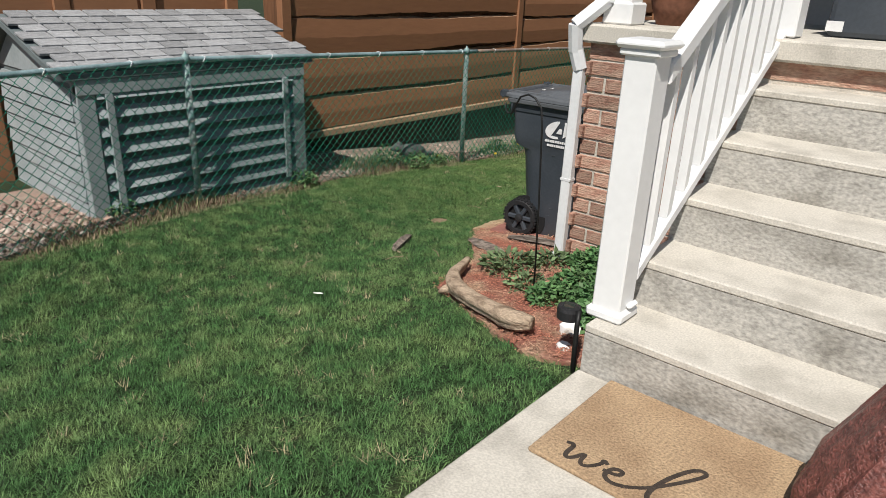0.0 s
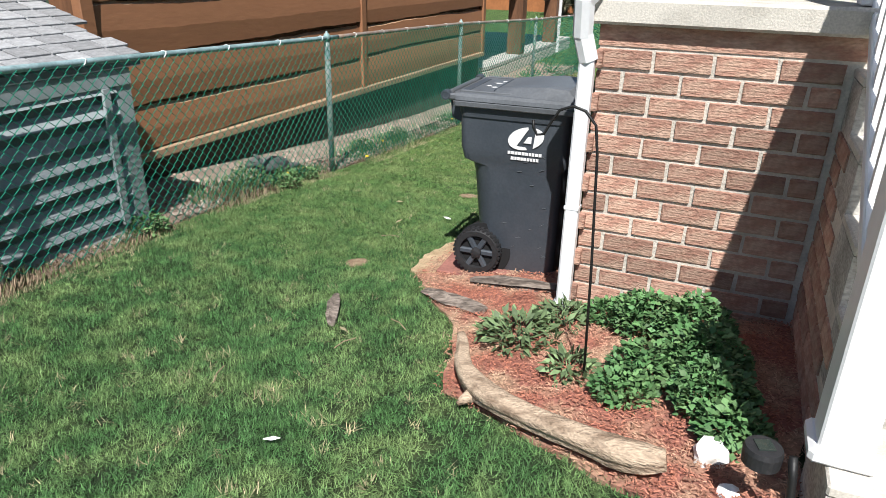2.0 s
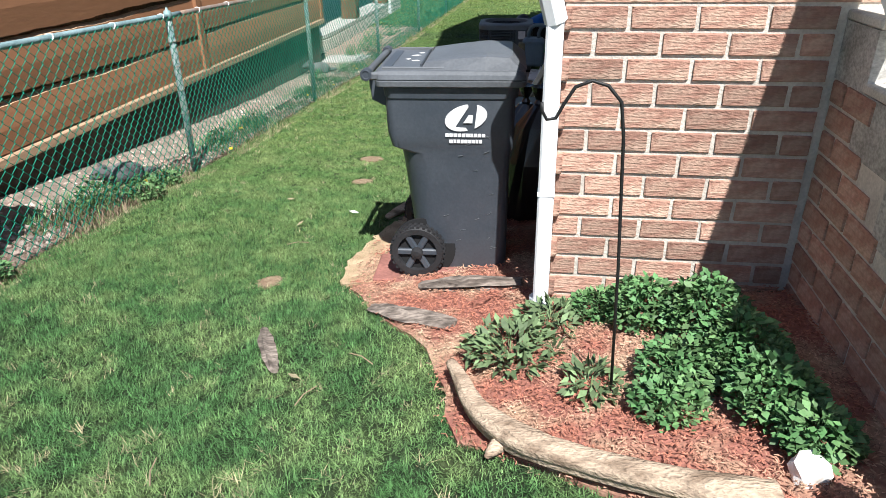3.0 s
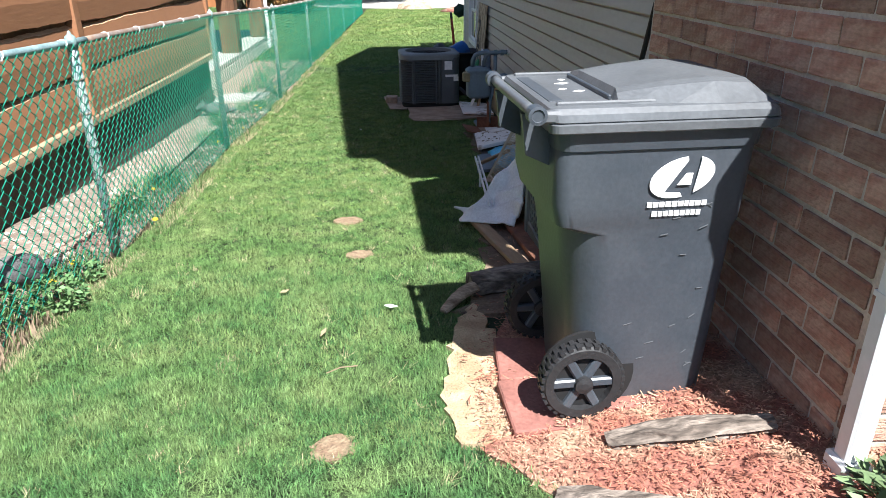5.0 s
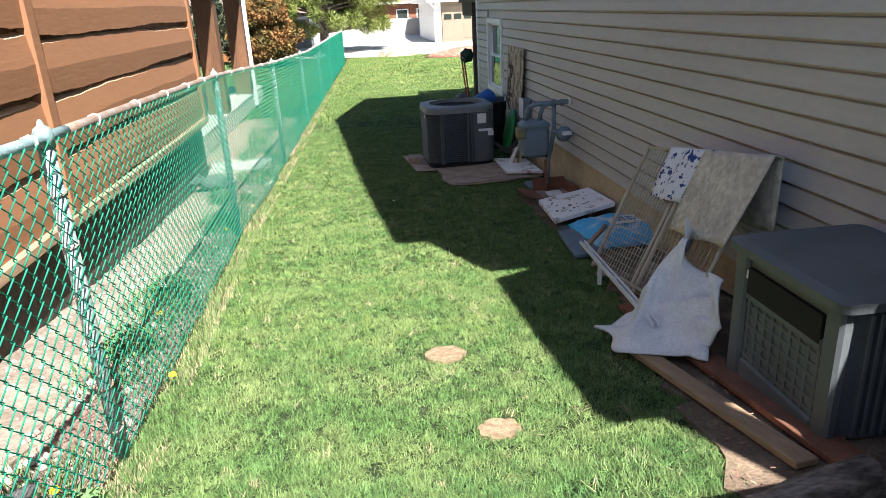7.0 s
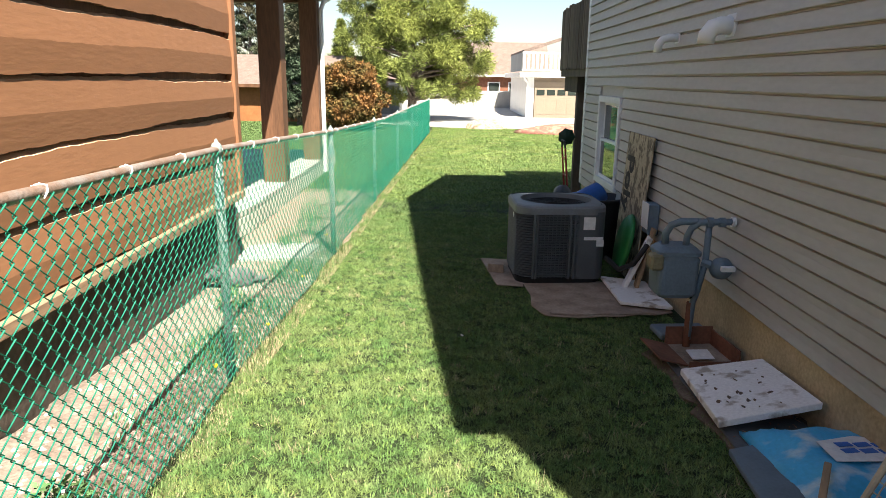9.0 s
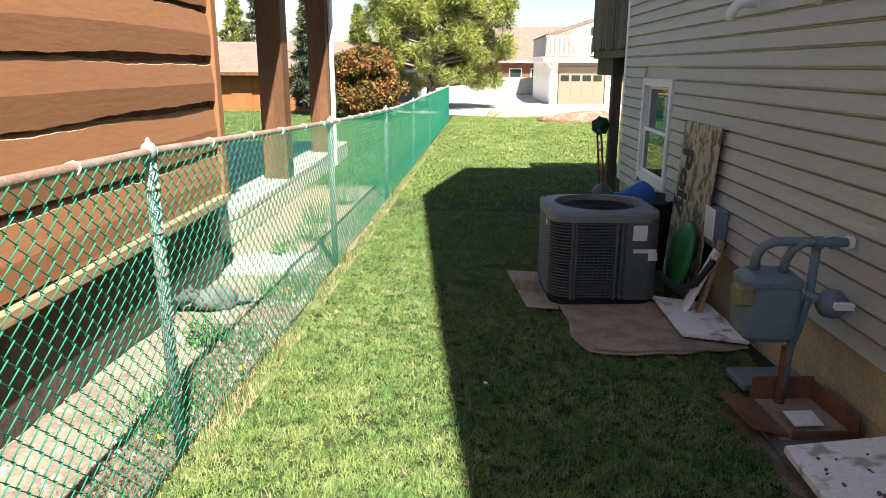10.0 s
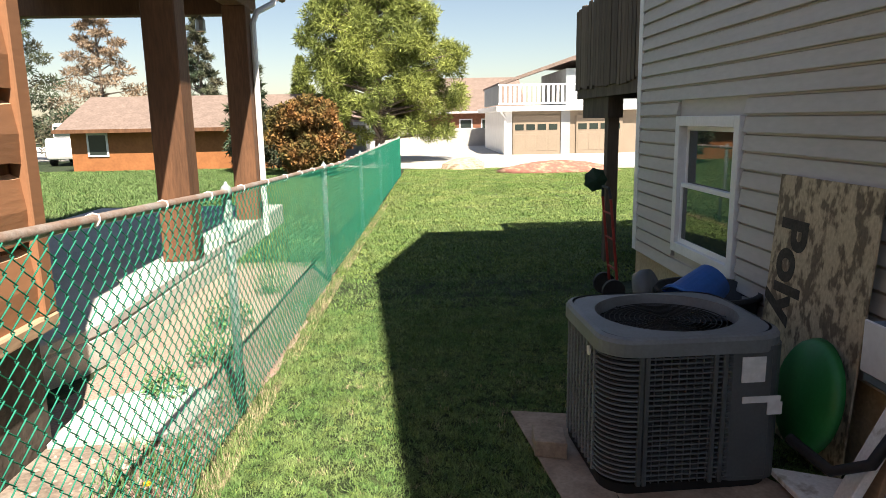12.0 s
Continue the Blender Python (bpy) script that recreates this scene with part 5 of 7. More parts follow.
# ---- raised deck behind the house ----
deck = empty("raised_deck", pose(-1.66, 15.74, 0))
tagged(deck, "dark weathered wooden deck with a plank railing", "deck", kind="structure")
part("rim_joist", box(-0.04, 0.0, 1.0, 0.0, 3.0, 1.2), M_DECK, deck)
part("floor", box(0.0, 0.0, 1.1, 6, 3.0, 1.16), M_DECK, deck)
part("top_rail", box(-0.06, 0, 2.08, 0.05, 3.0, 2.13), M_DECK, deck)
part("rim_joist", box(0.0, 2.96, 1.0, 6, 3.0, 1.2), M_DECK, deck)
part("beam", box(0.02, 1.7, 0.75, 0.2, 2.9, 1.0), M_DECK, deck)
rnd = random.Random(8)
plank = mesh_of("plank", box(-0.012, 0, 0, 0.012, 0.11, 1.02, 0.003), M_DECK)
for k in range(24):
    p = new("plank", plank)
    p.parent = deck
    p.matrix_local = pose(-0.055, 0.02 + 0.124 * k, 1.13 + rnd.uniform(-0.03, 0.02), 0, 0, rnd.uniform(-4, 4))
for k in range(30):
    p = new("plank", plank)
    p.parent = deck
    p.matrix_local = pose(0.1 + 0.124 * k, 3.015, 1.13 + rnd.uniform(-0.03, 0.02), 0, 0, 90)
part("post", box(0.05, 1.8, -1.15, 0.19, 1.94, 1.0, 0.008), M_DECK, deck)
part("post", box(3.4, 2.7, -1.15, 3.54, 2.84, 1.0, 0.008), M_DECK, deck)
orn = part("hanging_ornament", lathe([(0.0, -0.03), (0.06, -0.02), (0.15, 0.0), (0.06, 0.02), (0.0, 0.03)], 14), mat("dark_green_metal", (0.015, 0.05, 0.03), 0.5), m=pose(-1.76, 17.48, 0.02, 90, 0, 0))
for n, v in enumerate(orn.data.vertices):
    if n % 2:
        v.co.x *= 0.85
        v.co.y *= 0.85
tagged(orn, "dark green round garden ornament on the deck post", "ornament")

# small clutter by the padded sheet
for n, (x, y, rz, w, l) in enumerate(((-2.35, 7.35, 20, 0.14, 0.25), (-2.2, 7.6, -35, 0.12, 0.3), (-2.42, 7.65, 60, 0.1, 0.22), (-2.28, 7.15, 5, 0.1, 0.2))):
    c = part("cardboard_scrap", box(-w / 2, -l / 2, 0, w / 2, l / 2, 0.012, 0.003), M_CARD, m=pose(x, y, lz(x, y) + 0.05 + 0.012 * n, 8 * (n % 2), 6, rz))
    tagged(c, "torn brown cardboard scrap by the wall", "cardboard", "cardboard scraps")
board("broom_handle", -2.5, 8.0, -2.15, 8.55, 0.03, 0.03, M_WOOD, "wooden stick lying on the blue bag", 0.15, "stick")
slab_on("blue_tarp_fold", [(-2.5, 8.2), (-2.42, 8.9), (-2.28, 8.95), (-2.25, 8.25)], 0.03, 0.03, M_METER, "folded grey-blue tarp at the bag edge", "tarp")
for n, (x, y) in enumerate(((-3.3, 5.12), (-3.85, 5.4), (-3.67, 10.7), (-3.0, 3.1), (-2.75, 2.2), (-3.6, 4.9))):
    c = part("fallen_leaf", prism([(-0.03, 0), (0, 0.012), (0.035, 0.0), (0, -0.014)], 0, 0.004), M_FOAM if n % 2 == 0 else M_STRAW, m=pose(x, y, lz(x, y) + 0.035, 10, 8, 50 * n))
    tagged(c, "pale fallen leaf lying on the lawn", "leaf", "fallen leaves")
for n, (x, y, rz) in enumerate(((-3.5, 4.55, 20), (-2.9, 2.95, 70), (-3.3, 2.55, 110), (-2.75, 3.2, -30))):
    c = part("twig", tube([(-0.06, 0, 0), (0.0, 0.008, 0.006), (0.07, 0, 0.0)], 0.0025, 5), M_BARE, m=pose(x, y, lz(x, y) + 0.04, 0, 0, rz))
    tagged(c, "thin dry twig lying on the lawn", "twig", "twigs")

# ---- neighbour's log cabin ----
CX = -5.95
cabin = empty("log_cabin", pose(0, 0, 0))
tagged(cabin, "brown log-sided cabin with a porch behind the fence", "cabin", kind="structure")
# Recessed wall takes the dark post brown to paint shade into the board gaps.
part("wall", box(CX - 0.35, 4.42, -0.22, CX - 0.05, 12.98, 3.3), M_POST, cabin)
part("foundation", box(CX - 0.37, 4.42, -1.5, CX - 0.06, 12.98, -0.3), M_STONEWALL, cabin)
part("sill_beam", box(CX - 0.2, 4.42, -0.3, CX + 0.05, 13.02, -0.22, 0.01), M_BEAM, cabin)
rnd = random.Random(21)


def log_board(y0, y1, z0, z1, seed):
    """A board with wavy edges and a raw top bevel, painted pale as if sunlit."""
    r = random.Random(seed)
    ph = [r.uniform(0, 6.3) for _ in range(6)]
    wave = lambda y, o: 0.013 * math.sin(1.3 * y + ph[o]) + 0.005 * math.sin(4.3 * y + ph[o + 1]) + 0.003 * math.sin(15 * y + ph[o + 2]) + 0.002 * math.sin(41 * y + ph[o])
    bm = bmesh.new()
    n = int((y1 - y0) / 0.045)
    rows = []
    for k in range(n + 1):
        y = y0 + (y1 - y0) * k / n
        zb, zt = z0 + wave(y, 0), z1 + wave(y, 3)
        bow = 0.006 * math.sin(1.3 * y + ph[0])
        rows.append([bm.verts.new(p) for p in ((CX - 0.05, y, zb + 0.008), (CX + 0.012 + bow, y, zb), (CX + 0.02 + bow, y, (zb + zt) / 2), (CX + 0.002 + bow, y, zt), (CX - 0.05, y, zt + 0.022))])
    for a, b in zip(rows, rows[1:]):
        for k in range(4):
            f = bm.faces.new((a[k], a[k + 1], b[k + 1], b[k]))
            # Slot 1 is the pale colour for sun on the top bevel.
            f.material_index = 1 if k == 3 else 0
    bm.faces.new(rows[0])
    bm.faces.new(rows[-1][::-1])
    bmesh.ops.recalc_face_normals(bm, faces=bm.faces)
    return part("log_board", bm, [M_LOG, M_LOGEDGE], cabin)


TRIMS = (4.42, 8.52, 12.96)
for s, (ya, yb) in enumerate(zip(TRIMS, TRIMS[1:])):
    z = -0.215
    while z < 3.0:
        h = rnd.uniform(0.37, 0.44)
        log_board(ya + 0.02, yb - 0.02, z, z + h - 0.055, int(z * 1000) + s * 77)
        z += h
for y in TRIMS:
    part("trim_board", box(CX - 0.05, y - 0.06, -0.22, CX + 0.04, y + 0.06, 3.2, 0.008), M_LOG, cabin)
slab_pts = [(-6.3, 21.6), (-6.3, 14.5), (-6.36, 14.15), (-6.5, 13.85), (-6.75, 13.6), (-7.1, 13.45), (-9.5, 13.4), (-9.5, 21.6)]
part("porch_slab", prism(slab_pts, -1.3, -0.78, None, 0.02), M_CONC, cabin)
part("porch_slab_top", prism(slab_pts, -0.776, -0.68, None, 0.015), M_PALE, cabin)
for px, py in ((-6.47, 16.75), (-6.47, 19.85)):
    p = part("porch_post", box(px - 0.17, py - 0.17, -0.68, px + 0.17, py + 0.17, 2.42, 0.012), M_POST, cabin)
    part("outlet_box", box(px + 0.172, py - 0.05, -0.58, px + 0.2, py + 0.05, -0.42, 0.005), M_BLACK, p)
part("porch_beam", box(-6.62, 12.98, 2.42, -6.32, 20.5, 2.66, 0.01), M_POST, cabin)
part("porch_beam", box(-12, 20.1, 2.36, -6.624, 20.35, 2.66, 0.01), M_POST, cabin)
part("porch_ceiling", box(-9.5, 13.0, 2.664, -6.3, 20.5, 2.71), M_POST, cabin)
for ya, yb, xe, ze in ((3.9, 13.1, -5.75, 3.05), (13.1, 20.9, -6.05, 2.66)):
    bm = bmesh.new()
    a = [bm.verts.new((x, y, z)) for y in (ya, yb) for x, z in ((xe, ze), (-9.6, ze + 1.6), (-9.6, ze + 1.75), (xe, ze + 0.15))]
    for f in ((0, 1, 2, 3), (7, 6, 5, 4), (0, 4, 5, 1), (1, 5, 6, 2), (2, 6, 7, 3), (3, 7, 4, 0)):
        bm.faces.new([a[k] for k in f])
    part("roof", bm, M_ROOFBR, cabin)
part("gutter", tube([(-5.98, 13.1, 2.7), (-5.98, 20.9, 2.7)], 0.06, 8), M_POST, cabin)
part("gutter_pipe", tube([(-5.98, 20.3, 2.68), (-6.0, 20.2, 2.52), (-6.2, 19.95, 2.36), (-6.25, 19.9, 2.2), (-6.25, 19.9, -0.95)], 0.045, 8), M_TRIM, cabin)
lan = part("lantern", lathe([(0.06, -0.2), (0.075, -0.19), (0.075, -0.04), (0.05, 0.0), (0.015, 0.03), (0.012, 0.1)], 8), glass("lantern_glass", (0.35, 0.36, 0.36), 0.15), cabin, m=pose(-7.1, 20.2, 2.33))

annex = empty("neighbour_outbuilding", pose(-6.75, 0, 0))
tagged(annex, "brown panelled outbuilding behind the shed", "outbuilding", kind="structure")
part("wall", box(-1.5, 0.9, -0.6, 0, 4.4, 2.9), M_LOG, annex)
for y in (0.95, 1.9, 2.6, 3.4, 4.32):
    part("trim_board", box(0, y - 0.07, -0.5, 0.04, y + 0.07, 2.9, 0.006), M_LOG, annex)
for y0, y1 in ((1.0, 1.8), (2.68, 3.3)):
    part("panel", box(0.002, y0, 0.4, 0.025, y1, 1.7, 0.01), M_LOG, annex)
gh = empty("grey_house", pose(-16, 2.0, 0))
tagged(gh, "grey house far behind the shed", "house")
part("wall", box(-4, -4, -0.7, 0, 6, 5), M_GREYP, gh)
for k in range(16):
    part("siding_board", box(0.0, -4, -0.5 + 0.3 * k, 0.03, 6, -0.26 + 0.3 * k), M_SHED, gh)

# ---- shed ----
shed = empty("garden_shed", pose(-5.2, 2.0, 0))
tagged(shed, "pale grey metal garden shed with a shingled roof", "shed")
# Body darker than the boards: shade in the louvre gaps put into its colour.
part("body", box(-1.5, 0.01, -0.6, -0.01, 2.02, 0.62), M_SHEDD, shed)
z = -0.56
while z < 0.48:
    bm = bmesh.new()
    a = [bm.verts.new(p) for y in (0.14, 1.9) for p in ((0.042, y, z + 0.064), (0.0, y, z + 0.139), (-0.012, y, z + 0.139), (-0.012, y, z + 0.064))]
    for f in ((0, 1, 2, 3), (7, 6, 5, 4), (0, 4, 5, 1), (1, 5, 6, 2), (2, 6, 7, 3), (3, 7, 4, 0)):
        bm.faces.new([a[k] for k in f])
    bmesh.ops.recalc_face_normals(bm, faces=bm.faces)
    part("louvre_board", bm, M_SHED, shed)
    z += 0.14
z = -0.55
while z < 0.5:
    bm = bmesh.new()
    a = [bm.verts.new(p) for x in (-1.5, -0.06) for p in ((x, -0.014, z), (x, 0.0, z + 0.11), (x, 0.012, z + 0.11), (x, 0.012, z))]
    for f in ((0, 1, 2, 3), (7, 6, 5, 4), (0, 4, 5, 1), (1, 5, 6, 2), (2, 6, 7, 3), (3, 7, 4, 0)):
        bm.faces.new([a[k] for k in f])
    bmesh.ops.recalc_face_normals(bm, faces=bm.faces)
    part("lap_board", bm, M_SHED, shed)
    z += 0.125
for y0, y1 in ((0.0, 0.13), (1.9, 2.03)):
    part("corner_trim", box(-0.06, y0, -0.6, 0.03, y1, 0.6, 0.005), M_SHED, shed)
part("door_stile", box(0.03, 0.2, -0.4, 0.056, 0.25, 0.52), M_SHED, shed)
part("door_stile", box(0.03, 1.78, -0.4, 0.056, 1.83, 0.52), M_SHED, shed)
part("header", box(-0.02, 0.0, 0.52, 0.04, 2.03, 0.63, 0.005), M_SHED, shed)
gb = bmesh.new()
a = [gb.verts.new((x, y, z)) for y in (0.0, 0.03) for x, z in ((0.0, 0.6), (-1.5, 0.6), (-1.0, 0.96))]
gb.faces.new((a[0], a[1], a[2]))
gb.faces.new((a[5], a[4], a[3]))
part("gable", gb, M_SHED, shed)
bm = bmesh.new()
a = [bm.verts.new((x, y, z)) for y in (-0.12, 2.12) for x, z in ((0.05, 0.635), (-1.0, 0.975), (-1.0, 1.02), (0.05, 0.68))]
for f in ((0, 1, 2, 3), (7, 6, 5, 4), (0, 4, 5, 1), (1, 5, 6, 2), (2, 6, 7, 3), (3, 7, 4, 0)):
    bm.faces.new([a[k] for k in f])
part("roof", bm, M_SHEDD, shed)
bm = bmesh.new()
a = [bm.verts.new((x, y, z)) for y in (-0.12, 2.12) for x, z in ((-1.0, 0.975), (-1.6, 0.6), (-1.6, 0.65), (-1.0, 1.02))]
for f in ((0, 1, 2, 3), (7, 6, 5, 4), (0, 4, 5, 1), (1, 5, 6, 2), (2, 6, 7, 3), (3, 7, 4, 0)):
    bm.faces.new([a[k] for k in f])
part("roof", bm, M_SHEDD, shed)
sh_mesh = [mesh_of("shingle", box(0, 0, 0, 0.155, w, 0.02, 0.003), M_SHINGLE) for w in (0.163, 0.183, 0.208)]
slope = math.degrees(math.atan2(0.34, 1.05))
rnd = random.Random(4)
for row in range(8):
    y = -0.12 + (0.07 if row % 2 else 0)
    s = row * 0.135
    while y < 2.05:
        n = rnd.randrange(3)
        p = new("shingle", sh_mesh[n])
        p.parent = shed
        p.matrix_local = Matrix.Translation((0.055, 0, 0.685)) @ pose(0, 0, 0, 0, slope, 0) @ pose(-s - 0.15, y, 0.004 + 0.004 * rnd.random(), 0, -4.5, 0)
        y += (0.175, 0.195, 0.22)[n]

# ---- chain-link fence ----
fence = empty("chain_link_fence", pose(0, 0, 0))
tagged(fence, "green vinyl-coated chain-link fence with grey-teal posts", "fence")
FPOSTS = [-0.6, 2.8, 6.2, 9.85, 13.35, 16.9, 20.4, 24, 27.5, 31.2]
for y in FPOSTS:
    x = FX(y)
    p = part("post", tube([(x, y, lz(x, y) - 0.1), (x, y, FT(y) + 0.0)], 0.027, 12), M_TEAL, fence, smooth=True)
    part("cap", lathe([(0.033, FT(y) - 0.03), (0.034, FT(y) + 0.015), (0.026, FT(y) + 0.035), (0.012, FT(y) + 0.045), (0.008, FT(y) + 0.06), (0.002, FT(y) + 0.064)], 10), M_TEAL, p, m=pose(x, y, 0), smooth=True)
    z = lz(x, y) + 0.15
    while z < FT(y) - 0.1:
        part("tie_wire", tube([(x + 0.030 * math.cos(b), y + 0.030 * math.sin(b), z + 0.01 * math.sin(b)) for b in (2 * math.pi * k / 10 for k in range(11))], 0.004, 4), M_RAIL, p)
        z += 0.19
bm = bmesh.new()
add_tube(bm, [(FX(y), y, FT(y)) for y in np.arange(-0.6, 6.41, 0.2)], 0.021, 8)
part("top_rail", bm, mat("teal_rail_paint", (0.30, 0.42, 0.44), 0.5, 8, 0.25, 70, 0.2, 0.3, metal=0.2, col2=(0.2, 0.3, 0.31)), fence, "weathered blue-teal rail length", smooth=True)
bm = bmesh.new()
add_tube(bm, [(FX(y), y, FT(y)) for y in np.arange(6.4, 31.3, 0.2)], 0.0215, 8)
part("top_rail", bm, M_RAIL, fence, smooth=True)
for k in range(50):
    y = -0.2 + 0.63 * k
    if y > 31:
        break
    x = FX(y)
    part("rail_tie", tube([(x + 0.024 * math.cos(b), y + 0.012 * math.sin(2 * b), FT(y) + 0.024 * math.sin(b)) for b in (2 * math.pi * j / 8 for j in range(9))], 0.004, 5), M_TRIM, fence)
# woven wire
PITCH = 0.042
ks = np.arange(int(31.8 / PITCH))
segv, segf, base = [], [], 0
for k in ks:
    yc = -0.6 + PITCH * (k + 0.5)
    x, zt = FX(yc), FT(yc) - 0.005
    zb = lz(x, yc) + 0.02
    n = int((zt - zb) / PITCH)
    i = np.arange(n + 1)
    yy = yc + np.where((i + k) % 2 == 0, 1, -1) * PITCH * 0.5
    xx = x + 0.026 + np.where((i + k) % 2 == 0, 0.006, -0.006)
    zz = zt - i * PITCH
    P = np.stack([xx, yy, zz], -1)
    a, b = P[:-1], P[1:]
    r = 0.0027
    o = np.array([[r, 0, 0], [-r * 0.5, 0, r * 1.1], [-r * 0.5, 0, -r * 1.1]])
    V = np.concatenate([a[:, None] + o, b[:, None] + o], 1)
    m = len(V)
    idx0 = base + 6 * np.arange(m)[:, None, None]
    F = np.array([[0, 1, 4, 3], [1, 2, 5, 4], [2, 0, 3, 5]])[None] + idx0
    segv.append(V.reshape(-1, 3))
    segf.append(F.reshape(-1, 4))
    base += 6 * m
wire = raw_mesh("woven_wire", np.concatenate(segv), np.concatenate(segf), M_MESH)
wire.parent = fence
wire["kind"] = "stuff"

# ---- statues beyond the fence ----
def statue(name, x, y, z, s, rz, label):
    bm = bmesh.new()
    for (cx, cy, cz, rx, ry, rz2) in ((0, 0, 0.085, 0.11, 0.17, 0.085), (0, 0.16, 0.13, 0.06, 0.075, 0.055), (0, 0.22, 0.12, 0.035, 0.045, 0.03), (0, -0.18, 0.05, 0.035, 0.1, 0.03), (0.05, -0.05, 0.05, 0.05, 0.09, 0.05), (-0.05, -0.05, 0.05, 0.05, 0.09, 0.05), (0.035, 0.15, 0.185, 0.016, 0.016, 0.02), (-0.035, 0.15, 0.185, 0.016, 0.016, 0.02)):
        r = bmesh.ops.create_icosphere(bm, subdivisions=2, radius=1)
        bmesh.ops.transform(bm, matrix=Matrix.LocRotScale((cx, cy, cz), None, (rx, ry, rz2)), verts=r["verts"])
    return tagged(part(name, bm, M_STATUE, m=pose(x, y, z, 0, 0, rz) @ Matrix.Scale(s, 4), smooth=True), label, "statue")


statue("garden_statue", -5.31, 5.66, lz(-5.3, 5.66) + 0.03, 1.0, 150, "small grey cast stone garden statue by the fence")
statue("garden_statue", -5.74, 12.0, lz(-5.74, 12.0) + 0.02, 1.1, 120, "weathered grey garden statue beside the cabin")
slab_on("stepping_stone", [(-6.0, 12.9), (-5.3, 13.0), (-5.25, 13.6), (-5.6, 13.75), (-6.05, 13.5)], 0.02, 0.04, M_PALE, "white flat stepping stone beyond the fence", "stepping stone")

# ---- far buildings ----
gar = empty("garage", pose(0.6, 42.8, -1.03))
tagged(gar, "tan two-door garage with a railed roof deck", "garage")
part("wall", box(0, 0.05, 0, 13, 9, 2.15), M_TAN, gar)
part("side_wall", box(-0.06, 0.1, 0, -0.002, 9, 2.15), M_WHITE, gar)
part("fascia", box(-0.5, -0.4, 2.1, 13.3, 9.2, 2.35, 0.02), M_WHITE, gar)
for x in (-0.05, 2.7, 6.6):
    part("pillar", box(x, -0.02, 0, x + (0.45 if x > 0 else 0.35), 0.04, 2.1), M_GREYP if x > 0 else M_WHITE, gar)
for x in (0.35, 3.45):
    d = part("door", box(x, -0.03, 0, x + 2.3, 0.03, 1.9, 0.01), M_TAN, gar)
    for k in range(4):
        part("door_pane", box(x + 0.1 + 0.55 * k, -0.045, 1.2, x + 0.52 + 0.55 * k, -0.031, 1.48), M_GLASS, d)
        part("door_panel", box(x + 0.08 + 0.55 * k, -0.04, 0.2, x + 0.54 + 0.55 * k, -0.031, 1.0, 0.004), M_TAN, d)
part("drainpipe", tube([(-0.3, -0.35, 2.1), (-0.05, -0.05, 1.8), (-0.05, -0.05, 0)], 0.05, 6), M_WHITE, gar)
part("deck_rail", box(-0.4, -0.38, 3.3, 4.6, -0.3, 3.38), M_WHITE, gar)
part("deck_rail", box(-0.4, -0.38, 2.42, 4.6, -0.3, 2.5), M_WHITE, gar)
bal = mesh_of("baluster", box(-0.06, -0.03, 0, 0.06, 0.03, 0.85), M_WHITE)
for k in range(22):
    p = new("baluster", bal)
    p.parent = gar
    p.matrix_local = pose(-0.3 + 0.23 * k, -0.34, 2.47)
part("deck_side", box(-0.4, -0.3, 2.42, -0.34, 6, 3.35), M_GREYP, gar)
up = part("upper_storey", box(3.6, 3.0, 2.35, 13, 10, 4.3), M_SHED, gar)
for k in range(4):
    part("upper_window", box(4.2 + 0.8 * k, 2.96, 3.2, 4.85 + 0.8 * k, 2.99, 4.0), M_GLASS, up)
bm = bmesh.new()
a = [bm.verts.new(p) for y in (2.5, 10.5) for p in ((0.0, y, 3.6), (3.9, y, 4.9), (13.4, y, 4.7), (13.4, y, 4.5), (3.9, y, 4.7), (0.0, y, 3.45))]
bm.faces.new(a[:6])
bm.faces.new(a[6:][::-1])
for k in range(6):
    bm.faces.new((a[k], a[k + 6], a[(k + 1) % 6 + 6], a[(k + 1) % 6]))
part("upper_roof", bm, M_ROOFBR, gar)


def small_house(name, x, y, w, d, h, rh, wall, roof, label, wins):
    hh = empty(name, pose(x, y, -1.03))
    tagged(hh, label, "house")
    part("wall", box(0, 0, 0, w, d, h), wall, hh)
    bm = bmesh.new()
    a = [bm.verts.new((px, py, pz)) for px in (-0.4, w + 0.4) for py, pz in ((-0.5, h - 0.05), (d / 2, h + rh), (d + 0.5, h - 0.05))]
    bm.faces.new((a[0], a[1], a[2]))
    bm.faces.new((a[5], a[4], a[3]))
    for p, q in ((0, 1), (1, 2), (2, 0)):
        bm.faces.new((a[p], a[p + 3], a[q + 3], a[q]))
    bmesh.ops.recalc_face_normals(bm, faces=bm.faces)
    part("roof", bm, roof, hh)
    part("fascia", box(-0.42, -0.54, h - 0.12, w + 0.42, -0.5, h + 0.02), M_POST if wall is M_ORANGE else M_WHITE, hh)
    for wx, wz, ww, wh in wins:
        wn = part("window", box(wx - 0.08, -0.04, wz - 0.08, wx + ww + 0.08, -0.01, wz + wh + 0.08), M_TRIM, hh)
        part("pane", box(wx, -0.05, wz, wx + ww, -0.041, wz + wh), M_GLASS, wn)
    return hh


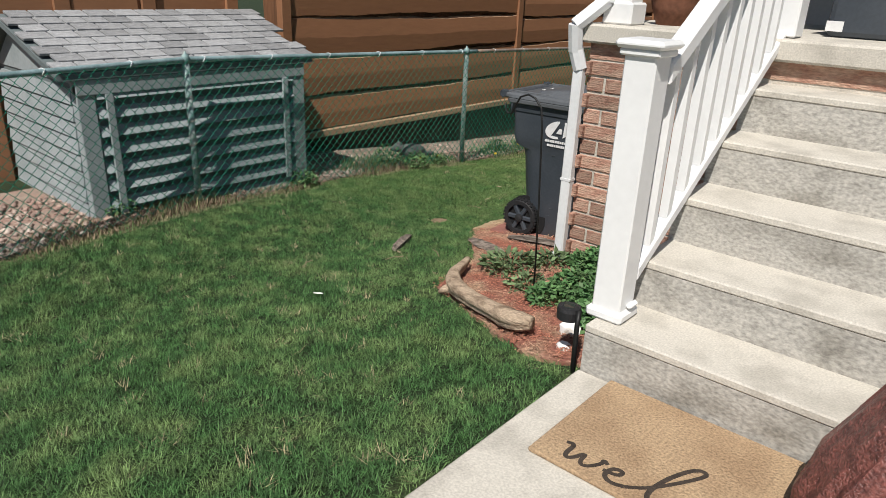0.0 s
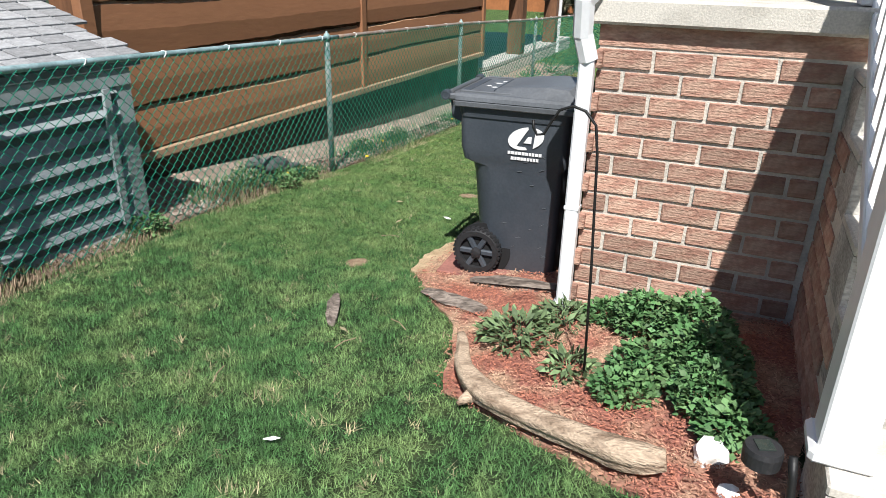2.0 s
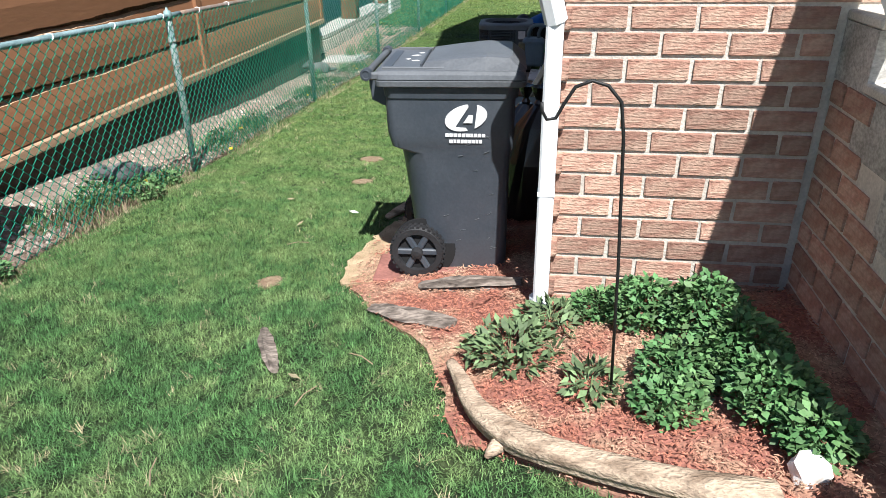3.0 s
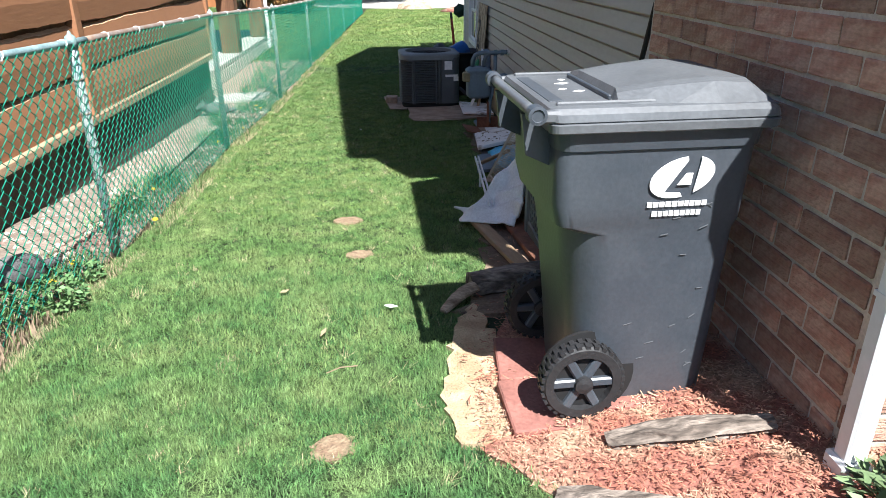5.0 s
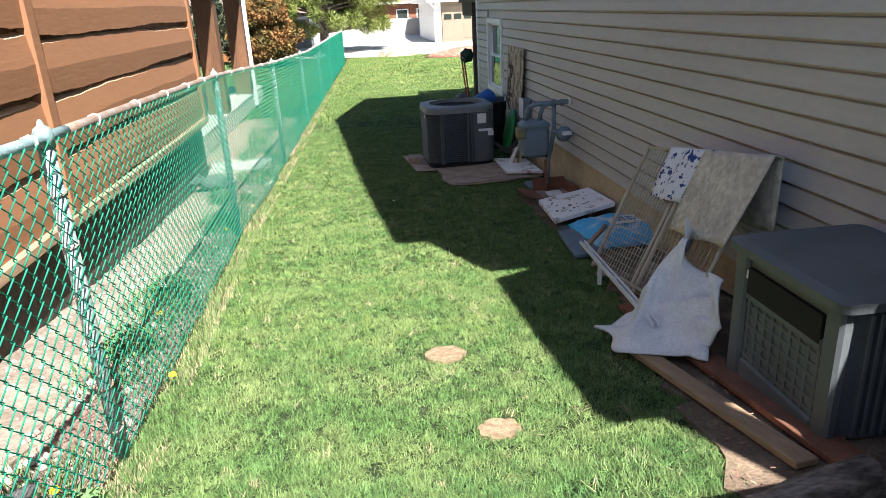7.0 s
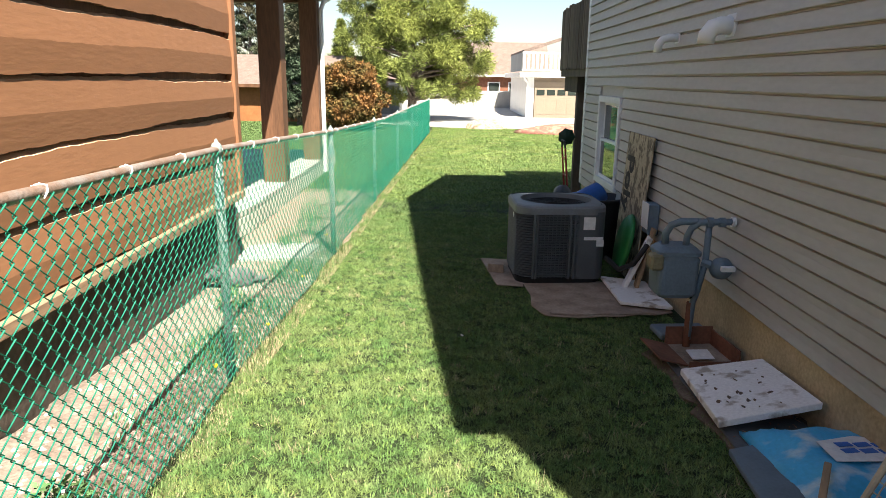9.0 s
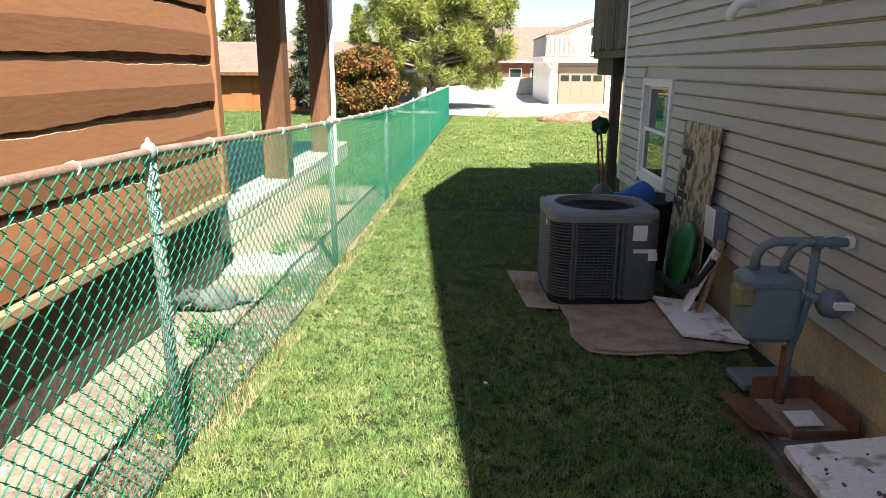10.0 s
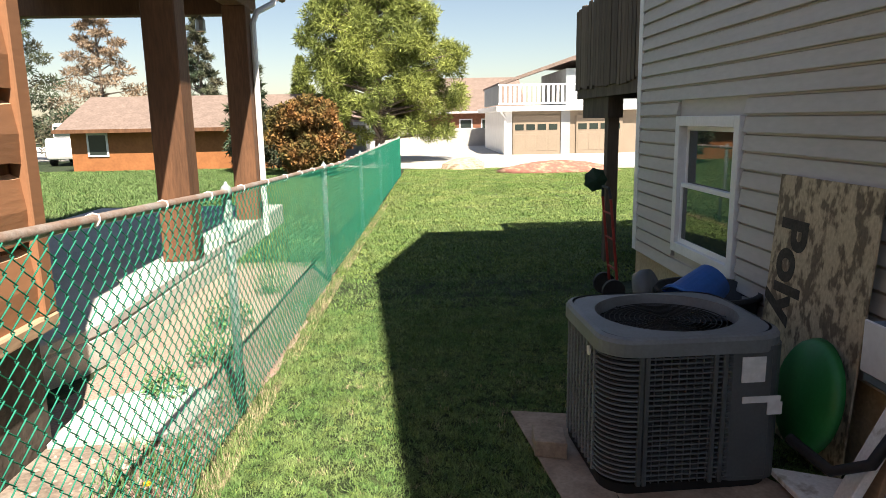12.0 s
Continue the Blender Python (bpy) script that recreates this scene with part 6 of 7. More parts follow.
oh = small_house("orange_bungalow", -17.2, 36.7, 10, 6, 1.62, 1.35, M_ORANGE, M_ROOFBR, "orange wooden bungalow with a brown shingled roof", ((0.7, 0.66, 0.65, 0.75),))
part("door", box(3.4, -0.04, 0.0, 4.3, -0.01, 1.6), M_ORANGE, oh)
small_house("brick_house", -5.0, 60, 9, 7, 2.3, 2.6, M_RUST, M_ROOFBR, "red brick house beyond the drive", ((4.6, 0.7, 0.8, 1.0), (6.2, 0.7, 0.6, 1.0)))
small_house("grey_shed_house", -9.5, 44.5, 3.2, 3, 1.7, 0.6, M_SHED, M_ROOFBR, "pale grey outbuilding behind the pine", ((1.0, 0.5, 0.5, 0.6),))
van = empty("parked_van", pose(-20.2, 40.5, -1.02, 0, 0, 8))
tagged(van, "white van parked beside the bungalow", "van")
part("body", box(0, 0, 0.3, 1.9, 4.2, 1.25, 0.12, None, 2), M_WHITE, van)
part("cabin", box(0.08, 0.8, 1.2, 1.82, 4.1, 1.9, 0.15, None, 2), M_WHITE, van)
part("windscreen", box(0.2, 0.76, 1.3, 1.7, 0.82, 1.75), M_GLASS, van)
for x in (0.05, 1.85):
    for y in (0.8, 3.3):
        part("wheel", lathe([(0.18, -0.1), (0.32, -0.09), (0.32, 0.09), (0.18, 0.1)], 16), M_BLACK, van, m=pose(x, y, 0.32, 0, 90, 0))
wall_far = part("white_wall", box(-6, 55, -1.03, 3, 55.2, 0.15, 0.02), M_PALE)
tagged(wall_far, "low white wall across the drive", "wall")
sheet("driveway", [(-7.0, 36.5), (-3.6, 34.4), (1.2, 34.2), (3, 33.0), (14, 32), (40, 32), (40, 70), (-60, 70), (-60, 46), (-8, 45)], 0.02, M_PALE, step=2, label="pale sunlit concrete drive", category="driveway")
mound = part("mulch_mound", blob([(0, 0, 0, 2.2, 1.2), (0, 0, 0.15, 1.7, 0.9), (0, 0, 0.3, 0.9, 0.5), (0, 0, 0.36, 0.2, 0.1)], 24, 3, 0.06), M_MULCH, m=pose(1.0, 32.5, -1.03), smooth=True)
tagged(mound, "low heap of red mulch at the lawn end", "mulch heap")
stump = part("brush_heap", blob([(0, 0, 0, 0.75, 0.5), (0, 0, 0.2, 0.65, 0.4), (0.1, 0, 0.38, 0.4, 0.25), (0.1, 0, 0.42, 0.1, 0.08)], 18, 4, 0.2), M_DRIFT, m=pose(-2.1, 34.2, -1.02))
tagged(stump, "heap of cut brush and stump at the lawn end", "brush heap")

# ---- trees and bushes ----
def leaves(centers, radii, count, size, thin, seed, flat=1.0, droop=0.0):
    """Small triangles scattered through lumps; returns vertices and faces."""
    r = np.random.RandomState(seed)
    c = r.randint(0, len(centers), count)
    C, R = np.asarray(centers)[c], np.asarray(radii)[c]
    d = r.randn(count, 3)
    d /= np.linalg.norm(d, axis=1)[:, None]
    rad = r.rand(count) ** 0.45
    p = C + d * (R * rad)[:, None] * np.array([1, 1, flat])
    a = r.randn(count, 3) + d * 1.2
    a[:, 2] -= droop
    a /= np.linalg.norm(a, axis=1)[:, None]
    b = np.cross(a, r.randn(count, 3))
    b /= np.linalg.norm(b, axis=1)[:, None]
    s = size * r.uniform(0.6, 1.4, count)[:, None]
    V = np.stack([p - b * s * thin, p + b * s * thin, p + a * s], 1).reshape(-1, 3)
    return V, np.arange(3 * count).reshape(-1, 3)


def tree(name, x, y, h, trunk_r, clumps, radii, count, size, thin, bark, leaf, label, seed, flat=0.8, category="tree"):
    z0 = lz(x, y)
    t = empty(name, pose(x, y, z0))
    tagged(t, label, category)
    r = random.Random(seed)
    part("trunk", tube([(0, 0, -0.1), (0.1, 0, h * 0.2), (0.05, 0.1, h * 0.5), (0.0, 0.0, h * 0.92)], [trunk_r, trunk_r * 0.8, trunk_r * 0.5, 0.03], 8), bark, t, smooth=True)
    bm = bmesh.new()
    for k, c in enumerate(clumps):
        if k % 2 == 0:
            zs = max(h * 0.12, c[2] - r.uniform(0.3, 0.9))
            add_tube(bm, [(0.05, 0.03, zs), (c[0] * 0.5, c[1] * 0.5, (zs + c[2]) / 2), tuple(c)], [trunk_r * 0.35, trunk_r * 0.22, 0.015], 5)
    part("limb", bm, bark, t)
    V, F = leaves(clumps, radii, count, size, thin, seed, flat)
    ob = raw_mesh("crown", V, F, leaf)
    ob.parent = t
    return t


r = random.Random(31)
cl, ra = [], []
for k in range(280):
    a, u = r.uniform(0, 6.28), r.random()
    z = 1.15 + 6.5 * u
    w = 3.45 * math.sin((0.36 + 0.55 * u) * math.pi) ** 0.85 * (1 + 0.18 * math.sin(3 * a + 5 * u))
    q = r.uniform(0.3, 1.0) ** 0.6
    cl.append((w * q * math.cos(a), w * q * math.sin(a), z))
    ra.append(r.uniform(0.28, 0.6))
tree("pine_tree", -5.4, 39.2, 8.2, 0.24, cl, ra, 150000, 0.2, 0.085, M_BARK, M_NEEDLE, "full pale green pine at the lawn end", 5)
cl, ra = [], []
for k in range(60):
    a, u = r.uniform(0, 6.28), r.random()
    w = 1.2 * max(0.0, 1 - abs(2 * u - 0.9) ** 3) ** 0.5
    cl.append((w * r.uniform(0.3, 1) * math.cos(a), w * r.uniform(0.3, 1) * math.sin(a), 0.3 + 2.1 * u))
    ra.append(r.uniform(0.38, 0.52))
tree("copper_bush", -7.4, 32.6, 2.6, 0.1, cl, ra, 46000, 0.1, 0.4, M_BARK, M_BUSH, "rounded rust-brown bush beyond the fence", 6, category="bush")


def spruce(x, y, h, w, leaf, seed, label, name="spruce_tree"):
    r = random.Random(seed)
    cl, ra = [], []
    for k in range(44):
        u = (k + 0.5) / 44
        a = k * 2.4
        rr = w * (1 - u) * r.uniform(0.55, 1.0)
        cl.append((rr * math.cos(a), rr * math.sin(a), h * (0.06 + 0.92 * u)))
        ra.append(max(0.12, w * 0.33 * (1 - u) + 0.1))
    return tree(name, x, y, h, 0.16, cl, ra, 13000, 0.22, 0.14, M_BARK, leaf, label, seed, 0.45)


spruce(-23.2, 43.5, 9.8, 3.3, M_SPRUCE, 41, "tall dark spruce behind the bungalow")
spruce(-15.3, 47.5, 7.8, 1.9, M_SPRUCE, 42, "narrow dark spruce behind the bungalow")
spruce(-21.0, 48.5, 9.2, 3.3, M_BARE, 43, "bare brownish tree behind the bungalow", "bare_tree")
spruce(-17.8, 50, 6.4, 1.7, M_NEEDLE, 44, "pale green tree behind the bungalow")
spruce(-12.6, 46.5, 6.2, 1.3, M_SPRUCE, 45, "small spruce behind the bungalow")
spruce(-9.75, 34.5, 5.4, 0.9, M_SPRUCE, 46, "dark conifer between the porch and the bush")
spruce(-9.8, 47, 5.2, 1.4, M_NEEDLE, 47, "pale conifer behind the bush")
cl = [(r.uniform(-6, 6), r.uniform(-1, 1), r.uniform(0.5, 3)) for _ in range(40)]
tree("far_hedge", -34, 56, 4, 0.1, cl, [1.2] * 40, 7000, 0.3, 0.3, M_BARK, M_SPRUCE, "dark evergreen hedge far beyond the lawn", 48, category="hedge")
copy_thing(bpy.data.objects["far_hedge"], pose(-48, 52, -1.03))

# ---- plants in the bed and weeds at the fence ----
def plant(name, x, y, r0, h, n, size, thin, leaf, label, seed, group=""):
    p = empty(name, pose(x, y, lz(x, y) + 0.02))
    tagged(p, label, "plant", group)
    rr = np.random.RandomState(seed)
    ang, rad = rr.rand(n) * 6.283, r0 * np.sqrt(rr.rand(n))
    base = np.stack([rad * np.cos(ang), rad * np.sin(ang), h * (1 - (rad / r0) ** 2 * 0.6) * rr.rand(n) ** 0.6], -1)
    out = rr.randn(n, 3) * 0.6 + np.stack([np.cos(ang), np.sin(ang), 0.35 * np.ones(n)], -1)
    out /= np.linalg.norm(out, axis=1)[:, None]
    side = np.cross(out, np.array([0, 0, 1.0]) + 0.4 * rr.randn(n, 3))
    side /= np.linalg.norm(side, axis=1)[:, None]
    s = size * rr.uniform(0.6, 1.3, n)[:, None]
    up = np.cross(side, out)
    V = np.stack([base, base + out * s * 0.5 + side * s * thin + up * s * 0.06, base + out * s - up * s * 0.12, base + out * s * 0.5 - side * s * thin + up * s * 0.06], 1).reshape(-1, 3)
    ob = raw_mesh("foliage", V, np.arange(4 * n).reshape(-1, 4), leaf)
    ob.parent = p
    bm = bmesh.new()
    for k in range(0, n, max(1, n // 24)):
        b = base[k]
        add_tube(bm, [(b[0] * 0.3, b[1] * 0.3, -0.02), (b[0] * 0.8, b[1] * 0.8, b[2] * 0.6), tuple(b)], 0.003, 4)
    part("stem", bm, leaf, p)
    return p


G1 = "leafy plants in the mulch bed"
for k, (x, y, r0, h, n) in enumerate(((-1.62, 3.42, 0.2, 0.2, 620), (-1.42, 3.3, 0.2, 0.26, 620), (-1.36, 3.05, 0.2, 0.24, 620), (-1.56, 2.98, 0.18, 0.16, 460), (-1.32, 2.8, 0.18, 0.2, 500), (-1.25, 2.62, 0.14, 0.14, 340), (-1.62, 2.82, 0.15, 0.1, 260), (-1.8, 3.5, 0.14, 0.1, 240))):
    plant("strawberry_plant", x, y, r0 * 0.78, h * 0.85, int(n * 2.0), 0.03, 0.36, M_LEAF, "dense dark green leafy plant in red mulch", 60 + k, G1)
for k, (x, y, r0, h, n) in enumerate(((-2.14, 3.2, 0.17, 0.12, 330), (-2.0, 3.42, 0.12, 0.09, 180), (-1.86, 2.95, 0.1, 0.07, 120))):
    plant("sage_plant", x, y, r0, h * 0.8, n, 0.055, 0.2, M_SAGE, "grey-green low herb in red mulch", 80 + k, "herbs in the mulch bed")
for k, (x, y, r0, h, n) in enumerate(((-4.86, 5.35, 0.2, 0.22, 360), (-4.9, 5.75, 0.15, 0.15, 200), (-5.05, 5.1, 0.25, 0.3, 300), (-5.2, 7.3, 0.2, 0.22, 260), (-5.25, 8.3, 0.22, 0.2, 260), (-5.45, 11.3, 0.2, 0.25, 260), (-5.4, 14.3, 0.28, 0.35, 340), (-5.5, 15.2, 0.3, 0.4, 380), (-5.35, 16.4, 0.3, 0.4, 380), (-5.5, 13.6, 0.2, 0.3, 240), (-5.3, 18.0, 0.35, 0.4, 380), (-5.1, 2.2, 0.2, 0.18, 160), (-4.95, 3.9, 0.18, 0.2, 200))):
    plant("fence_weed", x - 0.1, y, r0 * 0.65, h * 0.8, n, 0.034, 0.3, M_LEAF, "bright green weeds at the foot of the fence", 100 + k, "weeds along the fence")

# ---- ground cover ----
def inside(px, py, poly):
    res = np.zeros(len(px), bool)
    for (xa, ya), (xb, yb) in zip(poly, poly[1:] + poly[:1]):
        if ya == yb:
            continue
        c = ((ya > py) != (yb > py)) & (px < (xb - xa) * (py - ya) / (yb - ya) + xa)
        res ^= c
    return res


BED = [(-1.08, 2.24), (-1.35, 2.2), (-1.6, 2.33), (-2.0, 2.55), (-2.3, 2.7), (-2.38, 2.98), (-2.48, 3.3), (-2.77, 3.63), (-3.0, 3.95), (-2.98, 4.3), (-2.75, 5.0), (-1.9, 5.2), (-1.9, 3.6), (-0.95, 3.6)]
BARE = [(-3.05, 3.97), (-2.82, 3.9), (-2.0, 4.0), (-1.85, 5.0), (-1.85, 10.6), (-2.3, 10.4), (-2.32, 8.4), (-2.6, 6.7), (-2.8, 5.5), (-2.94, 5.1), (-3.04, 4.3)]
SPOTS = ((-3.61, 6.88, 0.1), (-3.49, 6.08, 0.085), (-3.5, 4.1, 0.065))


def blades(name, count, x0, x1, y0, y1, length, width, seed, material, label, spread=0.016):
    r = np.random.RandomState(seed)
    per = 14
    tufts = count // per
    tx, ty = np.repeat(r.uniform(x0, x1, tufts), per), np.repeat(r.uniform(y0, y1, tufts), per)
    ta, tl = np.repeat(r.rand(tufts) * 6.283, per), np.repeat(r.uniform(0.65, 1.25, tufts), per)
    count = len(tx)
    px, py = tx + r.randn(count) * spread, ty + r.randn(count) * spread
    fx = np.interp(py, [-1, 1.2, 2.8, 6.2, 9.9, 13.2, 17, 28, 33], [-4.6, -4.75, -5.05, -5.0, -5.13, -5.05, -4.93, -4.5, -4.3])
    jx, jy = tx + r.randn(count) * 0.03, ty + r.randn(count) * 0.03
    ok = (px > fx + 0.02) & ~inside(jx, jy, BED) & ~inside(jx, jy, BARE) & ~((px > -1.09) & (py < 2.3)) & ~((px > HX - 0.1) & (py > 3) & (py < 16.5))
    ok &= ~((px > -3.15) & (px < -2.26) & (py > 12.1) & (py < 13.05))
    for sx, sy, sr in SPOTS:
        ok &= (px - sx) ** 2 + (py - sy) ** 2 > (sr * r.uniform(0.85, 1.15, count)) ** 2
    clump = np.sin(px * 3.1 + 1.7 * np.sin(py * 2.3)) * np.sin(py * 2.7 + 1.3 * np.sin(px * 1.9))
    ok &= r.rand(count) < 0.9 + 0.1 * clump
    px, py, clump, ta, tl = px[ok], py[ok], clump[ok], ta[ok], tl[ok]
    n = len(px)
    pz = land(px, py)
    a = ta + r.randn(n) * 1.1
    L = length * r.uniform(0.5, 1.25, n) * tl * (1 + 0.12 * clump)
    lean = r.uniform(0.25, 1.4, n)
    dx, dy = np.cos(a), np.sin(a)
    w = width * r.uniform(0.7, 1.3, n)
    sx, sy = -dy * w, dx * w
    B = np.stack([px, py, pz], -1)
    S = np.stack([sx, sy, np.zeros(n)], -1)
    tip = B + np.stack([dx * L * lean, dy * L * lean, L * (1.0 - 0.42 * lean)], -1)
    V = np.stack([B - S, B + S, tip], 1).reshape(-1, 3)
    F = np.arange(3 * n).reshape(-1, 3)
    ob = raw_mesh(name, V, F, material)
    return tagged(ob, label, "grass", kind="stuff")


blades("lawn_grass", 560000, -5.1, -1.08, 0.2, 4.6, 0.031, 0.0018, 1, M_BLADE0, "dense lush dark green lawn grass")
blades("lawn_grass", 120000, -5.1, -1.9, 3.6, 5.8, 0.031, 0.0018, 7, M_BLADE0, "lush green lawn grass beside the bin")
blades("lawn_grass", 430000, -5.1, -1.9, 4.0, 8.2, 0.028, 0.0019, 8, M_BLADE, "dense mown green lawn grass between fence and house")
blades("lawn_grass", 480000, -5.2, -1.9, 8.0, 15.6, 0.03, 0.0025, 2, M_BLADE, "dense mown green lawn grass beside the house")
blades("lawn_grass", 200000, -5.2, 0.6, 14.4, 23.0, 0.034, 0.0045, 9, M_BLADE, "mown green lawn grass past the house corner", 0.05)
blades("lawn_grass", 260000, -5.2, 4.0, 17.0, 34.3, 0.04, 0.01, 3, M_BLADE2, "mown green lawn grass at the far end", 0.2)
blades("lawn_grass", 110000, -5.2, -1.9, 7.0, 16.0, 0.03, 0.0024, 6, M_BLADE2, "yellowish lawn grass among the green")


def far_lawn(name, count, x0, x1, y0, y1, seed, label):
    r = np.random.RandomState(seed)
    px, py = r.uniform(x0, x1, count), r.uniform(y0, y1, count)
    ok = px < np.interp(py, [13.2, 17, 28, 33], [-5.05, -4.93, -4.5, -4.3]) - 0.06
    px, py = px[ok], py[ok]
    count = len(px)
    a = r.rand(count) * 6.283
    S = np.stack([-np.sin(a) * 0.008, np.cos(a) * 0.008, np.zeros(count)], -1)
    B = np.stack([px, py, land(px, py)], -1)
    tip = B + np.stack([np.cos(a) * 0.05, np.sin(a) * 0.05, r.uniform(0.03, 0.07, count)], -1)
    V = np.stack([B - S, B + S, tip], 1).reshape(-1, 3)
    return tagged(raw_mesh(name, V, np.arange(3 * count).reshape(-1, 3), M_BLADE), label, "grass", kind="stuff")


far_lawn("far_lawn_grass", 260000, -24, -6.6, 21.7, 36.6, 15, "sunlit neighbouring lawn grass beyond the cabin")
far_lawn("far_lawn_grass", 26000, -6.6, -4.6, 17.6, 34, 16, "rough grass strip behind the fence")
blades("dry_grass", 16000, -5.1, -1.1, 0.3, 14.0, 0.045, 0.0018, 4, M_STRAW, "scattered dry straw-coloured grass")


def fringe(name, count, seed, material, length, width, off0, off1, label, y0=0.2, y1=24):
    r = np.random.RandomState(seed)
    py = r.uniform(y0, y1, count)
    fx = np.interp(py, [-1, 1.2, 2.8, 6.2, 9.9, 13.2, 17, 28, 33], [-4.6, -4.75, -5.05, -5.0, -5.13, -5.05, -4.93, -4.5, -4.3])
    px = fx + r.uniform(off0, off1, count)
    pz = land(px, py)
    a = r.rand(count) * 6.283
    L = length * r.uniform(0.4, 1.3, count) * (0.6 + 0.5 * np.sin(py * 4.1) * np.sin(py * 1.7))
    dx, dy = np.cos(a), np.sin(a)
    S = np.stack([-dy * width, dx * width, np.zeros(count)], -1)
    B = np.stack([px, py, pz], -1)
    tip = B + np.stack([dx * L * 0.5, dy * L * 0.5, L], -1)
    V = np.stack([B - S, B + S, tip], 1).reshape(-1, 3)
    return tagged(raw_mesh(name, V, np.arange(3 * count).reshape(-1, 3), material), label, "grass", kind="stuff")


fringe("fence_straw", 60000, 11, M_STRAW, 0.034, 0.0028, -0.08, 0.15, "dry straw grass along the foot of the fence")
fringe("fence_grass", 9000, 12, M_BLADE, 0.14, 0.003, -0.25, 0.12, "taller green grass along the fence")
fringe("leaf_litter", 9000, 14, M_BARE, 0.07, 0.008, -0.3, 0.1, "brown dead leaf litter at the fence foot", 0.8, 5.2)
fringe("strip_weeds", 5000, 13, M_LEAF, 0.12, 0.006, -0.5, -0.1, "sparse green weeds in the gravel strip", 4.5, 13)


def chips(name, count, poly, size, seed, material, label, lift=0.022, box4=(-3.1, -0.95, 2.1, 5.2)):
    r = np.random.RandomState(seed)
    px, py = r.uniform(box4[0], box4[1], count), r.uniform(box4[2], box4[3], count)
    ok = inside(px, py, poly)
    px, py = px[ok], py[ok]
    n = len(px)
    px, py = px + r.randn(n) * 0.022, py + r.randn(n) * 0.022
    pz = land(px, py) + lift + 0.012 * r.rand(n)
    a = r.rand(n) * 6.283
    d = np.stack([np.cos(a), np.sin(a), r.uniform(-0.35, 0.35, n)], -1)
    s = np.stack([-np.sin(a), np.cos(a), r.uniform(-0.35, 0.35, n)], -1)
    L, w = size * r.uniform(0.4, 1.3, n)[:, None], size * r.uniform(0.1, 0.28, n)[:, None]
    c = np.stack([px, py, pz], -1)
    up = np.array([0, 0, 0.004])
    V = np.stack([c - d * L - s * w, c + d * L - s * w * 0.6, c + d * L + s * w * 0.6, c - d * L + s * w, c + up + d * L * 0.2], 1).reshape(-1, 3)
    k = 5 * np.arange(n)[:, None]
    F = np.concatenate([k + np.array(t) for t in ((0, 1, 4), (1, 2, 4), (2, 3, 4), (3, 0, 4))])
    return tagged(raw_mesh(name, V, F, material), label, "mulch", kind="stuff")


chips("mulch_chips", 60000, BED, 0.0088, 21, M_CHIP, "loose red wood mulch chips")
chips("earth_litter", 1500, BARE, 0.013, 22, M_CHIP, "wood chips and litter on bare earth", 0.035, (-3.1, -1.85, 3.9, 10.5))


def stones(name, count, x0, x1, y0, y1, size, seed, label):
    r = np.random.RandomState(seed)
    px, py = r.uniform(x0, x1, count), r.uniform(y0, y1, count)
    fx = np.interp(py, [-1, 1.2, 2.8, 6.2, 9.9, 13.2, 17, 28, 33], [-4.6, -4.75, -5.05, -5.0, -5.13, -5.05, -4.93, -4.5, -4.3])
    ok = px < fx - 0.03
    px, py = px[ok], py[ok]
    n = len(px)
    s = size * r.uniform(0.35, 1.0, n) ** 2
    c = np.stack([px, py, land(px, py) + 0.012 + s * 0.3], -1)
    o = np.array([[1, 0, 0], [0, 1, 0], [-1, 0, 0], [0, -1, 0], [0, 0, 0.7], [0, 0, -0.7]], float)
    V = c[:, None] + (o[None] * r.uniform(0.6, 1.4, (n, 6, 1))) * s[:, None, None]
    k = 6 * np.arange(n)[:, None]
    F = np.concatenate([k + np.array(t) for t in ((0, 1, 4), (1, 2, 4), (2, 3, 4), (3, 0, 4), (1, 0, 5), (2, 1, 5), (3, 2, 5), (0, 3, 5))])
    return tagged(raw_mesh(name, V.reshape(-1, 3), F, M_STONES), label, "gravel", kind="stuff")


stones("gravel_stones", 9000, -5.95, -4.7, 1.0, 13.6, 0.035, 31, "pale gravel stones behind the fence")

# ---- bricks ----
bmats = []
for v in range(5):
    r = random.Random(v)
    bm = box(0, 0, 0, 0.224, 0.03, 0.0775, 0.004)
    for q in bm.verts:
        q.co += Vector((r.uniform(-0.003, 0.003), r.uniform(-0.0025, 0.0015), r.uniform(-0.0025, 0.0025)))
    bmats.append(mesh_of("brick", bm, M_BRICK))
hb = []
for v in range(2):
    hb.append(mesh_of("brick", box(0, 0, 0, 0.104, 0.03, 0.0775, 0.004), M_BRICK))
LENB, COURSE = 0.24, 0.0925
rnd = random.Random(77)


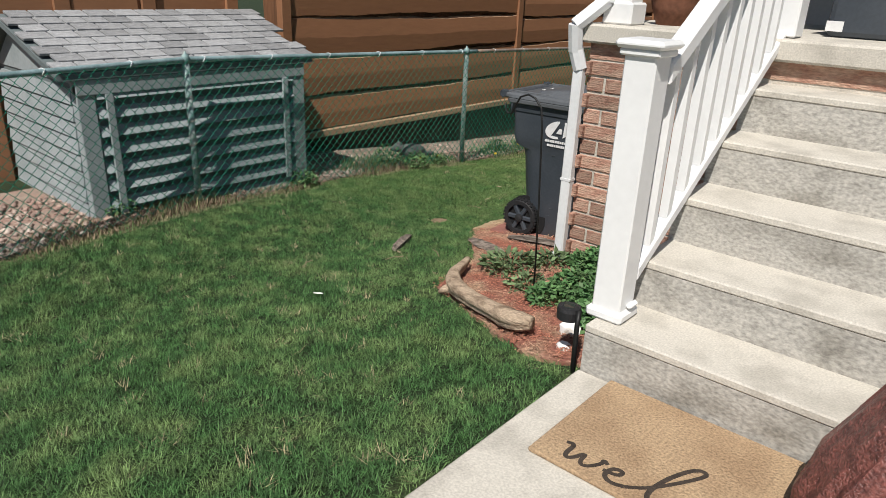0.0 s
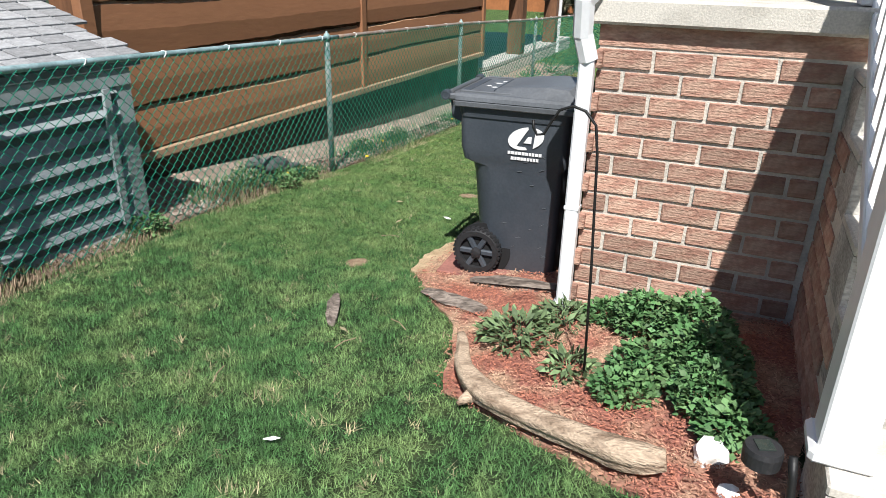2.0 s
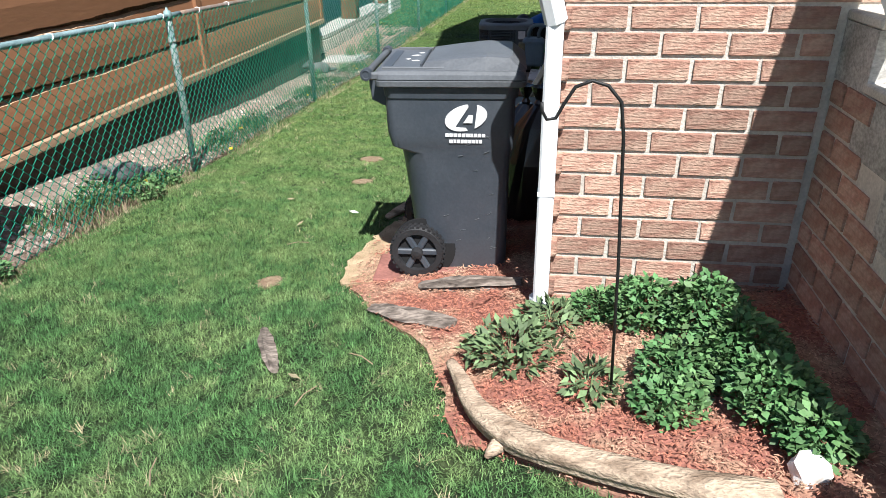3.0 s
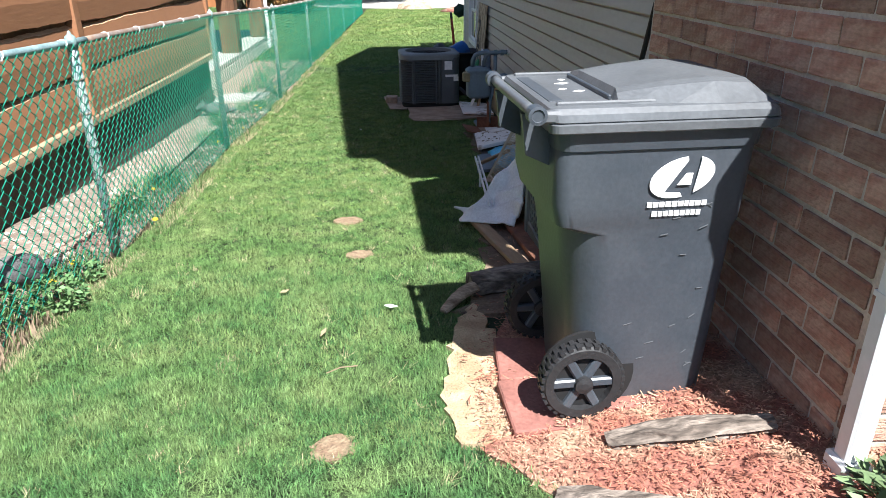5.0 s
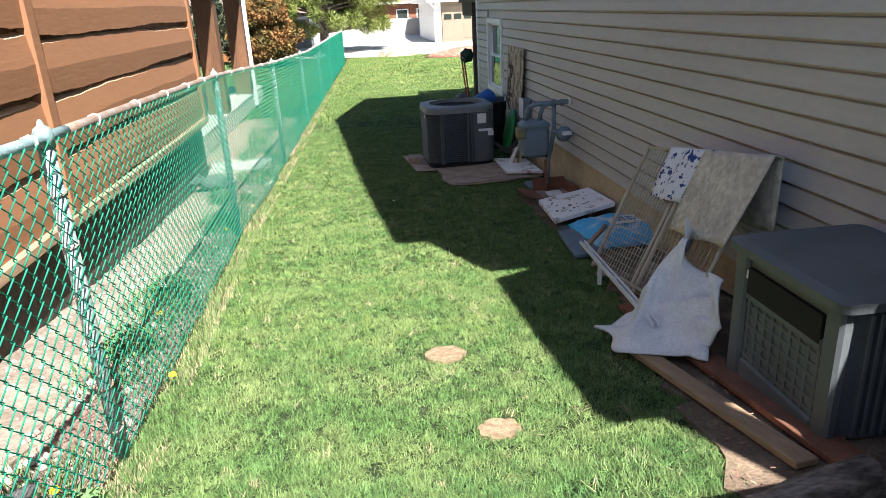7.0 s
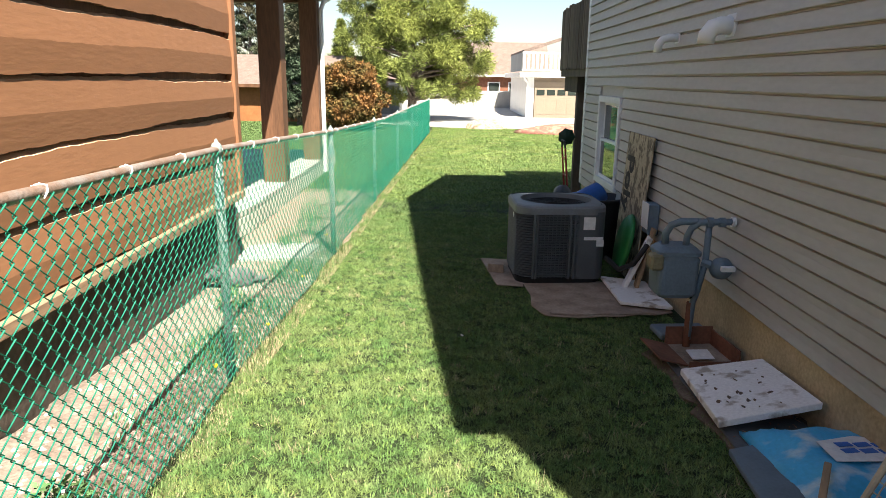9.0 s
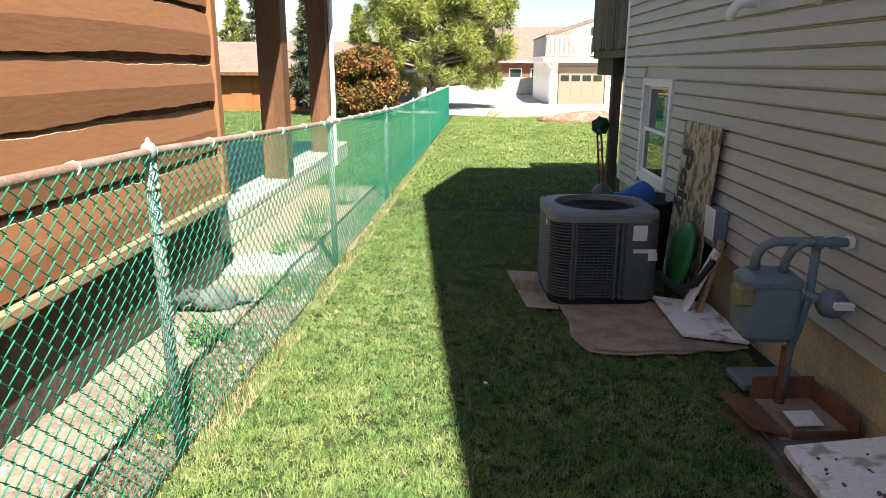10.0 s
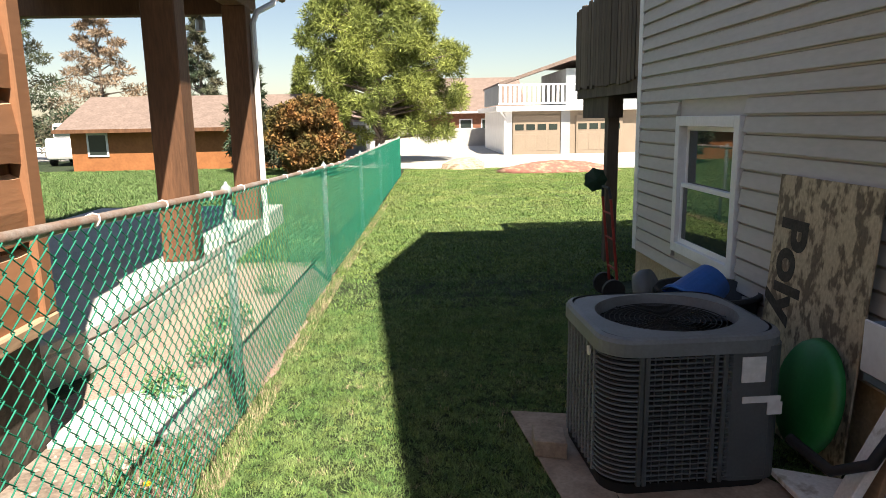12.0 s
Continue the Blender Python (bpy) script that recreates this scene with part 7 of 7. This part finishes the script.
def brick_wall(parent, m, length, z0, z1, keep=None):
    """Running bond in the local x-z plane of m, the face towards -y."""
    row = 0
    z = z0
    while z + COURSE <= z1 + 0.01:
        x = 0.0 if row % 2 == 0 else -LENB / 2
        while x < length - 0.05:
            half = x < -0.01 or x + LENB > length + 0.03
            xx = max(x, 0.0)
            if keep is None or keep(xx + 0.12, z + COURSE):
                b = new("brick", (hb if half else bmats)[rnd.randrange(2 if half else 5)])
                b.parent = parent
                b.matrix_local = m @ pose(xx + 0.006, rnd.uniform(-0.001, 0.002), z + 0.006)
            x += LENB
        row += 1
        z += COURSE


brick_wall(porch, pose(0, 0, 0), 1.0, -0.38, 1.01)
brick_wall(porch, pose(0, 1.88, 0, 0, 0, -90), 1.88, -0.66, 1.01)
part("band", box(0.004, 0.004, 1.012, 2.6, 1.88, 1.096), M_BRICK, porch)
stairbrick = empty("stair_cheek", pose(-1.036, 3.63, 0))
tagged(stairbrick, "brick cheek wall under the concrete steps", "wall", kind="structure")
under = lambda x, z: z < RISE * int((1.48 - x) / RUN) - 0.03 - 0.0
brick_wall(stairbrick, pose(0, 0, 0, 0, 0, -90), 1.46, -0.35, 0.9, under)
bm = bmesh.new()
for k in range(1, 5):
    add_box(bm, 0.009, -1.48 + RUN * k + 0.02, -0.4, 0.03, -1.48 + RUN * (k + 1) + 0.02, RISE * k - 0.02)
part("mortar_backing", bm, M_MORTAR, stairbrick)

rnd = random.Random(9)
for k in range(9):
    y = rnd.uniform(5.5, 15)
    x = FX(y) + rnd.uniform(-0.25, 0.12)
    d = empty("dandelion", pose(x, y, lz(x, y)))
    tagged(d, "small yellow dandelion at the fence foot", "flower", "dandelions")
    part("bloom", lathe([(0.004, 0.07), (0.02, 0.078), (0.016, 0.09), (0.004, 0.092)], 10), bpy.data.materials.get("dandelion_yellow") or mat("dandelion_yellow", (0.75, 0.52, 0.03), 0.7), d)
    part("stalk", tube([(0, 0, 0), (0.003, 0, 0.07)], 0.003, 5), M_LEAF, d)
